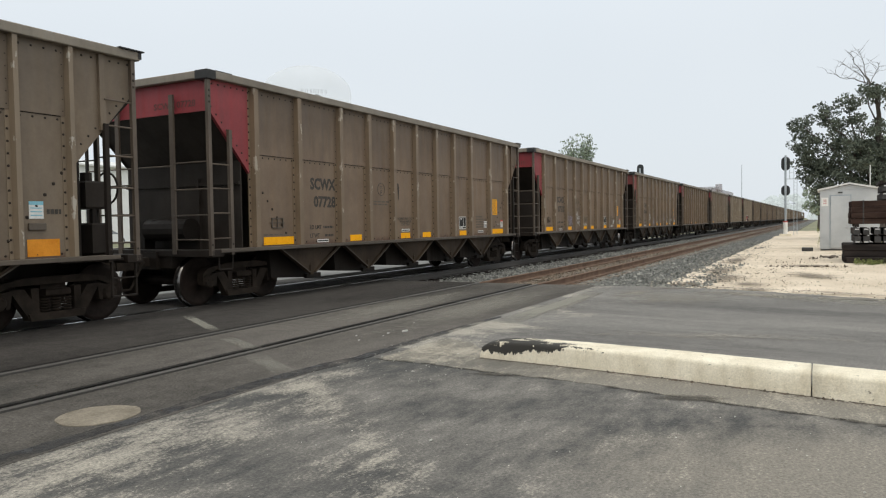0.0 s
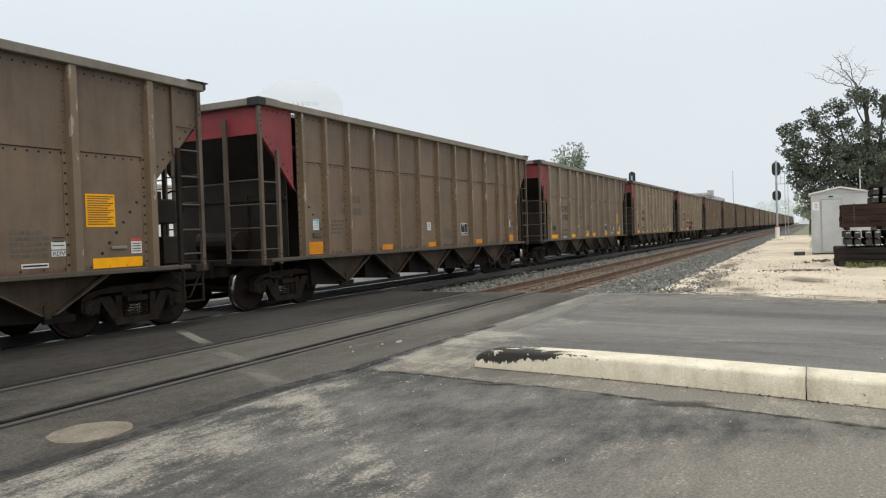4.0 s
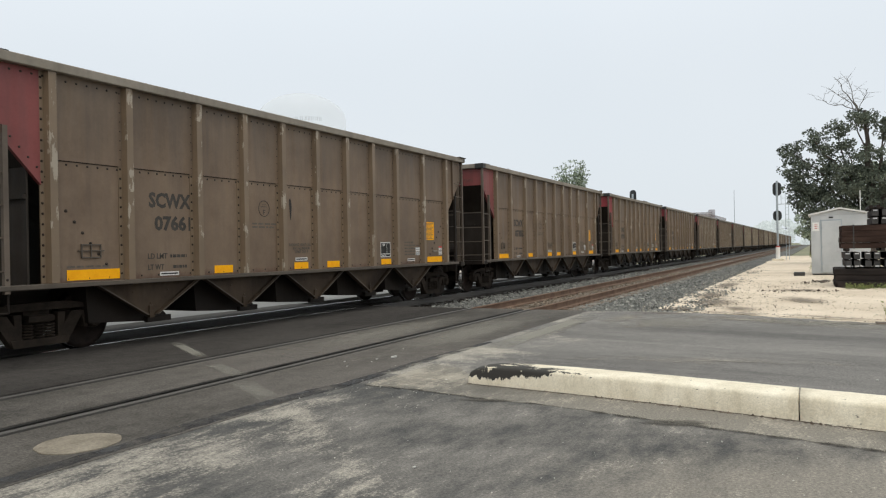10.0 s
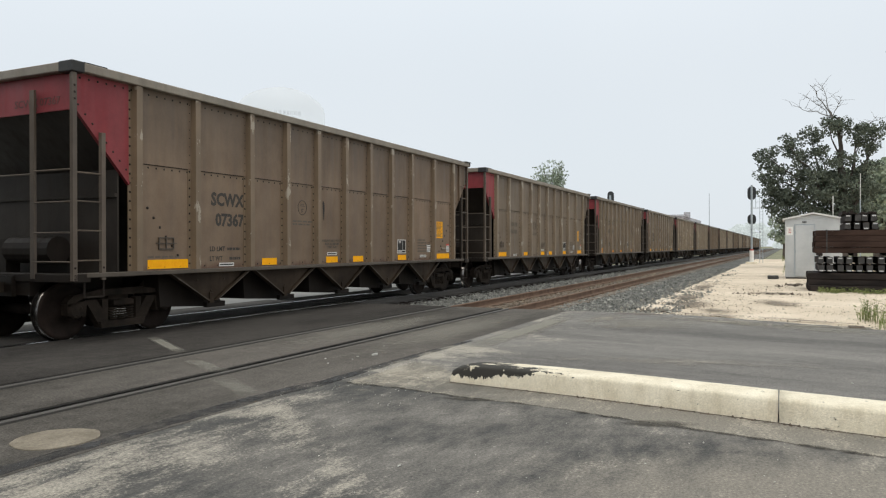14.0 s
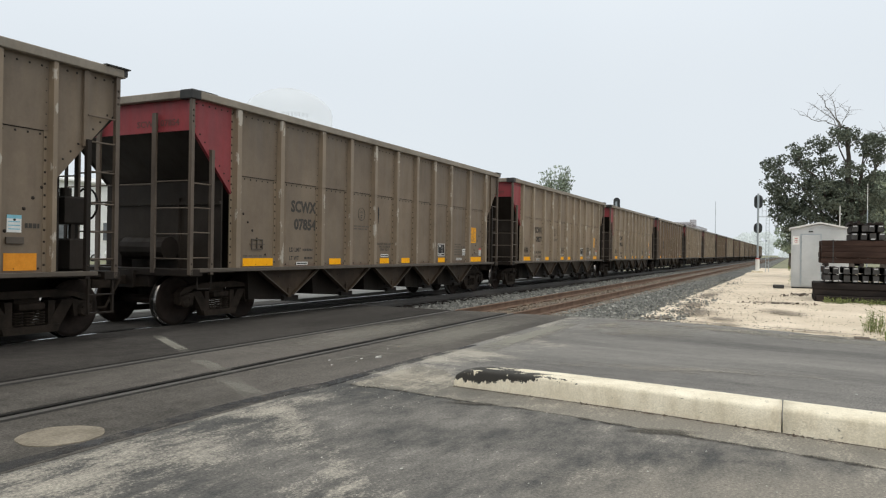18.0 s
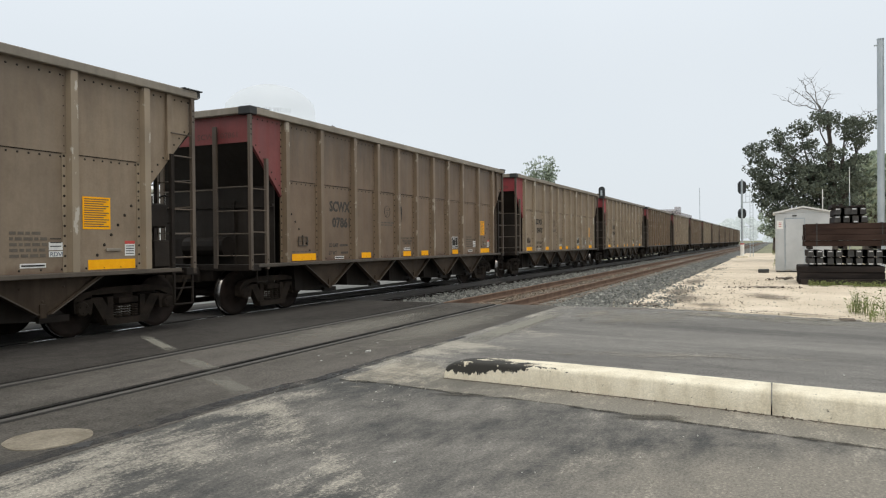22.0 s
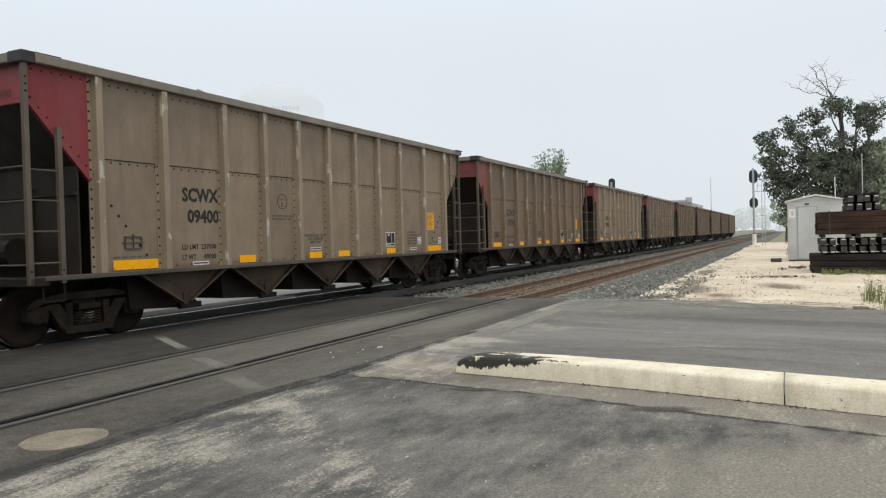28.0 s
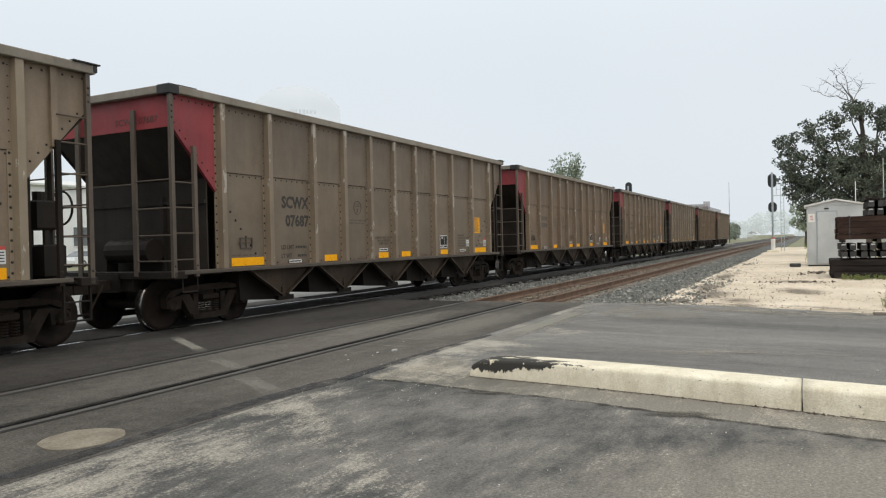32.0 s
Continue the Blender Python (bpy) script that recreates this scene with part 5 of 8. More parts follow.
def scribble(w, h, seed, count=7, stroke=0.016):
    """An unreadable spray tag."""
    r = random.Random(seed)
    b = Mesh()
    for i in range(count):
        cx = w * (i + 0.5) / count
        a0 = r.uniform(0, 6.28)
        turn = r.choice((-1, 1)) * r.uniform(2.5, 5.0)
        rx, rz = w / count * r.uniform(0.35, 0.75), h * r.uniform(0.25, 0.5)
        cz = h * r.uniform(0.35, 0.65)
        pts = [(cx + rx * math.cos(a0 + turn * j / 7), cz + rz * math.sin(a0 + turn * j / 7)) for j in range(8)]
        if i % 2:
            pts = [(cx - rx * 0.4, h * 0.05), (cx, h * r.uniform(0.75, 1.0)), (cx + rx * 0.5, h * 0.15)]
        ribbon(b, pts, stroke, 0)
    return b


# pen strokes of hand-sprayed capitals, in a unit square
STROKES = {"H": "03-00 33-30 01-32", "O": "13-02-01-10-21-32-23-13", "W": "03-10-22-20-33", "E": "33-03-02-22-02-00-30", "R": "00-03-33-32-02-30",
           "N": "00-03-30-33", "M": "00-13-20-33-30", "A": "00-23-30 11-31", "U": "03-01-10-20-31-33", "B": "00-03-23-32-12-31-20-00", "Z": "03-33-00-30"}


def rounded(pts, rounds=2):
    """A pen line with its corners cut."""
    for _ in range(rounds):
        out = [pts[0]]
        for (x0, z0), (x1, z1) in zip(pts, pts[1:]):
            out += [(x0 * 0.78 + x1 * 0.22, z0 * 0.78 + z1 * 0.22), (x0 * 0.22 + x1 * 0.78, z0 * 0.22 + z1 * 0.78)]
        pts = out + [pts[-1]]
    return pts


def hand_tag(word, w, h, seed, stroke=0.016, crown="star"):
    """Crowded sprayed capitals that lean and overlap, with a mark above and a flick below."""
    r = random.Random(seed)
    b = Mesh()
    step = w / len(word)
    coats = []

    def pen(pts, k=1.0):
        coats.append(len(coats) + 1)
        for i, pair in enumerate(zip(pts, pts[1:])):
            ribbon(b, pair, stroke * k, -0.0006 * len(coats) - 0.00003 * i)

    for i, c in enumerate(word):
        sx, sz = step * r.uniform(0.30, 0.42), h * r.uniform(0.23, 0.33)
        lift, lean = h * r.uniform(-0.06, 0.18), r.uniform(-0.05, 0.30)
        for run in STROKES[c].split():
            pts = [(i * step + int(p[0]) * sx + int(p[1]) * lean * sz + r.uniform(-0.25, 0.25) * sx, lift + int(p[1]) * sz + r.uniform(-0.2, 0.2) * sz) for p in run.split("-")]
            pen(rounded(pts))
    pen(rounded([(w * 0.40, -0.02 * h), (w * 0.52, 0.02 * h), (w * 0.46, -0.18 * h), (w * 0.62, -0.10 * h), (w * 0.98, -0.46 * h)]))
    pen(rounded([(w * 0.80, 0.1 * h), (w * 1.02, -0.04 * h), (w * 0.80, -0.08 * h)]))
    if crown == "star":
        for a in (0.3, 1.4, 2.6):
            dx, dz = 0.11 * h * math.cos(a) * 1.6, 0.14 * h * math.sin(a) * 1.6
            pen([(w * 0.42 - dx, 1.22 * h - dz), (w * 0.42 + dx, 1.22 * h + dz)], 0.9)
    else:
        pen([(w * 0.12 + w * 0.16 * math.cos(a), 1.14 * h + 0.12 * h * math.sin(a) + 0.05 * h * math.cos(a)) for a in (0.48 * q for q in range(14))])
        pen(rounded([(w * 0.03, -0.30 * h), (w * 0.10, 0.6 * h), (w * -0.02, 0.30 * h), (w * 0.14, 0.42 * h), (w * 0.10, 0.0), (w * 0.2, 0.7 * h)]))
        pen(rounded([(w * 0.45, 0.36 * h), (w * 0.62, 0.42 * h), (w * 0.50, 0.12 * h), (w * 0.80, 0.22 * h), (w * 0.55, -0.12 * h)]))
    return b


def clipped(poly, lo, hi):
    """The part of an (x, z) polygon between two uprights."""
    for edge, sign in ((lo, 1), (hi, -1)):
        out = []
        for (x0, z0), (x1, z1) in zip(poly, poly[1:] + poly[:1]):
            a, b = (x0 - edge) * sign, (x1 - edge) * sign
            if a >= 0:
                out.append((x0, z0))
            if a * b < 0:
                s = a / (a - b)
                out.append((x0 + (x1 - x0) * s, z0 + (z1 - z0) * s))
        poly = out
    return poly


def red_letters():
    """Fat red spray shapes, white-edged, with dark fills, sprayed over sheets and ribs alike."""
    b = Mesh()

    def spray(poly, layer, mi):
        off = 0.0008 + 0.0005 * layer
        b.add([(x, -SIDE - off, z) for x, z in poly], [tuple(range(len(poly)))], mi)
        for rib in RIBS_A[2:6]:
            for lo, hi, y in ((rib - 0.145, rib + 0.12, -SIDE - 0.012), (rib - 0.055, rib + 0.065, -OUT)):
                cut = clipped(poly, lo, hi)
                if len(cut) > 2:
                    b.add([(x, y - off, z) for x, z in cut], [tuple(range(len(cut)))], mi)
            side = clipped(poly, rib - 0.075, rib - 0.055)
            if len(side) > 2:
                b.add([(x - 0.002, -SIDE - 0.012 - off - (x - rib + 0.075) / 0.02 * (OUT - SIDE - 0.012), z) for x, z in side], [tuple(range(len(side)))], mi)

    def stroke(pts, w, layer, mi):
        for (x0, z0), (x1, z1) in zip(pts, pts[1:]):
            dx, dz = x1 - x0, z1 - z0
            k = w / 2 / max(1e-6, math.hypot(dx, dz))
            nx, nz = -dz * k, dx * k
            spray([(x0 + nx, z0 + nz), (x1 + nx, z1 + nz), (x1 - nx, z1 - nz), (x0 - nx, z0 - nz)], layer, mi)

    def crest(x):
        """Lobed top edge."""
        return 1.80 + 0.09 * abs(math.sin((x - 4.3) * 2.4)) - 0.02 * (x - 4.3)

    xs = [4.33 + 3.36 * i / 42 for i in range(43)]
    for x0, x1 in zip(xs, xs[1:]):
        spray([(x0, 1.085), (x1, 1.085), (x1, crest(x1)), (x0, crest(x0))], 0, 1 if x0 < 6.55 - 0.0 else 2)
    stroke([(x, crest(x)) for x in xs], 0.028, 3, 0)
    stroke([(7.69, crest(7.69)), (7.72, 1.6), (7.62, 1.45), (7.68, 1.25), (7.78, 1.12)], 0.026, 3, 0)
    for pts in ([(4.58, 1.36), (4.60, 1.44), (4.74, 1.48)], [(5.02, 1.84), (5.05, 1.66)], [(5.62, 1.64), (5.82, 1.50), (5.89, 1.30), (5.86, 1.12)], [(6.22, 1.80), (6.22, 1.58)],
                [(6.34, 1.10), (6.46, 1.45), (6.68, 1.74)], [(6.98, 1.74), (6.97, 1.54)], [(7.30, 1.74), (7.34, 1.54)], [(6.88, 1.44), (6.92, 1.37), (7.22, 1.36), (7.20, 1.24)],
                [(5.22, 1.34), (5.36, 1.22), (5.35, 1.10)], [(5.20, 1.40), (5.40, 1.58)]):
        stroke(pts, 0.020, 3, 0)
    for poly in ([(4.60, 1.47), (4.84, 1.49), (5.04, 1.40), (5.18, 1.34), (4.82, 1.35), (4.60, 1.34)], [(5.0, 1.80), (5.3, 1.82), (5.5, 1.70), (5.2, 1.70), (5.08, 1.57)],
                 [(6.22, 1.80), (6.66, 1.76), (6.46, 1.64), (6.22, 1.52)], [(4.33, 1.80), (4.54, 1.84), (4.40, 1.70), (4.34, 1.60)], [(4.82, 1.28), (4.96, 1.27), (4.92, 1.14), (4.80, 1.18)],
                 [(6.36, 1.10), (6.48, 1.45), (6.68, 1.70), (6.74, 1.10)], [(7.42, 1.74), (7.62, 1.70), (7.66, 1.50), (7.50, 1.62)]):
        spray(poly, 1, 3)
    return b


def scar_mark():
    """A rubbed black smear, pointed below."""
    pts = [(0.0, 0.42), (0.02, 0.46), (0.055, 0.44), (0.078, 0.36), (0.08, 0.26), (0.066, 0.14), (0.055, 0.03), (0.045, 0.0), (0.034, 0.05), (0.02, 0.18), (0.008, 0.30)]
    return Mesh().prism(pts, -0.001, 0)


def coal_heap(seed):
    b = Mesh()
    v, f = [], []
    nx, ny = 44, 10
    for i in range(nx + 1):
        for j in range(ny + 1):
            x, y = 0.6 + 13.9 * i / nx, -1.46 + 2.92 * j / ny
            e = min(1, min(i, nx - i) / 5) * min(1, min(j, ny - j) / 1)
            h = 3.98 + e * (0.20 + 0.30 * noise.fractal(Vector((x * 0.8 + seed, y * 0.9, seed)), 1.0, 2.0, 3))
            v.append((x, y, h))
    for i in range(nx):
        for j in range(ny):
            a = i * (ny + 1) + j
            f.append((a, a + ny + 1, a + ny + 2, a + 1))
    b.add(v, f)
    return b


def hopper_car(k, kind, tone, number, faded=False):
    """One car; x runs back from its front end, y from its middle (near side negative), z from the rail."""
    paint, ribm = M[tone], M[tone + "_rib"]
    label = {"grey_taupe": "grey-brown aluminium coal hopper car with black stencils", "taupe": "dusty taupe coal hopper car with riveted ribs",
             "brown_taupe": "grimy dark brown coal hopper car with riveted ribs"}[tone]
    if kind == "B":
        label = "brown coal hopper car with many slim ribs"
    label += ", rolling"
    red = M["end_red_faded"] if faded else M["end_red"]
    car = thing("coal_hopper_car", label, "railcar", group="cars of the coal train")
    ribs = RIBS_A if kind == "A" else RIBS_B
    fs, rs, turn = (0.09, 0.11, 15.41) if kind == "A" else (0.09, 0.11, 15.41)   # how far the ends stand back
    rmake = rib_mesh if kind == "A" else rib_mesh_b
    for x in ribs:
        part("rib", shared(("rib", kind, tone), rmake, [ribm, M["rivet"]]), None, car, at=(x, 0, 0))
    for i, (a, b) in enumerate(zip(ribs, ribs[1:])):
        w = b - a
        first, last = i == 0, i == len(ribs) - 2
        part("side_panel", shared(("side_panel", round(w, 2), first, last, tone, kind), lambda: panel_mesh(w, first, last, 2.84 if kind == "A" else 3.08), [paint, M["rivet"]]), None, car, at=(a, 0, 0))
    # the side away from the street, plainer
    def back_side():
        return Mesh().box(ribs[0], ribs[-1], SIDE - 0.02, SIDE, SILL, CHORD)
    for x in ribs:
        part("rib", shared(("rib", "far", tone), lambda: Mesh().box(-0.05, 0.05, SIDE, OUT, SILL + 0.003, CHORD - 0.003), ribm), None, car, at=(x, 0, 0))
    part("far_side_panel", shared(("far_side_panel", kind, tone), back_side, paint), None, car)
    # top chord, capped dark at the front corners
    def chord_side():
        return Mesh().worn_box(0.36 + fs, 14.93 + rs, -OUT - 0.03, -OUT + 0.20, CHORD, 4.215, 0.012)
    part("top_chord", shared(("top_chord", "near", kind), chord_side, M["chord"]), None, car)
    part("top_chord", shared(("top_chord", "far", kind), lambda: Mesh().worn_box(0.36 + fs, 14.93 + rs, OUT - 0.20, OUT + 0.03, CHORD, 4.215, 0.012), M["chord"]), None, car)
    part("end_chord", shared(("end_chord", 0), lambda: Mesh().worn_box(0.16, 0.36, -1.38, 1.38, CHORD, 4.215, 0.012), M["chord"]), None, car, at=(fs, 0, 0))
    part("end_chord", shared(("end_chord", 1), lambda: Mesh().worn_box(14.74, 14.93, -1.44, 1.44, CHORD, 4.21, 0.012), M["chord"]), None, car, at=(rs, 0, 0))
    for s in (-1, 1):
        part("corner_cap", shared(("corner_cap", s), lambda: Mesh().worn_box(0.15, 0.362, *sorted((s * 1.38, s * (OUT + 0.035))), CHORD - 0.02, 4.222, 0.012).box(0.36, 0.78, *sorted((s * 1.58, s * 1.66)), 4.2, 4.228), M["cap_black"]), None, car, at=(fs, 0, 0))
    part("rear_cap", shared(("rear_cap", 0), lambda: Mesh().worn_box(14.90, 14.96, -OUT - 0.036, -1.36, 4.10, 4.225, 0.01).box(14.55, 15.0, -1.70, -1.50, 4.212, 4.232), M["cap_black"]), None, car, at=(rs, 0, 0))
    # ends
    def end_band(x):
        b = Mesh()
        b.box(x, x + 0.02, -SIDE, SIDE, 3.56, CHORD)
        b.box(x - 0.02, x + 0.02, -SIDE, SIDE, 3.52, 3.57)
        return b
    part("end_band", shared(("end_band", faded), lambda: end_band(0.28), red), None, car, "dull red band across the car's end", at=(fs, 0, 0))
    if number:
        letters("band_mark", "SCWX " + number, 0.16, M["spray_maroon"], car, (0.276 + fs, -0.20, 3.63), 1.05, (90, 0, -90))
    part("end_band", shared(("end_band", "rear", tone), lambda: end_band(14.80), paint), None, car, at=(rs, 0, 0))
    part("gusset", shared(("gusset", "front", faded), lambda: gusset(0.385), [red, M["rivet"]]), None, car, "dull red triangular end sheet")
    def rear_gusset():
        b = gusset(0.43, 1.47, False)
        b.v = [(turn - x, y, z) for x, y, z in b.v]
        return b
    part("gusset", shared(("gusset", "rear", tone, kind), rear_gusset, [paint, M["rivet"]]), None, car)
    part("gusset_upright", shared(("gusset_upright", tone), lambda: Mesh().box(14.36, 14.46, -SIDE - 0.07, -SIDE - 0.02, 2.94, CHORD - 0.003), paint), None, car)
    def slope(flip):
        b = Mesh().prism([(0.38, 3.52), (0.42, 3.54), (2.95, 1.02), (2.90, 0.98)], -SIDE + 0.015, SIDE - 0.015)
        b.box(1.9, 1.98, -SIDE + 0.02, SIDE - 0.02, 1.0, 1.98)
        b.prism([(0.36, 3.50), (1.40, 2.44), (1.40, 2.52), (0.36, 3.58)], SIDE - 0.012, SIDE + 0.01)
        if flip:
            b.v = [(turn - x, y, z) for x, y, z in b.v]
        return b
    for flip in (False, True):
        part("slope_sheet", shared(("slope_sheet", flip, kind), lambda: slope(flip), M["end_dark"]), None, car, "slope sheet darkened for the shade in the recess")
    part("bulkhead", shared(("bulkhead", 0), lambda: Mesh().box(1.17, 1.20, -SIDE + 0.02, SIDE, 1.0, 2.70).box(1.12, 1.18, -SIDE + 0.02, SIDE, 2.26, 2.32).box(1.11, 1.18, -0.5, -0.42, 1.0, 2.4), M["end_dark"]), None, car, "end bulkhead darkened for the shade in the recess")
    # posts and ladder at each end of both sides
    for ex, sx in ((0.31, 1), (14.93, -1)):
        for sy in (-1, 1):
            for dx, z1, nm in ((0.0, CHORD, "corner_post"), (0.50, 3.22 if sx > 0 else 3.04, "ladder_post"))[:2 if sy < 0 else 1]:
                key = (nm, sy, sx)
                def mk():
                    b = ladder_post(z1)
                    if sy > 0:
                        b.v = [(x, -y, z) for x, y, z in b.v]
                    return b
                part(nm, shared(key, mk, [M["post"] if sy < 0 and (sx > 0 or dx == 0) else M["under"], M["rivet"]]), None, car, at=(ex + sx * dx, 0, 0))
            if sy > 0:
                continue
            zs = (1.26, 1.71, 2.15, 2.58) if sx > 0 else (1.25, 1.66, 2.09, 2.57, 3.02, 3.41)
            for z in zs:
                part("rung", shared(("rung", sy), lambda: Mesh().rod((0, sy * (OUT - 0.03), 0), (0.50, sy * (OUT - 0.03), 0), 0.013, 6), M["post"] if sy < 0 else M["under"]), None, car,
                     at=(ex if sx > 0 else ex - 0.50, 0, z))
            if sx > 0:
                part("stirrup", shared(("stirrup", sy), lambda: Mesh().rod((0.0, sy * 1.58, 0.70), (0.0, sy * 1.58, 1.0), 0.016, 6).rod((0.0, sy * 1.58, 0.70), (0.34, sy * 1.58, 0.70), 0.016, 6).rod((0.34, sy * 1.58, 0.70), (0.34, sy * 1.58, 1.0), 0.016, 6), M["under"]), None, car, at=(ex + 0.20, 0, 0))
                continue
            part("step", shared(("step", sy), lambda: Mesh().box(-0.015, 0.015, sy * 1.6 - 0.02, sy * 1.6 + 0.02, 0.42, 1.0).box(0.415, 0.445, sy * 1.6 - 0.02, sy * 1.6 + 0.02, 0.42, 1.0)
                                 .box(-0.015, 0.445, sy * 1.6 - 0.03, sy * 1.6 + 0.03, 0.42, 0.445).box(-0.015, 0.445, sy * 1.6 - 0.03, sy * 1.6 + 0.03, 0.70, 0.72), M["under"]), None, car, at=(ex - 0.46, 0, 0))
        for y in (-0.72, 0.72):
            part("end_post", shared(("end_post", 0), lambda: Mesh().box(-0.02, 0.02, -0.05, 0.05, 0.98, 3.86), M["post"]), None, car, at=(ex - sx * 0.01, y, 0))
        for z in (1.24, 1.68, 2.14, 2.62):
            part("end_rung", shared(("end_rung", 0), lambda: Mesh().rod((0, -1.6, 0), (0, -0.72, 0), 0.013, 6), M["post"]), None, car, at=(ex - sx * 0.02, 0, z))
        part("grab_rail", shared(("grab_rail", 0), lambda: Mesh().rod((0, -0.72, 0), (0, 1.6, 0), 0.013, 6), M["post"]), None, car, at=(ex - sx * 0.02, 0, 2.58))
    def end_sill(x0, x1):
        return Mesh().worn_box(x0, x1, -OUT, OUT, 0.93, 1.06, 0.012).box(x0 + 0.03, x1 - 0.03, -0.6, 0.6, 0.72, 0.93)
    part("end_sill", shared(("end_sill", 0), lambda: end_sill(0.20, 0.48), M["under"]), None, car, at=(fs, 0, 0))
    part("end_sill", shared(("end_sill", 1), lambda: end_sill(14.62, 14.90), M["under"]), None, car, at=(rs, 0, 0))
    part("platform", shared(("platform", 0), lambda: Mesh().box(0.48, 1.45, -OUT + 0.05, OUT - 0.05, 0.98, 1.02), M["under"]), None, car)
    part("platform", shared(("platform", 1), lambda: Mesh().box(13.65, 14.70, -OUT + 0.05, OUT - 0.05, 0.98, 1.02), M["under"]), None, car)
    for s, nm in ((-1, "near"), (1, "far")):
        part("side_sill", shared(("side_sill", nm), lambda: Mesh().worn_box(0.5, 14.6, *sorted((s * (OUT + 0.01), s * 1.40)), 1.0, 1.068, 0.008), M["sill"]), None, car)
    part("centre_sill", shared(("centre_sill", 0), lambda: Mesh().box(0.25, 14.85, -0.28, 0.28, 0.70, 1.02), M["under"]), None, car)
    # outlets
    for c in (3.32, 5.52, 7.75, 9.95, 12.08):
        bay = part("hopper_bay", shared(("hopper_bay", 0), hopper_bay, [M["bay_plate"], M["sill"]]), None, car, at=(c, 0, 0))
        part("gate", shared(("gate", 0), gate_box, M["under"]), None, bay, "sooty outlet gate, blackened further for the shade beneath")
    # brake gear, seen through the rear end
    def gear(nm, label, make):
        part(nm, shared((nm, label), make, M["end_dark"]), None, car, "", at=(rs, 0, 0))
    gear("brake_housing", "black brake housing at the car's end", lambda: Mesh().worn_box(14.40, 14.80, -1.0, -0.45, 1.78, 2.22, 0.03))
    gear("brake_housing", "dark valve box over the platform", lambda: Mesh().worn_box(14.46, 14.82, -1.05, -0.4, 1.06, 1.56, 0.03))
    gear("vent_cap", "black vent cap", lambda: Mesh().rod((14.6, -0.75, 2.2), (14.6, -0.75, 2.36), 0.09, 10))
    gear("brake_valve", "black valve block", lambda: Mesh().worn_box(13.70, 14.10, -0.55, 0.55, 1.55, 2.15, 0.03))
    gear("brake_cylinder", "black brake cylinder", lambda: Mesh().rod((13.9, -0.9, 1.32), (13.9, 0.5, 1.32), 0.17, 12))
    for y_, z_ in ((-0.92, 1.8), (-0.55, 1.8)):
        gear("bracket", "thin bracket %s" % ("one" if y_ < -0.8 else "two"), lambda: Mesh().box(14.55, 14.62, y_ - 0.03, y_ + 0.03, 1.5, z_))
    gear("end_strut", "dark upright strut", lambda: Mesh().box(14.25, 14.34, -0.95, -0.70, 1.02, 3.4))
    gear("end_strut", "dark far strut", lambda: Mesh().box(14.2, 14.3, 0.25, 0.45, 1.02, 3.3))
    def tank():
        return Mesh().rod((0.86, -0.55, 1.42), (0.86, 0.55, 1.42), 0.22, 14).box(0.75, 1.0, 0.6, 0.9, 1.02, 1.6)
    part("air_tank", shared(("air_tank", 0), tank, M["under"]), None, car)
    part("brake_wheel", shared(("brake_wheel", 0), lambda: Mesh().torus((0, 0, 0), 0.26, 0.018, "x", 20, 6).rod((0, -0.25, 0), (0, 0.25, 0), 0.012, 6).rod((0, 0, -0.25), (0, 0, 0.25), 0.012, 6).rod((-0.25, 0, 0), (0.02, 0, 0), 0.03, 8), M["under"]), None, car, at=(15.03, -0.82, 2.12))
    part("coupler", shared(("coupler", 0), coupler, M["truck_iron"]), None, car, at=(0.05, 0, 0))
    def rear_coupler():
        b = coupler()
        b.v = [(15.2 - x, -y, z) for x, y, z in b.v]
        return b
    part("coupler", shared(("coupler", 1), rear_coupler, M["truck_iron"]), None, car)
    # bogies
    wheels = []
    for cx in (1.64, 13.93):
        tr = part("bogie", shared(("bogie", 0), lambda: Mesh().worn_box(-0.2, 0.2, -0.98, 0.98, 0.46, 0.68, 0.02).rod((0, 0, 0.68), (0, 0, 0.78), 0.2, 12).box(-0.6, 0.6, -0.08, 0.08, 0.30, 0.36), M["truck_iron"]), None, car, "grimy cast bogie", at=(cx, 0, 0))
        part("side_frame", shared(("side_frame", -1), side_frame, M["truck_iron"]), None, tr)
        def mirrored():
            b = side_frame()
            b.v = [(x, -y, z) for x, y, z in b.v]
            return b
        part("side_frame", shared(("side_frame", 1), mirrored, M["truck_iron"]), None, tr)
        for dx in (-0.17, 0.0, 0.17):
            part("spring", shared(("spring", 0), spring, M["truck_iron"]), None, tr, at=(dx, 0, 0))
        for dx in (-0.89, 0.89):
            ws = part("wheel_set", shared(("wheel_set", 0), wheel_set, [M["wheel_iron"], M["wheel_tread"]], True), None, tr, "rusty steel wheels with shiny treads", at=(dx, 0, 0.457))
            wheels.append((ws, dx))
    # load
    part("coal_load", shared(("coal_load", k % 4), lambda: coal_heap(3.0 + 7 * (k % 4)), M["coal"], True), None, car, "black coal heaped just under the rim")
    spill = {1: (0.8, 8.4), 6: (8.6, 10.6), 9: (8.9, 11.4)}.get(k)
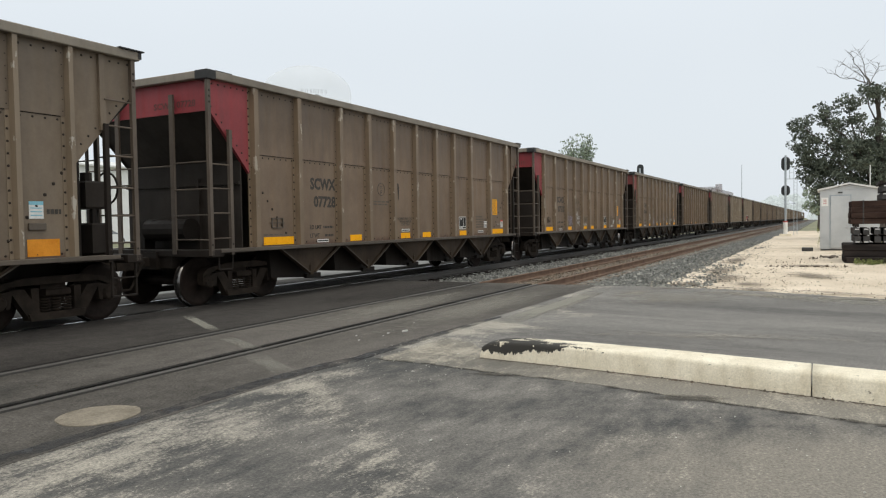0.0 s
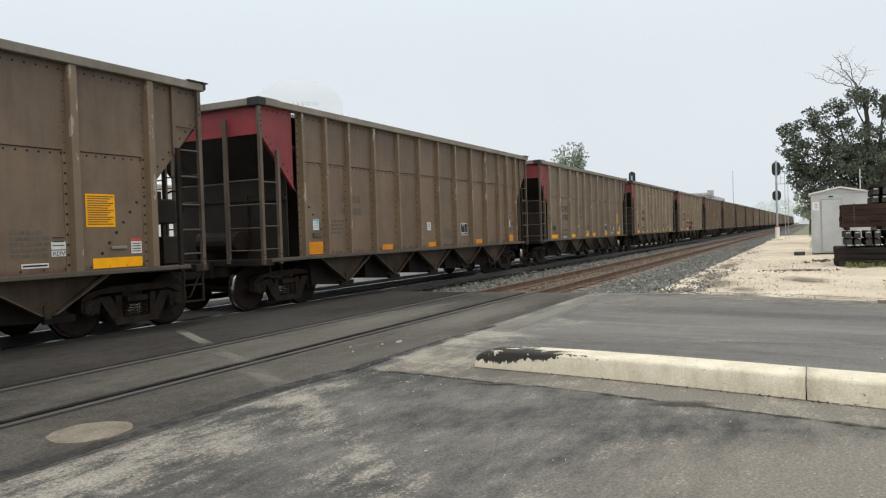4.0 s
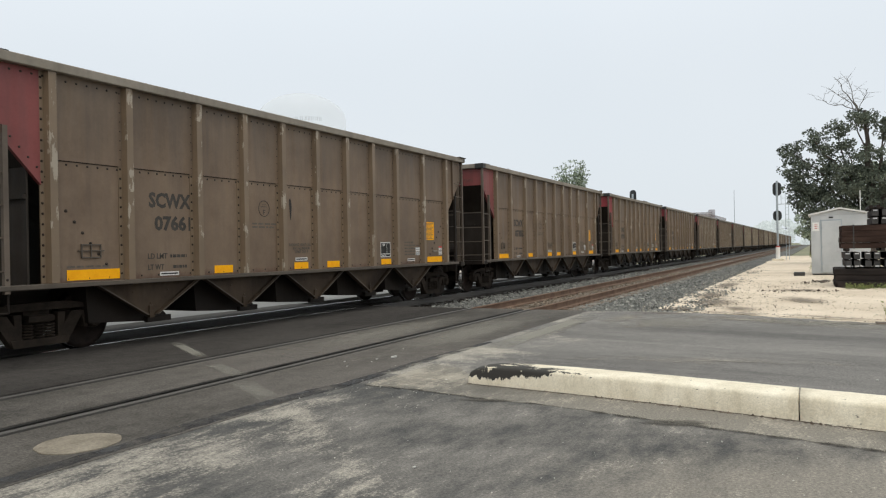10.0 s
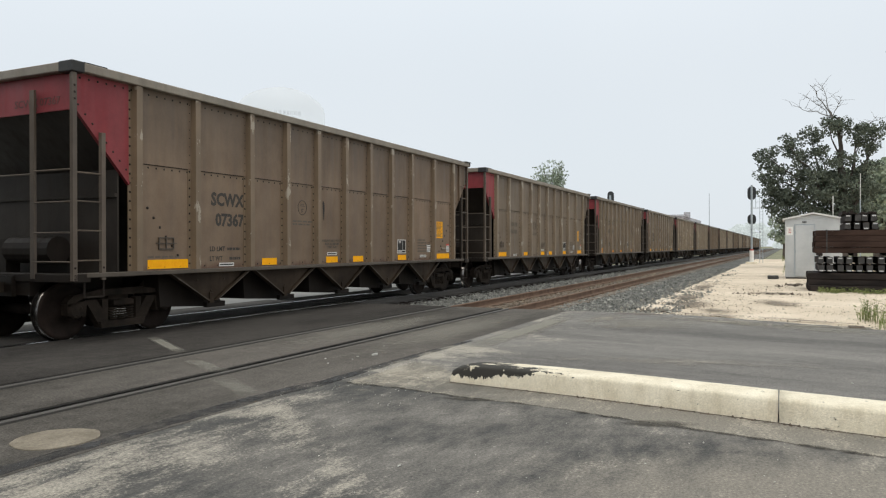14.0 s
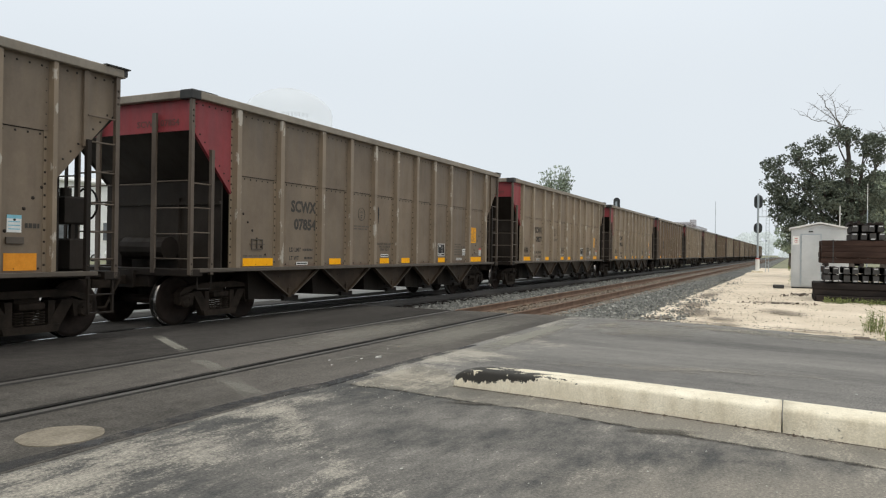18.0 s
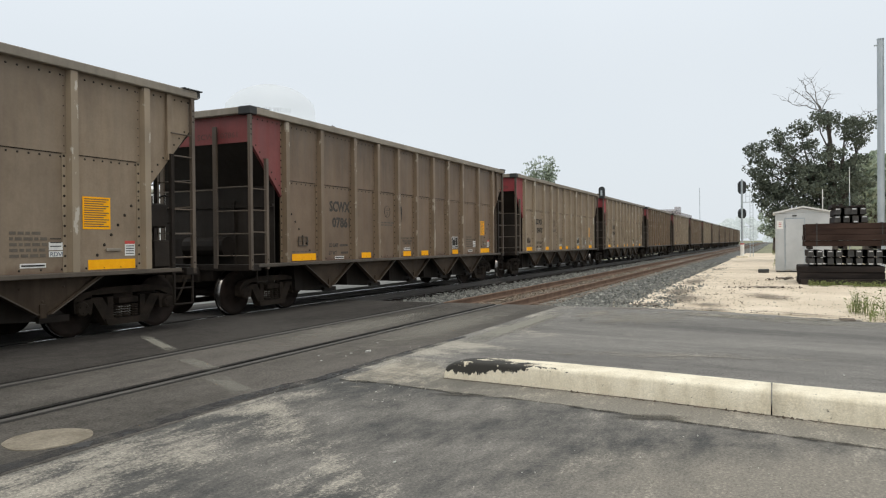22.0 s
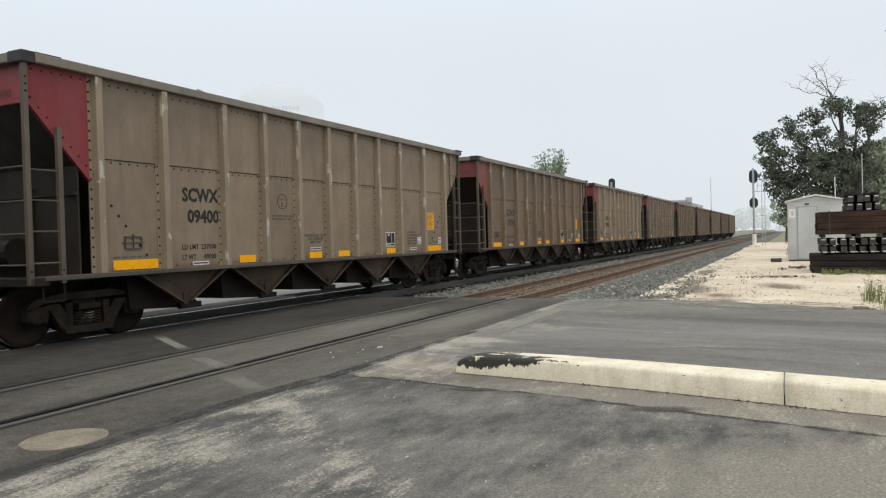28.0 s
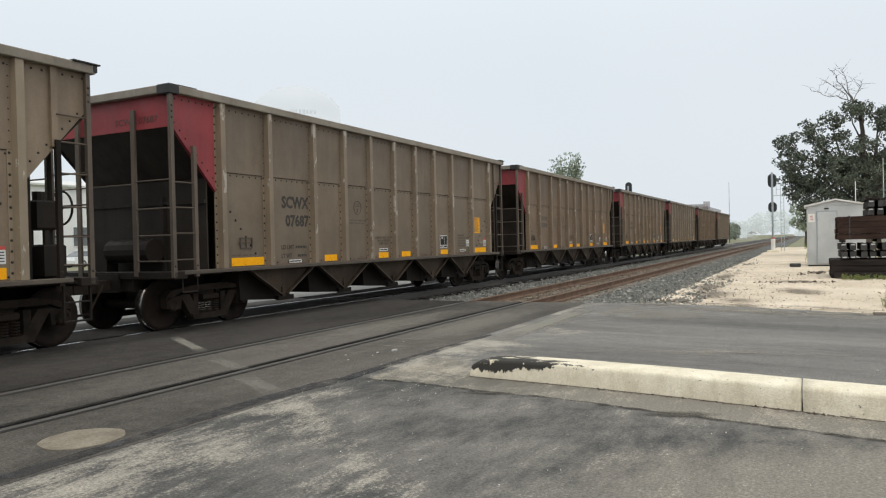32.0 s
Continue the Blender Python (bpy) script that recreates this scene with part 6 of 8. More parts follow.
    if spill:
        rc = random.Random(k)
        lumps = Mesh()
        for _ in range(int(48 * (spill[1] - spill[0]))):
            x_, q_ = rc.uniform(*spill), rc.uniform(0.018, 0.045)
            peak = 0.05 * math.sin(math.pi * (x_ - spill[0]) / (spill[1] - spill[0])) if k == 9 else 0.0
            c_ = Vector((x_, -OUT + rc.uniform(0.08, 0.19), 4.215 + rc.uniform(0.2, 0.8) * q_ + rc.random() * peak))
            v_ = [c_ + Vector(d_) * q_ * rc.uniform(0.7, 1.2) for d_ in ((1, 0, 0), (0, 1, 0), (-1, 0, 0), (0, -1, 0), (0, 0, 0.8), (0, 0, -0.8))]
            lumps.add(v_, [(0, 1, 4), (1, 2, 4), (2, 3, 4), (3, 0, 4), (1, 0, 5), (2, 1, 5), (3, 2, 5), (0, 3, 5)])
        tagged(part("coal_spill", lumps, M["coal"], car, "black coal crumbs spilled along the rim"), kind="stuff")
    # markings
    if kind == "A":
        for x, w in ((1.75, 0.94), (12.79, 0.90)):
            decal(("reflector", w), stripe(w, 0.155), M["reflector"], car, (x, FACE, 1.095), "yellow reflector strip")
        for x in (4.67, 6.94, 8.09, 10.36):
            decal(("reflector", 0.47), stripe(0.47, 0.14), M["reflector"], car, (x, FACE, 1.095), "yellow reflector strip")
        decal(("data_box", 0), framed_box, [M["decal_white"], M["decal_black"]], car, (10.335, FACE, 1.28), "black and white test-date box")
        decal(("notice", 0), yellow_notice, M["reflector"], car, (12.70, FACE, 1.72), "yellow warning notice")
        decal(("fine_print", 20), notice_lines, M["sill"], car, (12.70, FACE, 1.72))
        decal(("small_notice", 0), stripe(0.20, 0.19), M["decal_white"], car, (13.485, FACE, 1.30), "small white notice")
        decal(("notice_band", 0), stripe(0.20, 0.05), M["decal_red"], car, (13.485, FACE, 1.49), "red band over a small notice")
        decal(("fine_print", 21), lambda: small_lines(0.20, 0.03, 0.04, 4), M["decal_black"], car, (13.485, FACE, 1.30))
        decal(("card", 1), stripe(0.25, 0.115), M["decal_white"], car, (12.13, FACE, 1.405), "white inspection card")
        decal(("card", 2), stripe(0.25, 0.085), M["decal_white"], car, (12.13, FACE, 1.305), "white inspection card")
        decal(("fine_print", 22), lambda: small_lines(0.25, 0.04, 0.05, 1), M["decal_black"], car, (12.13, FACE, 1.405))
        letters("card_mark", "RDVI", 0.085, M["spray_slate"], car, (12.15, FACE - 0.003, 1.317), 0.21)
        part("card_clip", shared(("card_clip", 0), lambda: Mesh().worn_box(0, 0.28, -0.03, 0, 0, 0.05, 0.008), M["chord"]), None, car, at=(13.11, -SIDE, 1.375))
        for x, z in ((3.44, 1.10), (6.98, 1.268), (11.68, 1.155)):
            decal(("white_bar", 0), white_bar, [M["decal_white"], M["decal_black"]], car, (x, FACE, z))
        decal(("pocket", 0), card_pocket, M["sill"], car, (1.98, FACE, 1.42))
        decal(("emblem", tone), emblem, M["stencil"] if tone == "grey_taupe" else M["worn_stencil"], car, (6.03, FACE, 2.32))
        decal(("fine_print", 0), lambda: tag_lines(0.72, 0.13, 2, 5), M["faint_stencil"], car, (5.68, FACE, 1.92))
        for s, x, z, w in (("RADIANT HEAT ONLY", 6.78, 1.575, 0.79), ("MAX ALUMINUM", 6.90, 1.50, 0.56), ("TEMP 350 F", 6.95, 1.425, 0.46)):
            letters("heat_mark", s, 0.085, M["faint_stencil"], car, (x, FACE, z), w)
        decal(("fine_print", 6), lambda: tag_lines(0.58, 0.40, 5, 9), M["faint_stencil"], car, (11.53, FACE, 1.29))
        decal(("fine_print", 3), lambda: tag_lines(0.70, 0.05, 1, 10), M["faint_stencil"], car, (1.75, FACE, 1.27))
        if k % 3 != 2:
            decal(("scar", 0), scar_mark, M["decal_black"], car, (6.80, FACE, 2.05 + 0.05 * (k % 2)))
        top, low = (3.06, 2.275), (3.19, 1.885)
        wt, wn_ = 0.90, 0.80
        light_rows = (3.12, 1.40)
    else:
        for x, w, h in ((1.84, 0.50, 0.27), (4.81, 0.5, 0.13), (7.26, 0.5, 0.13), (10.48, 0.48, 0.14), (13.20, 0.48, 0.24)):
            decal(("orange_mark", w, h), stripe(w, h), M["orange_mark"], car, (x, FACE, 1.095), "orange reflector patch")
        decal(("data_box", 0), framed_box, [M["decal_white"], M["decal_black"]], car, (9.37, FACE, 1.38), "black and white test-date box")
        decal(("card", 0), stripe(0.22, 0.22), M["decal_white"], car, (7.20, FACE, 1.56), "white inspection card")
        decal(("fine_print", 22), lambda: small_lines(0.22, 0.05, 0.055, 3), M["decal_black"], car, (7.20, FACE, 1.56))
        for x in (2.0, 13.24):
            decal(("blue_card", 0), lambda: plate(plate(Mesh(), 0, 0.21, 0, 0.24, mi=0), 0, 0.21, 0.19, 0.24, -0.002, mi=1), [M["decal_white"], M["decal_blue"]], car, (x, FACE, 1.62), "blue and white inspection card")
        decal(("fine_print", 23), lambda: tag_lines(0.50, 0.34, 4, 5), M["faint_stencil"], car, (2.66, FACE, 1.51))
        decal(("fine_print", 2), lambda: tag_lines(0.50, 0.30, 4, 9), M["faint_stencil"], car, (8.25, FACE, 1.3))
        for x in (2.0, 13.24):
            decal(("fine_print", 24), lambda: small_lines(0.21, 0.04, 0.05, 3), M["decal_blue"], car, (x, FACE - 0.001, 1.62))
            decal(("pocket", 1), lambda: Mesh().worn_box(0, 0.25, -0.03, 0, 0, 0.10, 0.008), M["sill"], car, (x - 0.02, FACE, 1.46))
        decal(("fine_print", 4), lambda: tag_lines(0.26, 0.12, 1, 12), M["worn_stencil"], car, (13.50, FACE, 1.66))
    if number:
        y = -SIDE - 0.0025
        if kind == "A":
            ink = M["stencil"] if tone == "grey_taupe" else M["worn_stencil"]
            letters("reporting_mark", "SCWX", 0.33, ink, car, (3.235, y, 2.24), 0.90, bold=0.04)
            letters("car_number", number, 0.315, ink, car, (3.345, y, 1.865), 0.79, bold=0.04)
            letters("load_mark", "LD LMT", 0.125, ink, car, (3.20, y, 1.385), 0.40)
            letters("load_mark", "LT WT", 0.125, ink, car, (3.20, y, 1.205), 0.33)
            if tone == "grey_taupe":
                letters("load_mark", "237000", 0.125, ink, car, (3.66, y, 1.385), 0.38)
                letters("load_mark", "49000", 0.125, ink, car, (3.72, y, 1.205), 0.31)
            else:
                decal(("load_digits", 0), lambda: tag_lines(0.36, 0.09, 1, 14, 0.95), M["worn_stencil"], car, (3.66, y, 1.38))
                decal(("load_digits", 1), lambda: tag_lines(0.30, 0.09, 1, 15, 0.95), M["worn_stencil"], car, (3.72, y, 1.20))
        else:
            for s, x, z, w in (("SC", 3.91, 2.73, 0.36), ("WX", 4.66, 2.74, 0.56), (number[:2], 3.88, 2.26, 0.38), (number[2:], 4.66, 2.24, 0.60)):
                letters("reporting_mark", s, 0.34, M["worn_stencil"], car, (x, y, z), w)
            letters("load_mark", "237100", 0.125, M["worn_stencil"], car, (4.66, y, 1.61), 0.36)
            letters("load_mark", "48900", 0.125, M["worn_stencil"], car, (4.70, y, 1.47), 0.30)
            letters("load_mark", "LD LMT", 0.125, M["worn_stencil"], car, (3.95, y, 1.61), 0.34)
            letters("load_mark", "LT WT", 0.125, M["worn_stencil"], car, (3.95, y, 1.47), 0.28)
            def soot():
                b = Mesh()
                ribbon(b, [(0, 1.2), (0.02, 0.8), (0.0, 0.4), (0.02, 0.0)], 0.09, 0)
                return b
            decal(("scar", 1), soot, M["decal_black"], car, (6.93, FACE, 1.20))
    else:
        decal(("number_bars", 0), lambda: tag_lines(0.80, 0.56, 2, 18, 0.95), M["faint_stencil"], car, (3.10, FACE, 1.90))
    if k == 1:
        decal(("spray_tag", 1), lambda: hand_tag("MAUBE", 0.84, 0.38, 4, 0.017, "ring"), M["spray_violet"], car, (4.42, FACE - 0.002, 1.36), "violet spray tag")
        decal(("spray_tag", 2), lambda: hand_tag("HOWER", 0.66, 0.33, 6, 0.018), M["spray_white"], car, (5.64, FACE - 0.002, 1.42), "white spray tag")
    if k == 2:
        slant = decal(("spray_tag", 3), lambda: hand_tag("WNERE", 0.84, 0.26, 8, 0.018), M["spray_white"], car, (4.50, FACE - 0.002, 1.30), "white spray tag")
        slant.rotation_euler = (0, radians(-24), 0)
        decal(("spray_tag", 4), lambda: hand_tag("WUBZ", 0.66, 0.34, 9, 0.016, "ring"), M["spray_violet"], car, (5.70, FACE - 0.002, 1.28), "violet spray tag")
        decal(("spray_tag", 7), lambda: scribble(0.70, 0.34, 19, 9, 0.018), M["spray_violet"], car, (9.08, FACE - 0.002, 1.42), "violet spray tag")
    if k == 6:
        decal(("spray_letters", 0), red_letters, [M["spray_white"], M["spray_red"], M["spray_maroon"], M["decal_black"]], car, (0, 0, 0), "red and maroon spray-painted shapes edged in white")
        decal(("spray_tag", 5), lambda: scribble(0.45, 0.30, 10, 5), M["stencil"], car, (8.0, FACE - 0.002, 1.35))
        decal(("spray_tag", 6), lambda: scribble(0.55, 0.22, 12, 5), M["stencil"], car, (9.1, FACE - 0.002, 1.25))
    if k == 9:
        decal(("spray_tag", 8), lambda: scribble(0.80, 0.32, 15, 8, 0.016), M["rivet"], car, (9.06, FACE - 0.002, 1.36), "thin black spray tag")
    if k == 14:
        def fan():
            b = Mesh()
            for x0, x1, h in ((0.10, 0.16, 0.46), (0.22, 0.30, 0.60), (0.36, 0.55, 0.66), (0.42, 0.70, 0.48), (0.50, 0.88, 0.40), (0.30, 0.44, 0.52), (0.16, 0.05, 0.20)):
                ribbon(b, [(x0, 0.02), (x0 + (x1 - x0) * 0.35, h * 0.5), (x1, h)], 0.022, 0)
            return b
        decal(("spray_tag", 9), fan, M["rivet"], car, (11.38, FACE - 0.002, 1.20), "fan of black spray strokes")
    return car, wheels


# front number, type and tone of each car, from the first seen to the last
TRAIN = [
    (-1, "B", "taupe", ""), (0, "A", "brown_taupe", "07728"), (1, "A", "brown_taupe", "07512"), (2, "A", "brown_taupe", "07662"), (3, "B", "brown_taupe", ""),
    (4, "A", "taupe", "07335"), (5, "A", "grey_taupe", "09335"), (6, "A", "grey_taupe", "09659"), (7, "A", "brown_taupe", "07661"), (8, "A", "brown_taupe", "07305"),
    (9, "A", "brown_taupe", "07720"), (10, "A", "brown_taupe", "07367"), (11, "A", "taupe", ""), (12, "B", "taupe", "06092"), (13, "A", "taupe", "07854"),
    (14, "A", "grey_taupe", "09077"), (15, "A", "grey_taupe", "09265"), (16, "A", "brown_taupe", "07861"), (17, "A", "grey_taupe", "09470"), (18, "A", "grey_taupe", "09244"),
    (19, "B", "brown_taupe", ""), (20, "A", "grey_taupe", "09400"), (21, "A", "brown_taupe", "07743"), (22, "A", "grey_taupe", "09700"), (23, "A", "taupe", "07687"),
    (24, "A", "brown_taupe", ""), (25, "A", "brown_taupe", ""), (26, "A", "taupe", ""), (27, "B", "brown_taupe", ""), (28, "A", "taupe", ""),
]
CARS = []
for k, kind, tone, number in TRAIN:
    car, wheels = hopper_car(k, kind, tone, number, faded=k in (2, 7, 8, 16, 21))
    CARS.append((k, car, wheels))


# ---- beside the tracks: cabinet, ties, signals, poles ----
def instrument_cabinet():
    x0, x1, y0, y1 = 36.8, 39.6, -2.22, 0.09
    c = thing("instrument_cabinet", "silver sheet-metal signal cabinet with a low gable roof", "cabinet", (x0, 0, -0.03))
    w = x1 - x0
    part("body", Mesh().worn_box(0, w, y0, y1, 0.06, 2.70, 0.015), M["silver_sheet"], c)
    part("skid", Mesh().box(0.03, w, y0 + 0.03, y1 - 0.03, 0, 0.06), M["black_paint"], c)
    ym = (y0 + y1) / 2
    gable = [(y0, 2.70), (y1, 2.70), (ym, 2.90)]
    part("gable", Mesh().prism(gable, 0.002, w, "x"), M["silver_sheet"], c)
    roof = [(y0 - 0.10, 2.67), (ym, 2.93), (y1 + 0.10, 2.67), (y1 + 0.10, 2.74), (ym, 3.00), (y0 - 0.10, 2.74)]
    part("roof", Mesh().prism(roof, -0.10, w + 0.1, "x"), M["silver_roof"], c)
    d = part("door", Mesh().worn_box(-0.045, -0.005, -1.09, -0.34, 0.12, 2.42, 0.01), M["silver_sheet"], c)
    part("door_frame", Mesh().box(-0.02, 0, -0.335, -0.29, 0.10, 2.47).box(-0.02, 0, -1.14, -1.095, 0.10, 2.47).box(-0.02, 0, -1.095, -0.335, 2.425, 2.47), M["galvanised"], c)
    part("handle", Mesh().box(-0.075, -0.045, -1.02, -0.98, 1.0, 1.14).rod((-0.07, -1.0, 1.05), (-0.07, -0.9, 1.05), 0.012, 6), M["end_plate"], d)
    for z in (0.5, 1.25, 2.1):
        part("hinge", Mesh().rod((-0.05, -0.345, z - 0.06), (-0.05, -0.345, z + 0.06), 0.014, 6), M["galvanised"], d)
    part("vent", Mesh().box(-0.03, 0, -0.80, -0.62, 2.54, 2.60), M["black_paint"], c)
    s = part("sign", Mesh().box(-0.012, 0, -0.24, 0.03, 1.98, 2.36), M["white_paint"], c, "white warning sign with red bars")
    for i in range(3):
        part("sign_bar", Mesh().box(-0.016, -0.012, -0.17, -0.05, 2.08 + 0.08 * i, 2.105 + 0.08 * i), M["red_paint"], s)
    for y in (y0 + 0.02, ym, y1 - 0.02):
        part("seam", Mesh().box(-0.008, 0.0, y - 0.012, y + 0.012, 0.1, 2.66), M["silver_sheet"], c)
    part("side_box", Mesh().worn_box(-0.9, -0.5, 0.35, 0.8, 0.0, 0.16, 0.02), M["black_paint"], c, "small black junction box on the ground")
    return c


instrument_cabinet()


def antenna(x, y, z, r, label):
    a = thing("antenna_mast", label, "antenna", (x, y, -0.05))
    part("mast", Mesh().rod((0, 0, 0), (0, 0, z * 0.75), r, 8), M["galvanised"], a)
    part("whip", Mesh().rod((0, 0, z * 0.75), (0, 0, z), r * 0.6, 6), M["white_paint"], a)


antenna(40.2, -2.02, 3.95, 0.032, "slim white antenna pole behind the cabinet")
antenna(41.0, -3.24, 5.05, 0.025, "thin grey whip antenna behind the tie stack")


def tie_stack():
    st = thing("tie_stack", "strapped bundles of creosoted black railway ties, piled crosswise", "timber stack", (27.0, 0, -0.04))
    rnd = random.Random(7)
    lay = Mesh().worn_box(-0.118, 0.118, -1.24, 1.24, 0, 0.20, 0.014).data("tie", M["stack_wood"])
    lay2 = Mesh().worn_box(-0.118, 0.118, -1.31, 1.31, 0, 0.183, 0.014).data("tie", M["brown_stack_wood"])
    end = Mesh().worn_box(-1.25, 1.25, -0.088, 0.088, 0, 0.22, 0.014)
    end_me = end.data("tie", [M["stack_wood"], M["tie_end"]])
    for p in end_me.polygons:
        if abs(p.normal.x) > 0.9:
            p.material_index = 1
    plate_me = Mesh().box(-0.008, 0, -0.06, 0.06, 0, 0.04).data("end_plate", M["end_plate"])

    def jig(ob):
        ob.rotation_euler = (0, 0, rnd.uniform(-0.012, 0.012))
        return ob

    for r_ in range(3):
        for c_ in range(9):
            jig(part("tie", lay, None, st, at=(0.13 + 0.25 * c_ + rnd.uniform(-0.02, 0.02), -1.87 + rnd.uniform(-0.03, 0.03), 0.205 * r_)))
    part("tie", lay, None, st, at=(-0.13, -1.95, 0.0))
    z = 0.66
    for r_ in range(2):
        for c_ in range(9):
            t = jig(part("tie", end_me, None, st, at=(1.22 + rnd.uniform(-0.05, 0.05), -1.0 - 0.285 * c_ + 0.035 * (c_ % 2) + rnd.uniform(-0.012, 0.012), z + 0.252 * r_)))
            if rnd.random() < 0.6:
                part("end_plate", plate_me, None, t, at=(-1.252, 0, 0.165 if r_ else 0.01))
    # bearers
    for y in (-1.0, -2.0, -2.95):
        part("bearer", Mesh().worn_box(0.0, 2.4, y - 0.06, y + 0.06, 1.165, 1.262, 0.01), M["stack_wood"], st)
    for r_ in range(4):
        for c_ in range(9):
            jig(part("tie", lay2, None, st, at=(0.10 + 0.25 * c_ + rnd.uniform(-0.02, 0.02), -2.14 + rnd.uniform(-0.04, 0.04), 1.264 + 0.188 * r_)))
    for g, y in ((0, -1.78), (1, -2.31)):
        for r_ in range(2):
            for c_ in range(2):
                t = jig(part("tie", end_me, None, st, at=(1.25 + rnd.uniform(-0.08, 0.08), y - 0.265 * c_ + 0.03 * r_ * (1 if g else -1) + rnd.uniform(-0.012, 0.012), 2.03 + 0.258 * r_)))
                t.rotation_euler.x = rnd.uniform(-0.05, 0.05)
                if rnd.random() < 0.9:
                    part("end_plate", plate_me, None, t, at=(-1.252, 0, 0.165 if rnd.random() < 0.6 else 0.005))
        for i in range(4):
            yy = y + 0.09 - 0.105 * i
            part("loose_slab", Mesh().worn_box(0.05 + rnd.uniform(0, 0.2), 2.3, yy - 0.05, yy + 0.05, 2.524, 2.57 + rnd.uniform(0, 0.09), 0.01), M["stack_wood"], st)
    for y in (-1.18, -3.05):
        part("strap", Mesh().box(-0.036, -0.03, y - 0.018, y + 0.018, 1.26, 2.03).box(-0.036, 2.4, y - 0.018, y + 0.018, 2.02, 2.028), M["tie_end"], st, "steel binding strap")
    return st


tie_stack()


def railway_signal(x, y, top, heads, label, white=True, wide=0.34):
    s = thing("railway_signal", label, "signal", (x, y, -0.18))
    part("foundation", Mesh().worn_box(-0.45, 0.45, -0.45, 0.45, 0, 0.30, 0.03), M["concrete"], s)
    part("mast", Mesh().rod((0, 0, 0.3), (0, 0, top), 0.085, 12), M["galvanised"], s)
    if white:
        part("sleeve", Mesh().rod((0, 0, 0.3), (0, 0, 1.26), 0.17, 12), M["white_paint"], s, "white painted base sleeve")
        part("band", Mesh().rod((0, 0, 1.26), (0, 0, 1.36), 0.172, 12), M["red_paint"], s)
    for z, tall in heads:
        n = 28
        pts = []
        for i in range(n):
            a = 2 * math.pi * i / n
            pts.append((wide * math.cos(a), z + (tall - wide) * (1 if math.sin(a) > 0 else -1) * (abs(math.sin(a)) > 0.02) + wide * math.sin(a)))
        h = part("backboard", Mesh().prism(pts, 0.14, 0.17, "x"), M["signal_black"], s, "black oval signal backboard")
        part("lamp_case", Mesh().worn_box(0.17, 0.42, -0.15, 0.15, z - tall + 0.14, z + tall - 0.14, 0.03), M["signal_black"], h)
        for dz in (-0.42 * tall, 0.42 * tall):
            part("hood", Mesh().lathe([(0.13, 0.42), (0.14, 0.70), (0.12, 0.70), (0.11, 0.42)], 14, "x", (0, 0, z + dz)), M["signal_black"], h)
        part("bracket", Mesh().box(0.0, 0.17, -0.04, 0.04, z - 0.05, z + 0.05), M["galvanised"], h)
    return s


sig = railway_signal(67.0, 2.72, 6.80, ((6.13, 0.58), (3.90, 0.44)), "two-headed railway signal mast with black oval backboards")
b = Mesh()
for yy in (-0.62, -0.86):
    b.rod((0.25, yy, 0.2), (0.25, yy, 6.2 if yy < -0.7 else 5.0), 0.020, 6)
for i in range(16):
    b.rod((0.25, -0.62, 0.5 + 0.29 * i), (0.25, -0.86, 0.5 + 0.29 * i), 0.010, 5)
part("ladder", b, M["galvanised"], sig, "thin steel ladder")
cage = Mesh()
for z_ in (4.86, 5.88):
    cage.rod((0.25, -0.05, z_), (0.25, -0.86, z_), 0.028, 6)
for y_ in (-0.30, -0.62):
    cage.rod((0.25, y_, 4.86), (0.25, y_, 5.88), 0.018, 6)
cage.rod((0.25, -0.30, 5.36), (0.25, -0.62, 5.36), 0.014, 6)
part("cage", cage, M["galvanised"], sig, "small railed work platform")
part("bracket_arm", Mesh().rod((0.1, 0, 2.75), (0.1, -0.62, 2.82), 0.02, 6).box(0.04, 0.2, -0.74, -0.58, 2.76, 2.88), M["galvanised"], sig)
railway_signal(66.7, 14.6, 6.3, ((5.95, 0.72),), "single-headed railway signal behind the train", False, 0.30)
tagged(part("signal_pad", Mesh().worn_box(65.2, 69.4, 0.9, 3.6, -0.4, -0.10, 0.03), M["limestone"]), "small pale gravel pad under the signal", "pad", kind="structure")


def steel_pole(x, y, h, r, label):
    p = thing("steel_pole", label, "pole", (x, y, -0.1))
    part("shaft", Mesh().rod((0, 0, 0), (0, 0, h), r * 1.12, 16, r), M["galvanised"], p)
    part("base_plate", Mesh().worn_box(-r * 2, r * 2, -r * 2, r * 2, -0.02, 0.05, 0.01), M["galvanised"], p)
    part("cap", Mesh().rod((0, 0, h), (0, 0, h + 0.05), r * 1.08, 16), M["galvanised"], p)
    part("bracket", Mesh().box(-0.03, 0.03, r, r + 0.12, h - 0.28, h - 0.22), M["galvanised"], p)
    return p


steel_pole(40.0, -4.47, 10.95, 0.145, "tall plain galvanised steel pole")
steel_pole(40.0, -4.98, 17.0, 0.175, "taller galvanised steel pole with a bracket")


# ---- trees ----
def limb(b, p, q, r0, r1, seed, n=5, wob=0.12):
    """A bent, tapering limb."""
    rnd = random.Random(seed)
    p, q = Vector(p), Vector(q)
    L_ = (q - p).length
    prev, last = p, r0
    for i in range(1, n + 1):
        s = i / n
        c = p.lerp(q, s) + (Vector((rnd.uniform(-1, 1), rnd.uniform(-1, 1), rnd.uniform(-1, 1))) * wob * L_ / n if i < n else Vector((0, 0, 0)))
        r = r0 + (r1 - r0) * s
        b.rod(prev, c, last, 7, r, caps=False)
        prev, last = c, r
    return b


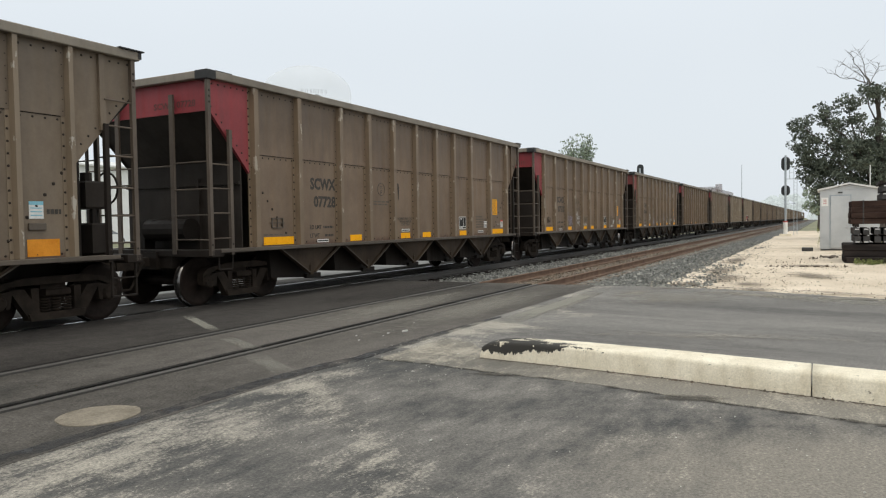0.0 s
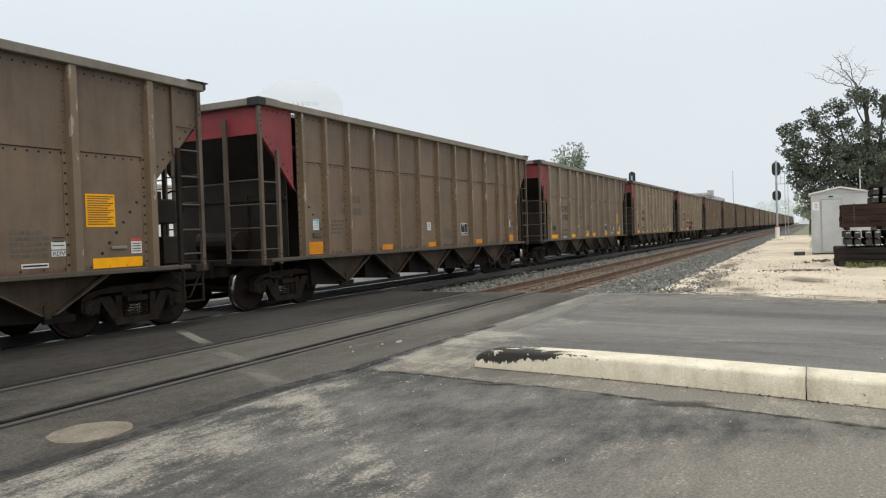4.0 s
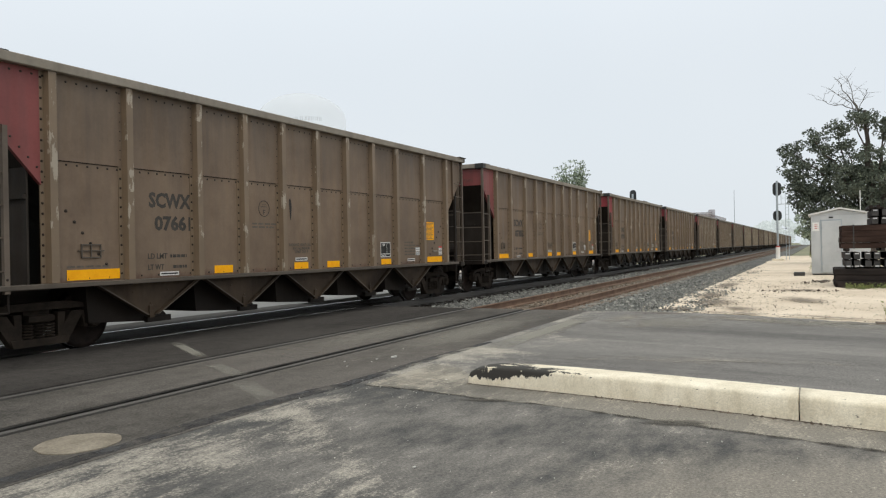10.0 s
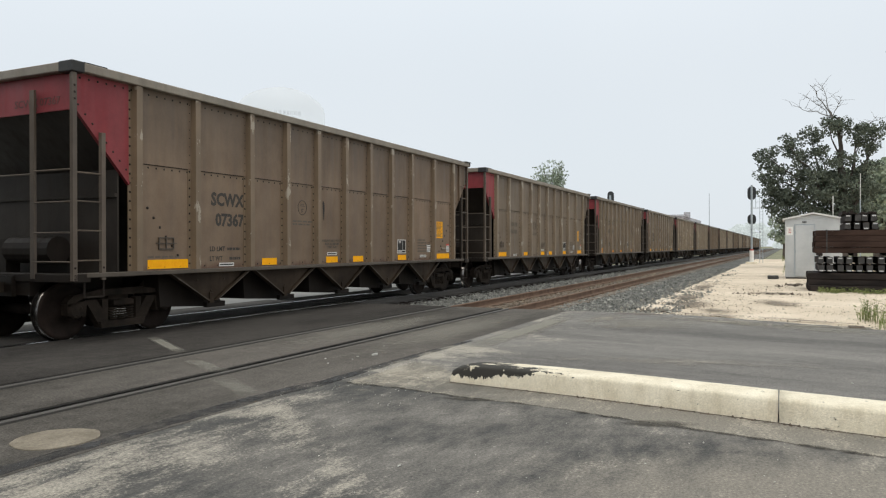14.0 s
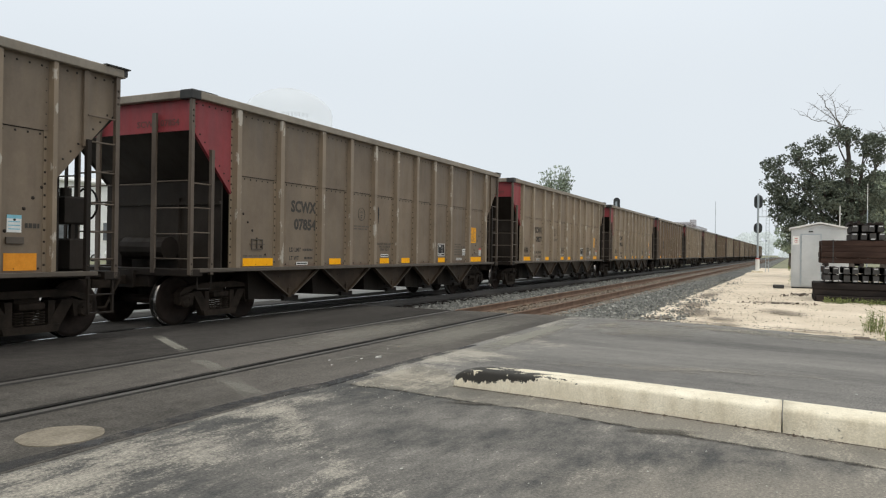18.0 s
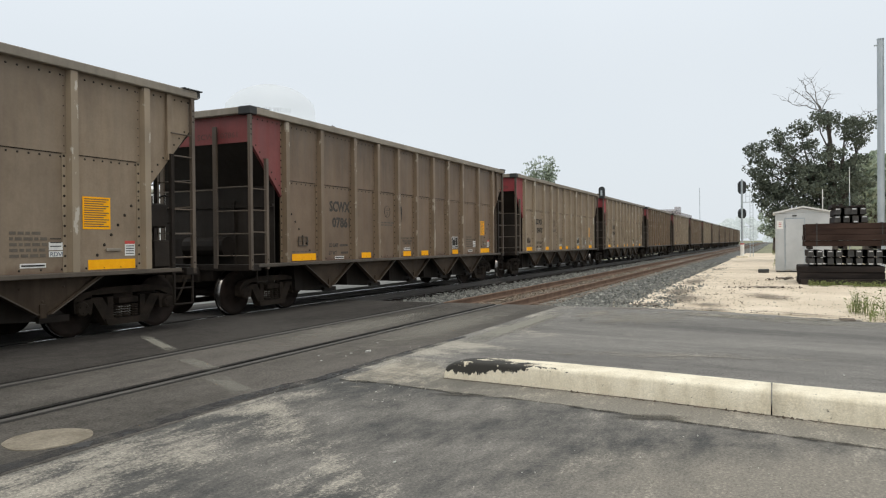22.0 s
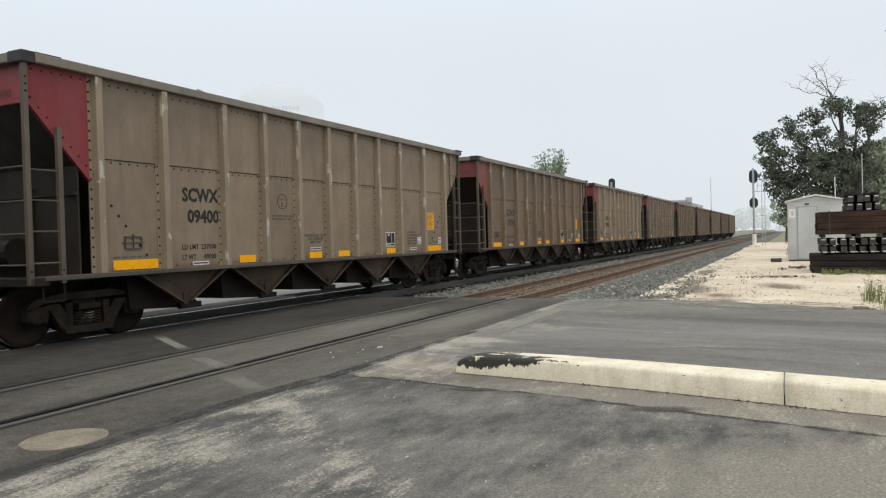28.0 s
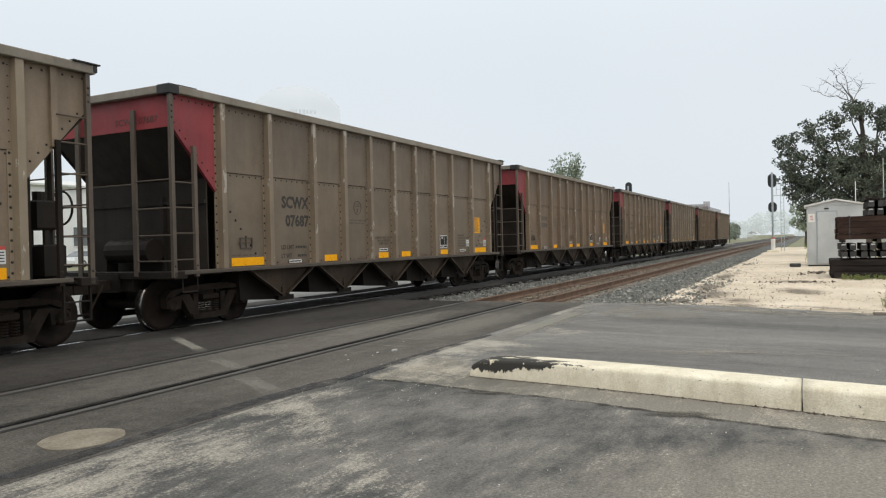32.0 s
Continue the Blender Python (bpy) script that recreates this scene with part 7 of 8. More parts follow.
def leaves(blobs, per, size, seed, gap=0.45, flat=0.6):
    """Leaf clumps: small bent quads gathered on uneven shells, with holes between."""
    r = np.random.default_rng(seed)
    vs, fs, o = [], [], 0
    for cx, cy, cz, rad in blobs:
        n = int(per * rad * rad)
        d = r.normal(size=(n, 3))
        d /= np.linalg.norm(d, axis=1)[:, None]
        rr = rad * (0.45 + 0.62 * r.random(n) ** 0.6)
        c = d * rr[:, None] * np.array([1.0, 1.0, 0.82])
        # twig groups: keep where a rough field is high
        f = np.sin(c[:, 0] * 4.1 / rad + cy * 3) * np.sin(c[:, 1] * 4.7 / rad + cz) * np.sin(c[:, 2] * 5.3 / rad + cx) + 0.35 * r.normal(size=n)
        c = c[f > -gap] + np.array([cx, cy, cz])
        n = len(c)
        u = r.normal(size=(n, 3))
        u /= np.linalg.norm(u, axis=1)[:, None]
        w = np.cross(u, r.normal(size=(n, 3)))
        w /= np.linalg.norm(w, axis=1)[:, None]
        s = size * (0.5 + r.random((n, 1)))
        quad = np.stack([c - u * s, c + w * s * flat, c + u * s, c - w * s * flat], 1).reshape(-1, 3)
        vs.append(quad)
        fs.append((np.arange(n)[:, None] * 4 + np.arange(4)[None]) + o)
        o += 4 * n
    me = bpy.data.meshes.new("crown")
    me.from_pydata(np.concatenate(vs).tolist(), [], np.concatenate(fs).tolist())
    return me


def leaf_material(mat):
    m = mat.copy()
    n, l = m.node_tree.nodes, m.node_tree.links
    geo = n.new("ShaderNodeNewGeometry")
    rr = ramp(n, [(0.0, (0.86, 0.88, 0.84)), (1.0, (1.14, 1.12, 1.10))])
    l.new(geo.outputs["Random Per Island"], rr.inputs[0])
    b_ = n["Principled BSDF"]
    src = b_.inputs["Base Color"].links[0].from_socket
    l.new(blend(n, l, 1.0, src, rr.outputs[0], "MULTIPLY"), b_.inputs["Base Color"])
    return m


M["leaf_mix"] = leaf_material(M["leaf"])
M["hazed_leaf_mix"] = leaf_material(M["hazed_leaf"])


def big_tree():
    X = 55.0
    t = thing("maple_tree", "large dark green broadleaf tree with bare dead top branches", "tree", (X, -3.6, -0.2))
    # crown masses: across, height, radius, how full
    masses = [(1.15, 7.75, 0.85, 0.7), (-0.1, 8.45, 0.85, 0.6), (-1.5, 9.15, 0.75, 0.6), (-2.6, 9.65, 0.60, 0.9), (-3.3, 9.55, 0.60, 1.0), (-4.4, 9.25, 0.65, 0.9), (-5.3, 9.1, 0.5, 0.7), (-4.4, 8.45, 0.5, 0.8), (-5.0, 8.1, 0.4, 0.8),
              (0.9, 6.7, 1.0, 0.9), (-0.7, 7.5, 0.9, 0.5), (-1.9, 8.0, 0.7, 0.5), (-1.6, 6.6, 1.0, 0.6), (-3.4, 6.9, 1.15, 0.9), (-4.5, 6.7, 0.8, 0.7), (1.0, 5.6, 0.9, 1.0),
              (-0.3, 5.7, 1.3, 1.3), (-2.0, 5.6, 1.4, 1.3), (-3.7, 5.6, 1.3, 1.2), (-4.9, 5.4, 0.8, 0.8), (0.5, 4.4, 1.0, 1.3), (-1.0, 4.2, 1.3, 1.5), (-2.7, 4.2, 1.4, 1.5), (-4.2, 4.3, 1.1, 1.2), (-0.4, 3.2, 1.0, 1.2), (-2.4, 3.1, 1.2, 1.2), (-4.0, 3.2, 1.0, 1.0)]
    rnd = random.Random(3)
    blobs = []
    for y, z, r, full in masses:
        for _ in range(int(7 + 11 * r * r * full)):
            a, q, s = rnd.uniform(0, 6.28), rnd.uniform(-1, 1), rnd.random() ** 0.4
            h = (1 - q * q) ** 0.5
            blobs.append((rnd.uniform(-1.0, 1.0) + 1.3 * r * s * h * math.cos(a), y + 3.6 + r * s * h * math.sin(a), z + 0.85 * r * s * q, rnd.uniform(0.26, 0.52)))
    me = leaves(blobs, 620, 0.080, 5, 0.25)
    me.materials.append(M["leaf_mix"])
    part("crown", me, None, t, "dense uneven dark green crown")
    b = Mesh()
    limb(b, (0, 0.3, 0), (0.1, 0.2, 4.2), 0.40, 0.30, 1, 6, 0.05)
    part("trunk", b, M["bark"], t)
    for i, (y, z, r, full) in enumerate(masses[:16]):
        part("limb", limb(Mesh(), (0.1, 0.2, 2.6 + 0.16 * (i % 6)), (rnd.uniform(-0.8, 0.8), y + 3.6, z), 0.13, 0.025, 20 + i, 7, 0.3), M["bark"], t)
    part("limb", limb(Mesh(), (0.1, 0.2, 4.2), (0.0, 0.50, 10.2), 0.22, 0.09, 60, 6, 0.06), M["bark"], t)
    # dead top
    top = Vector((0, 0.85, 10.2))
    tips = [((0, 2.3, 12.6), 0.06), ((0, 1.55, 12.5), 0.055), ((0, 3.2, 11.2), 0.05), ((0, 2.6, 11.9), 0.04), ((0, 0.3, 11.6), 0.035), ((0, -2.0, 10.0), 0.04)]
    for i, (q, r) in enumerate(tips):
        bb = Mesh()
        p = top if i < 5 else Vector((0, -0.6, 9.3))
        limb(bb, p, q, r * 0.75, 0.010, 80 + i, 7, 0.3)
        for j in range(9):
            s = 0.35 + 0.65 * j / 9
            c = p.lerp(Vector(q), s)
            limb(bb, c, c + Vector((rnd.uniform(-0.5, 0.5), rnd.uniform(-0.9, 0.9), rnd.uniform(-0.1, 0.75))), 0.014, 0.004, 200 + 10 * i + j, 4, 0.35)
        part("dead_branch", bb, M["dead_bark"], t, "bare grey dead branch")
    return t


big_tree()


def plain_tree(x, y, h, r, leafm, seed, label, per=260, size=0.16, name="tree"):
    t = thing(name, label, "tree", (x, y, -0.3))
    rnd = random.Random(seed)
    blobs = []
    for i in range(13):
        a = rnd.uniform(0, 6.28)
        k = rnd.uniform(0.1, 0.75) * r
        zz = h - r * 0.5 - rnd.uniform(0, 1.35) * r
        blobs.append((k * math.cos(a), k * math.sin(a), zz, r * rnd.uniform(0.28, 0.48)))
    me = leaves(blobs, per, size, seed, 0.25)
    me.materials.append(leafm)
    part("crown", me, None, t)
    part("trunk", limb(Mesh(), (0, 0, 0), (0, 0, h - r), 0.09 * r + 0.06, 0.05 * r, seed, 5, 0.05), M["bark"], t)
    for i, bl in enumerate(blobs[:6]):
        part("limb", limb(Mesh(), (0, 0, h - 1.9 * r), bl[:3], 0.04 * r, 0.012 * r, seed + i + 1, 4, 0.2), M["bark"], t)
    return t


def airy_tree(x, y, top, reach, seed, label):
    """A young tree with rising, feathery limbs and much sky between them."""
    t = thing("young_tree", label, "tree", (x, y, -0.3))
    rnd = random.Random(seed)
    fork = Vector((0, 0, top - 2.1 * reach))
    part("trunk", limb(Mesh(), (0, 0, 0), fork, 0.22, 0.15, seed, 5, 0.05), M["bark"], t)
    tufts = []
    for i in range(44):
        a, up = rnd.uniform(0, 6.28), rnd.uniform(0.15, 1.0)
        out = reach * math.cos(up * 1.35) ** 0.8 * rnd.uniform(0.75, 1.05)
        tip = Vector((out * math.cos(a), out * math.sin(a), fork.z + 2.1 * reach * math.sin(0.25 + up * 1.32) * rnd.uniform(0.88, 1.0)))
        part("limb", limb(Mesh(), fork.lerp(Vector((0, 0, fork.z + 0.8)), rnd.random()), tip, 0.06, 0.012, seed + i, 5, 0.15), M["bark"], t)
        for k in range(7):
            c = fork.lerp(tip, 0.42 + 0.60 * k / 6)
            tufts.append((c.x + rnd.uniform(-0.16, 0.16), c.y + rnd.uniform(-0.16, 0.16), c.z + rnd.uniform(-0.1, 0.2), rnd.uniform(0.22, 0.42) * (1.25 - 0.1 * k)))
    me = leaves(tufts, 330, 0.12, seed, 0.45, 0.45)
    me.materials.append(M["hazed_leaf_mix"])
    part("crown", me, None, t, "thin feathery light green crown")
    return t


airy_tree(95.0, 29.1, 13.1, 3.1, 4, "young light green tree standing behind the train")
plain_tree(90.0, 0.3, 5.6, 1.7, M["hazed_leaf_mix"], 21, "small tree beside the line, its green greyed for haze", 300, 0.16)
plain_tree(84.0, -8.2, 11.5, 5.0, M["hazed_leaf_mix"], 9, "green tree beyond the lot, its foliage paled for haze", 240, 0.24)
plain_tree(96.0, -13.0, 13.0, 5.5, M["hazed_leaf_mix"], 12, "green tree beyond the lot, its foliage paled for haze", 220, 0.26)


# ---- far away ----
def water_tower():
    t = thing("water_tower", "huge white water tower tank, made see-through to imitate mist", "water tower", (168.0, 130.5, -0.3))
    prof = [(0.0, 46.9), (3.0, 46.7), (6.0, 45.9), (8.6, 44.7), (10.8, 43.0), (12.2, 41.2), (12.6, 39.6), (12.6, 35.2), (12.2, 33.6), (10.5, 31.0), (7.0, 28.0), (3.4, 26.0), (3.0, 24.0), (3.0, 2.0), (4.5, 0.0)]
    part("tank", Mesh().lathe(prof, 48, "z"), M["hazed_white"], t, smooth=True)
    # faint lettering bent round the tank's near face, as bars
    b = Mesh()
    rnd = random.Random(2)
    for row, z, h, a0, a1 in ((0, 37.3, 1.1, -0.10, 0.42), (1, 35.4, 0.9, -0.32, 0.52)):
        a = a0
        while a < a1:
            w = rnd.uniform(0.045, 0.07)
            for s in (-1, 1):
                c = math.atan2(-130.5, -168.0) + a + s * w * 0.28
                x_, y_ = 12.66 * math.cos(c), 12.66 * math.sin(c)
                tx, ty = -math.sin(c) * 0.12, math.cos(c) * 0.12
                b.add([(x_ - tx, y_ - ty, z), (x_ + tx, y_ + ty, z), (x_ + tx, y_ + ty, z + h), (x_ - tx, y_ - ty, z + h)], [(0, 1, 2, 3)])
            a += w + 0.025
    part("lettering", b, M["hazed_grey"], t, "faint grey unreadable lettering")
    return t


water_tower()


def far_building():
    f = thing("brick_building", "two-storey building with a rooftop block, made part see-through for haze", "building", (165.0, 20.8, -0.3))
    part("wall", Mesh().box(0, 34, 0, 14, 0, 7.7), M["hazed_wall"], f)
    part("roof", Mesh().box(-0.6, 34.6, -0.6, 14.6, 7.7, 8.3), M["hazed_roof"], f)
    part("rooftop_block", Mesh().worn_box(16, 22, 1, 6, 8.3, 9.3, 0.05), M["hazed_wall"], f)
    part("chimney", Mesh().worn_box(24, 25.4, 1, 2.4, 8.3, 10.2, 0.05), M["hazed_roof"], f)
    for i in range(8):
        for z in (1.2, 4.7):
            w = part("window", Mesh().box(1.5 + 4.1 * i, 3.3 + 4.1 * i, -0.05, 0.02, z, z + 1.7), M["window_dark"], f)
    return f


far_building()
rm = thing("radio_mast", "very thin distant radio mast", "mast", (250, 22.8, -0.3))
part("mast", Mesh().rod((0, 0, 0), (0, 0, 18.8), 0.12, 6, 0.07), M["galvanised"], rm)


def far_woods():
    """Woods at the end of the line, glowing to imitate mist, far enough not to shift."""
    m = M["haze_glow_woods"]
    rnd = random.Random(8)
    blobs = []
    for i in range(70):
        y = rnd.uniform(-150, 5)
        h = 7 + 3 * math.sin(y * 0.05) + rnd.uniform(-2, 3)
        if -14 < y < 9:
            h *= 0.45
        x = 560 + rnd.uniform(-20, 40)
        for z in (h * 0.35, h * 0.7):
            blobs.append((x, y + rnd.uniform(-2, 2), z, rnd.uniform(4, 6.5) * (0.6 if -14 < y < 9 else 1)))
    me = leaves(blobs, 40, 1.3, 14, 1.2, 0.8)
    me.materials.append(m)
    tagged(part("far_woods", me, None), "woods at the far end of the line, glow added for mist", "woods", kind="stuff")
    # nearer hedge of shrubs on the street side of the line
    blobs = [(210 + 8 * i + rnd.uniform(-3, 3), -6 - rnd.uniform(0, 10), rnd.uniform(0.6, 2.2), rnd.uniform(1.2, 2.6)) for i in range(30)]
    me = leaves(blobs, 70, 0.35, 15, 0.5)
    me.materials.append(M["hazed_shrub"])
    tagged(part("shrubs", me, None), "low green shrubs along the line, paled for haze", "shrubs", kind="stuff")
    blobs = []
    for i in range(46):
        y = rnd.uniform(8.0, 38.0)
        crest = 12.6 - 0.030 * (y - 17.5) ** 2 if y < 27.5 else 8.6 - 0.10 * (y - 33.0) ** 2
        blobs.append((420 + rnd.uniform(-20, 20), y, crest * rnd.uniform(0.25, 1.0), rnd.uniform(1.6, 2.9)))
    blobs += [(400 + rnd.uniform(-25, 25), -30 - 3.2 * i + rnd.uniform(-2, 2), rnd.uniform(4, 12), rnd.uniform(3, 5)) for i in range(16)]
    me = leaves(blobs, 60, 0.85, 16, 1.2, 0.8)
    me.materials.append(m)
    tagged(part("far_woods", me, None), "clumps of trees beside the line, glow added for mist", "woods", kind="stuff")


far_woods()
hedge = [(232 + 7 * i, 20.6 + 0.55 * i, 2.0 + 1.3 * (i % 2), 2.3) for i in range(4)]
me = leaves(hedge, 90, 0.35, 18, 0.8)
me.materials.append(M["hazed_hedge"])
tagged(part("shrubs", me, None), "grey-green bushes beyond the train, made part see-through for mist", "shrubs", kind="stuff")
shed = thing("white_shed", "low white sheds, made part see-through for mist", "building", (300, 18.2, -0.3))
part("wall", Mesh().box(0, 12, 0, 3.0, 0, 2.2).box(6, 18, 3.6, 6.4, 0, 2.0), M["hazed_white"], shed)
part("roof", Mesh().prism([(-0.3, 2.2), (1.5, 3.0), (3.3, 2.2)], -0.3, 12.3, "x"), M["hazed_wall"], shed)


# ---- across the tracks ----
def white_hall():
    h = thing("white_hall", "long white metal-sided hall with a dark window", "building", (26.0, 74.0, -0.2))
    part("wall", Mesh().box(0, 90, 0, 20, 0, 9.0), M["white_wall"], h)
    part("roof", Mesh().prism([(-0.5, 9.0), (10, 10.5), (20.5, 9.0), (20.5, 8.8), (-0.5, 8.8)], -0.4, 90.4, "x"), M["silver_roof"], h)
    for x in (6, 20.5, 28.6, 34.5, 47, 61, 75):
        w = part("window", Mesh().box(x, x + 2.0, -0.06, 0.02, 2.2, 4.3), M["window_dark"], h)
        part("frame", Mesh().box(x - 0.08, x, -0.09, 0, 2.1, 4.4).box(x + 2, x + 2.08, -0.09, 0, 2.1, 4.4).box(x, x + 2, -0.09, 0, 4.3, 4.4).box(x, x + 2, -0.09, 0, 2.1, 2.2), M["white_paint"], w)
    return h


white_hall()


def parked_car(x, y, rz, label):
    c = thing("parked_car", label, "car", (x, y, -0.02))
    c.rotation_euler = (0, 0, radians(rz))
    prof = [(-2.25, 0.35), (-2.28, 0.62), (-2.2, 0.86), (-1.55, 0.98), (1.15, 0.98), (2.05, 0.82), (2.28, 0.66), (2.30, 0.36)]
    part("body", Mesh().prism(prof, -0.88, 0.88), M["car_white"], c)
    cab = Mesh()
    lo = [(-1.75, 0.97), (1.2, 0.97)]
    v = [(-1.8, -0.82, 0.97), (1.2, -0.82, 0.97), (1.2, 0.82, 0.97), (-1.8, 0.82, 0.97), (-1.05, -0.62, 1.44), (0.35, -0.62, 1.44), (0.35, 0.62, 1.44), (-1.05, 0.62, 1.44)]
    part("cabin", cab.add(v, [(0, 1, 5, 4), (1, 2, 6, 5), (2, 3, 7, 6), (3, 0, 4, 7)]), M["window_dark"], c, "dark glazed cabin")
    part("roof", Mesh().worn_box(-1.1, 0.4, -0.64, 0.64, 1.42, 1.47, 0.02), M["car_white"], c)
    for a, bx in ((-0.35, -0.28),):
        for s in (-1, 1):
            part("pillar", Mesh().box(a, bx, s * 0.74 - 0.06, s * 0.74 + 0.06, 0.97, 1.43), M["car_white"], c)
    for px_ in (-1.42, 1.42):
        for s in (-1, 1):
            w = part("wheel", Mesh().lathe([(0.0, -0.10), (0.22, -0.11), (0.32, -0.10), (0.33, 0.0), (0.32, 0.10), (0.0, 0.10)], 18, "y"), M["tyre"], c, at=(px_, s * 0.80, 0.33))
            part("rim", Mesh().lathe([(0.0, s * 0.125), (0.19, s * 0.118), (0.2, s * 0.10)], 14, "y"), M["end_plate"], w)
    return c


def red_board():
    """A firm's board: the mark and the writing as plain shapes."""
    s = thing("signboard", "red street board with white mark and lines on posts", "signboard", (18.4, 27.0, -0.02))
    for x in (-0.55, 0.55):
        part("post", Mesh().box(x - 0.05, x + 0.05, 0.03, 0.13, 0, 1.60), M["white_paint"], s)
    part("board", Mesh().worn_box(-0.72, 0.72, -0.03, 0.03, 0.80, 1.64, 0.012), M["board_red"], s)
    mark = Mesh().box(-0.60, -0.50, -0.036, -0.03, 0.98, 1.40).box(-0.50, -0.32, -0.036, -0.03, 1.30, 1.40).box(-0.32, -0.22, -0.036, -0.03, 1.08, 1.34).box(-0.50, -0.32, -0.036, -0.03, 0.98, 1.08)
    part("mark", mark, M["white_paint"], s, "white angular mark")
    for x0, x1, z in ((0.0, 0.34, 1.50), (-0.02, 0.60, 1.24), (-0.02, 0.60, 1.04), (-0.48, -0.34, 0.86)):
        part("text_bar", Mesh().box(x0, x1, -0.036, -0.03, z, z + (0.11 if x1 == 0.60 else 0.04)), M["white_paint"], s)


red_board()
parked_car(43.6, 57.0, 4, "white saloon car parked across the street")
parked_car(51.0, 58.5, 4, "white saloon car parked across the street")

# ---- small things on the ground ----
for x, y, rx, ry, turn in ((24.75, 0.35, 0.75, 1.25, 8), (17.2, 2.7, 0.9, 0.6, 10), (30.8, -0.3, 1.2, 0.6, 0), (16.0, 2.9, 0.45, 0.9, 10), (16.4, 1.4, 0.5, 1.6, -10), (15.9, -0.3, 0.35, 1.6, -24), (19.5, 2.2, 2.6, 0.9, 0), (17.6, 1.5, 1.1, 0.7, 30), (22.0, 2.6, 3.0, 0.7, 0), (27.5, 2.7, 4.0, 0.6, 0), (20.5, 0.2, 2.0, 0.9, 20)):
    film(x, y, rx, ry, turn, "earth_film", "dark earth trodden into the pale gravel", 0.003)
stones("rubble", 900, (23.6, 26.0), (-1.0, 1.8), -0.03, 0.026, M["debris"], 41, "dark earth and twigs strewn across the gravel", 1.0, heap(24.75, 0.4, 0.5, 1.25, 8, 1))
stones("rubble", 420, (28.6, 32.4), (-0.9, 0.6), -0.03, 0.034, M["debris"], 42, "brown twigs and clods beside the tie stack", 1.0, heap(30.6, -0.25, 1.6, 0.6, -15, 2))
stones("rubble", 420, (16.3, 18.6), (1.9, 3.5), -0.05, 0.034, M["debris"], 43, "broken brown asphalt crumbs at the road's edge", 1.0, heap(17.1, 2.75, 0.85, 0.5, 20, 3))
stones("rubble", 60, (14.9, 16.3), (-1.9, 2.6), -0.01, 0.012, M["debris"], 44, "dark specks of dirt along the road's edge", 1.0)
FOOT_Y, FOOT_X = [p[1] for p in GUT][::-1], [p[0] for p in GUT][::-1]
stones("rubble", 5200, (5.9, 7.2), (-1.6, 3.3), 0.0, 0.008, M["debris"], 47, "brown crumbs along the kerb's foot", 1.0, lambda xs, ys: np.abs(np.interp(ys, FOOT_Y, FOOT_X) - 0.02 - xs) < 0.035, 0.7)
stones("road_grit", 350, (5.8, 9.2), (3.2, 4.7), 0.0, 0.005, M["road_chip"], 45, "pale grit swept to the asphalt seam", 1.0)
stones("road_grit", 300, (2.0, 8.0), (-2.0, 4.4), 0.0, 0.004, M["road_chip"], 46, "fine pale grit on the old asphalt", 1.0)
for i, (x, y, s) in enumerate(((8.50, 5.03, 0.07), (8.28, 5.16, 0.03), (7.64, 5.20, 0.022), (8.05, 5.1, 0.02), (4.26, 2.33, 0.022), (8.82, -0.63, 0.03), (7.95, 5.45, 0.025), (9.3, 5.35, 0.02))):
    rnd = random.Random(i)
    b = Mesh()
    n = 7
    pts = [(s * rnd.uniform(0.6, 1.1) * math.cos(2 * math.pi * k / n), 0.45 * s * rnd.uniform(0.6, 1.1) * math.sin(2 * math.pi * k / n)) for k in range(n)]
    b.prism(pts, 0, 0.25 * s, "z")
    tagged(part("paper_scrap", b, M["road_chip"], at=(x, y, 0.0)), "small pale scrap lying on the asphalt", "litter", group="scraps on the road")
tagged(part("flush_kerb", Mesh().worn_box(14.66, 14.92, -1.35, 0.05, -0.2, 0.012, 0.01), M["gutter"]), "pale flush concrete strip at the road's edge", "kerb", kind="structure")
tagged(part("drain_cover", Mesh().worn_box(14.70, 14.98, -1.25, -1.0, -0.02, 0.030, 0.01), M["debris"]), "dark rusty drain cover", "drain cover")


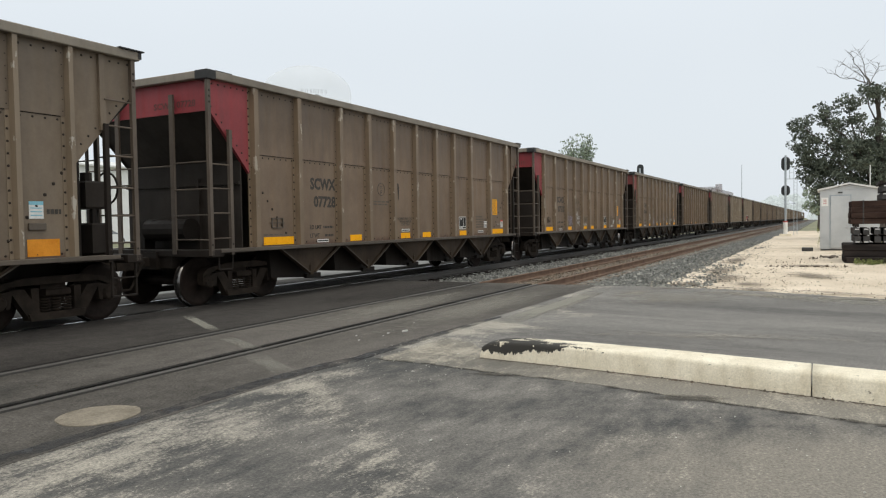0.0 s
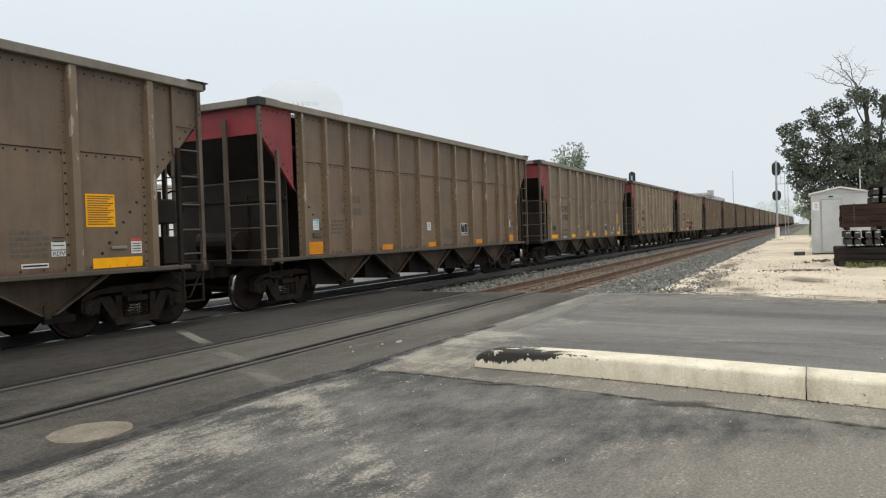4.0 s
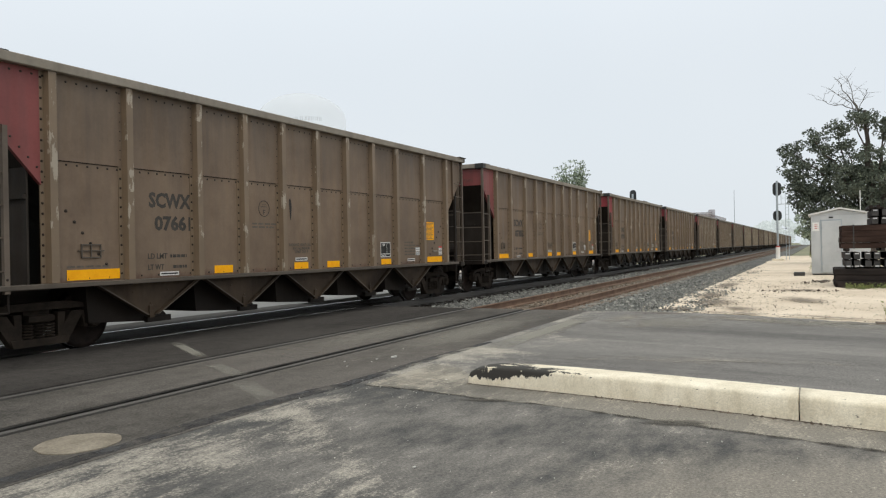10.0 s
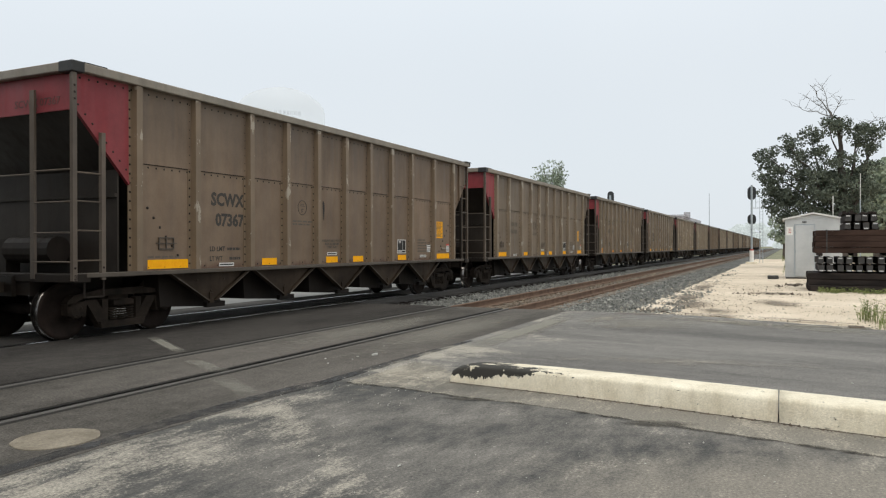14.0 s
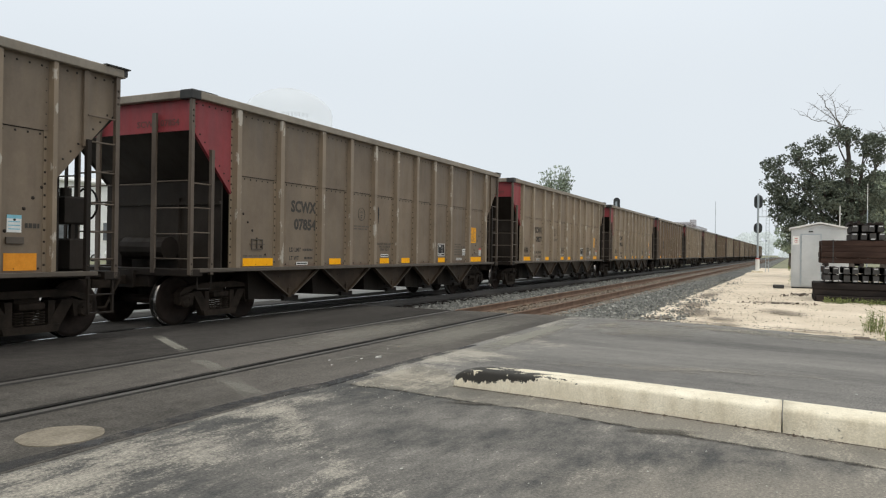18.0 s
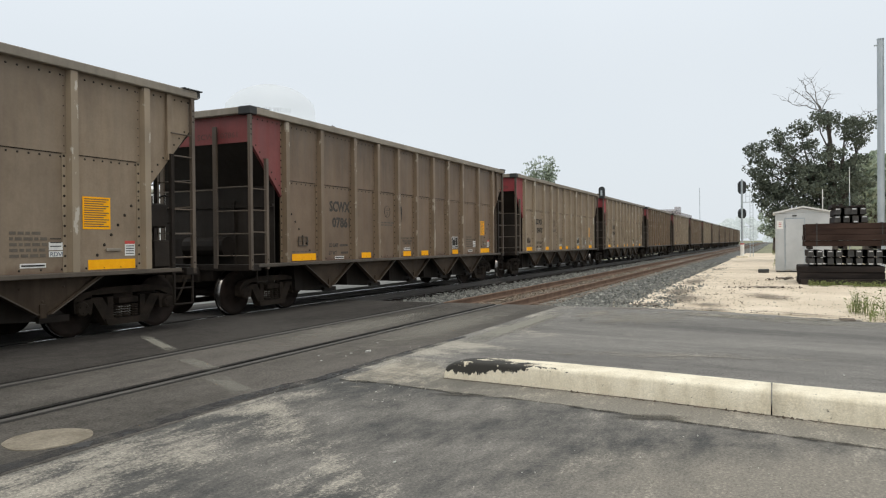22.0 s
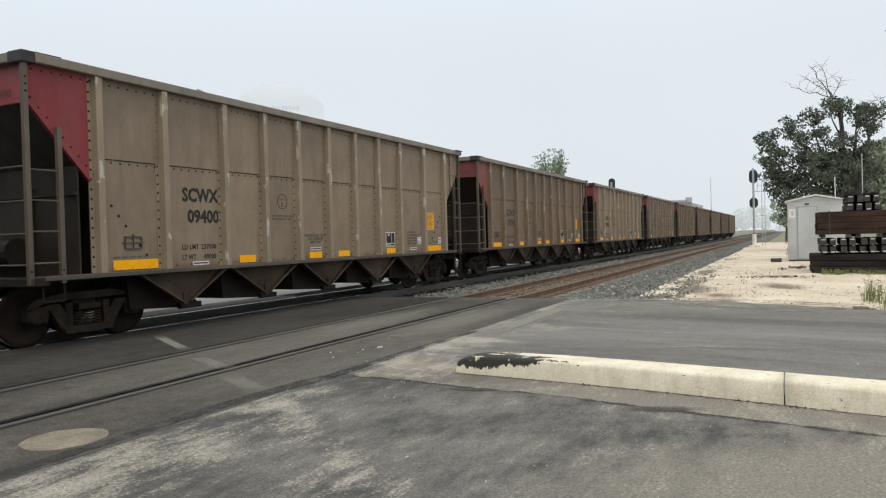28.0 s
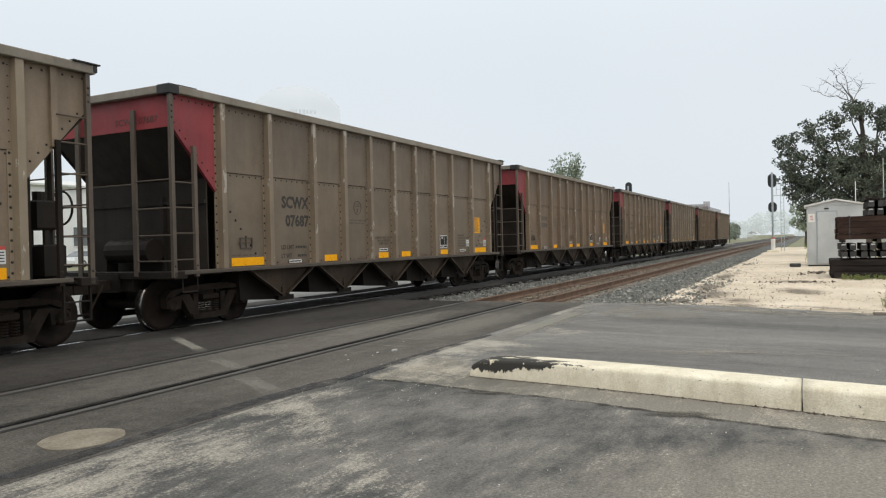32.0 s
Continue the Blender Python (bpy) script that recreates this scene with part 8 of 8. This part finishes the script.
def weeds(x0, x1, y0, y1, count, h, seed, label, mat="weed"):
    r = random.Random(seed)
    b = Mesh()
    for _ in range(count):
        x, y = r.uniform(x0, x1), r.uniform(y0, y1)
        a, hh = r.uniform(0, 6.28), h * r.uniform(0.35, 1.0)
        lean = Vector((math.cos(a), math.sin(a), 0)) * hh * r.uniform(0.05, 0.45)
        w = Vector((-math.sin(a), math.cos(a), 0)) * r.uniform(0.003, 0.008)
        p = Vector((x, y, -0.08))
        m1 = p + lean * 0.4 + Vector((0, 0, hh * 0.6))
        t = p + lean + Vector((0, 0, hh))
        b.add([p - w, p + w, m1 + w * 0.8, m1 - w * 0.8, t], [(0, 1, 2, 3), (3, 2, 4)])
        for _k in range(6):
            q = p.lerp(t, r.uniform(0.25, 1.0))
            d = Vector((r.uniform(-1, 1), r.uniform(-1, 1), r.uniform(-0.2, 0.6))) * 0.085
            e = Vector((r.uniform(-1, 1), r.uniform(-1, 1), 0)) * 0.02
            b.add([q, q + d * 0.5 + e, q + d, q + d * 0.5 - e], [(0, 1, 2, 3)])
    return tagged(part("weeds", b, leaf_material(M[mat])), label, "weeds", kind="stuff")


weeds(15.0, 17.0, -2.8, -1.45, 190, 0.62, 1, "straggling green weeds at the road's edge")
weeds(16.6, 17.1, -1.6, -1.3, 40, 0.55, 2, "small tuft of weeds on the gravel")
weeds(25.8, 27.0, -4.2, -0.9, 500, 0.22, 3, "thin grass at the foot of the tie stack")
weeds(75, 150, -6, 0.5, 1800, 0.7, 4, "rough yellow-green grass beside the line")
weeds(40, 62, -9, 0.2, 1400, 0.35, 5, "rough grass behind the cabinet")


# ---- what moves ----
# small surges of the train: seconds, metres behind an even run
EASE = [(0.0, -0.11), (3.0, -0.152), (6.0, -0.245), (9.0, -0.246), (11.0, -0.258), (13.0, -0.256), (15.0, -0.182), (17.0, -0.062), (19.0, 0.019), (21.0, -0.012), (23.0, -0.069), (25.5, -0.103), (28.0, -0.112), (30.0, -0.08), (32.0, -0.143)]


def motions():
    for k, car, wheels in CARS:
        front = 9.28 + 16.2 * k
        walk(car, [(t, pose(front - way_out(t) + d, TRACK, 0)) for t, d in EASE])
        # the wheels turn while the car is near the crossing
        first = max(0, round((front - 24) / 11.66 * FPS))
        last = min(32 * FPS, round((front + 14) / 11.66 * FPS))
        first, last = min(first, 32 * FPS - 2), max(last, 1)
        for ws, dx in wheels:
            rows = [(i / FPS, pose(dx, 0, 0.457, 0, -math.degrees(way_out(i / FPS) / 0.457) % 360, 0)) for i in range(first, last + 1)]
            if first > 0:
                rows.insert(0, (0, rows[0][1]))
            if last < 32 * FPS:
                rows.append((32.0, rows[-1][1]))
            walk(ws, rows)


motions()
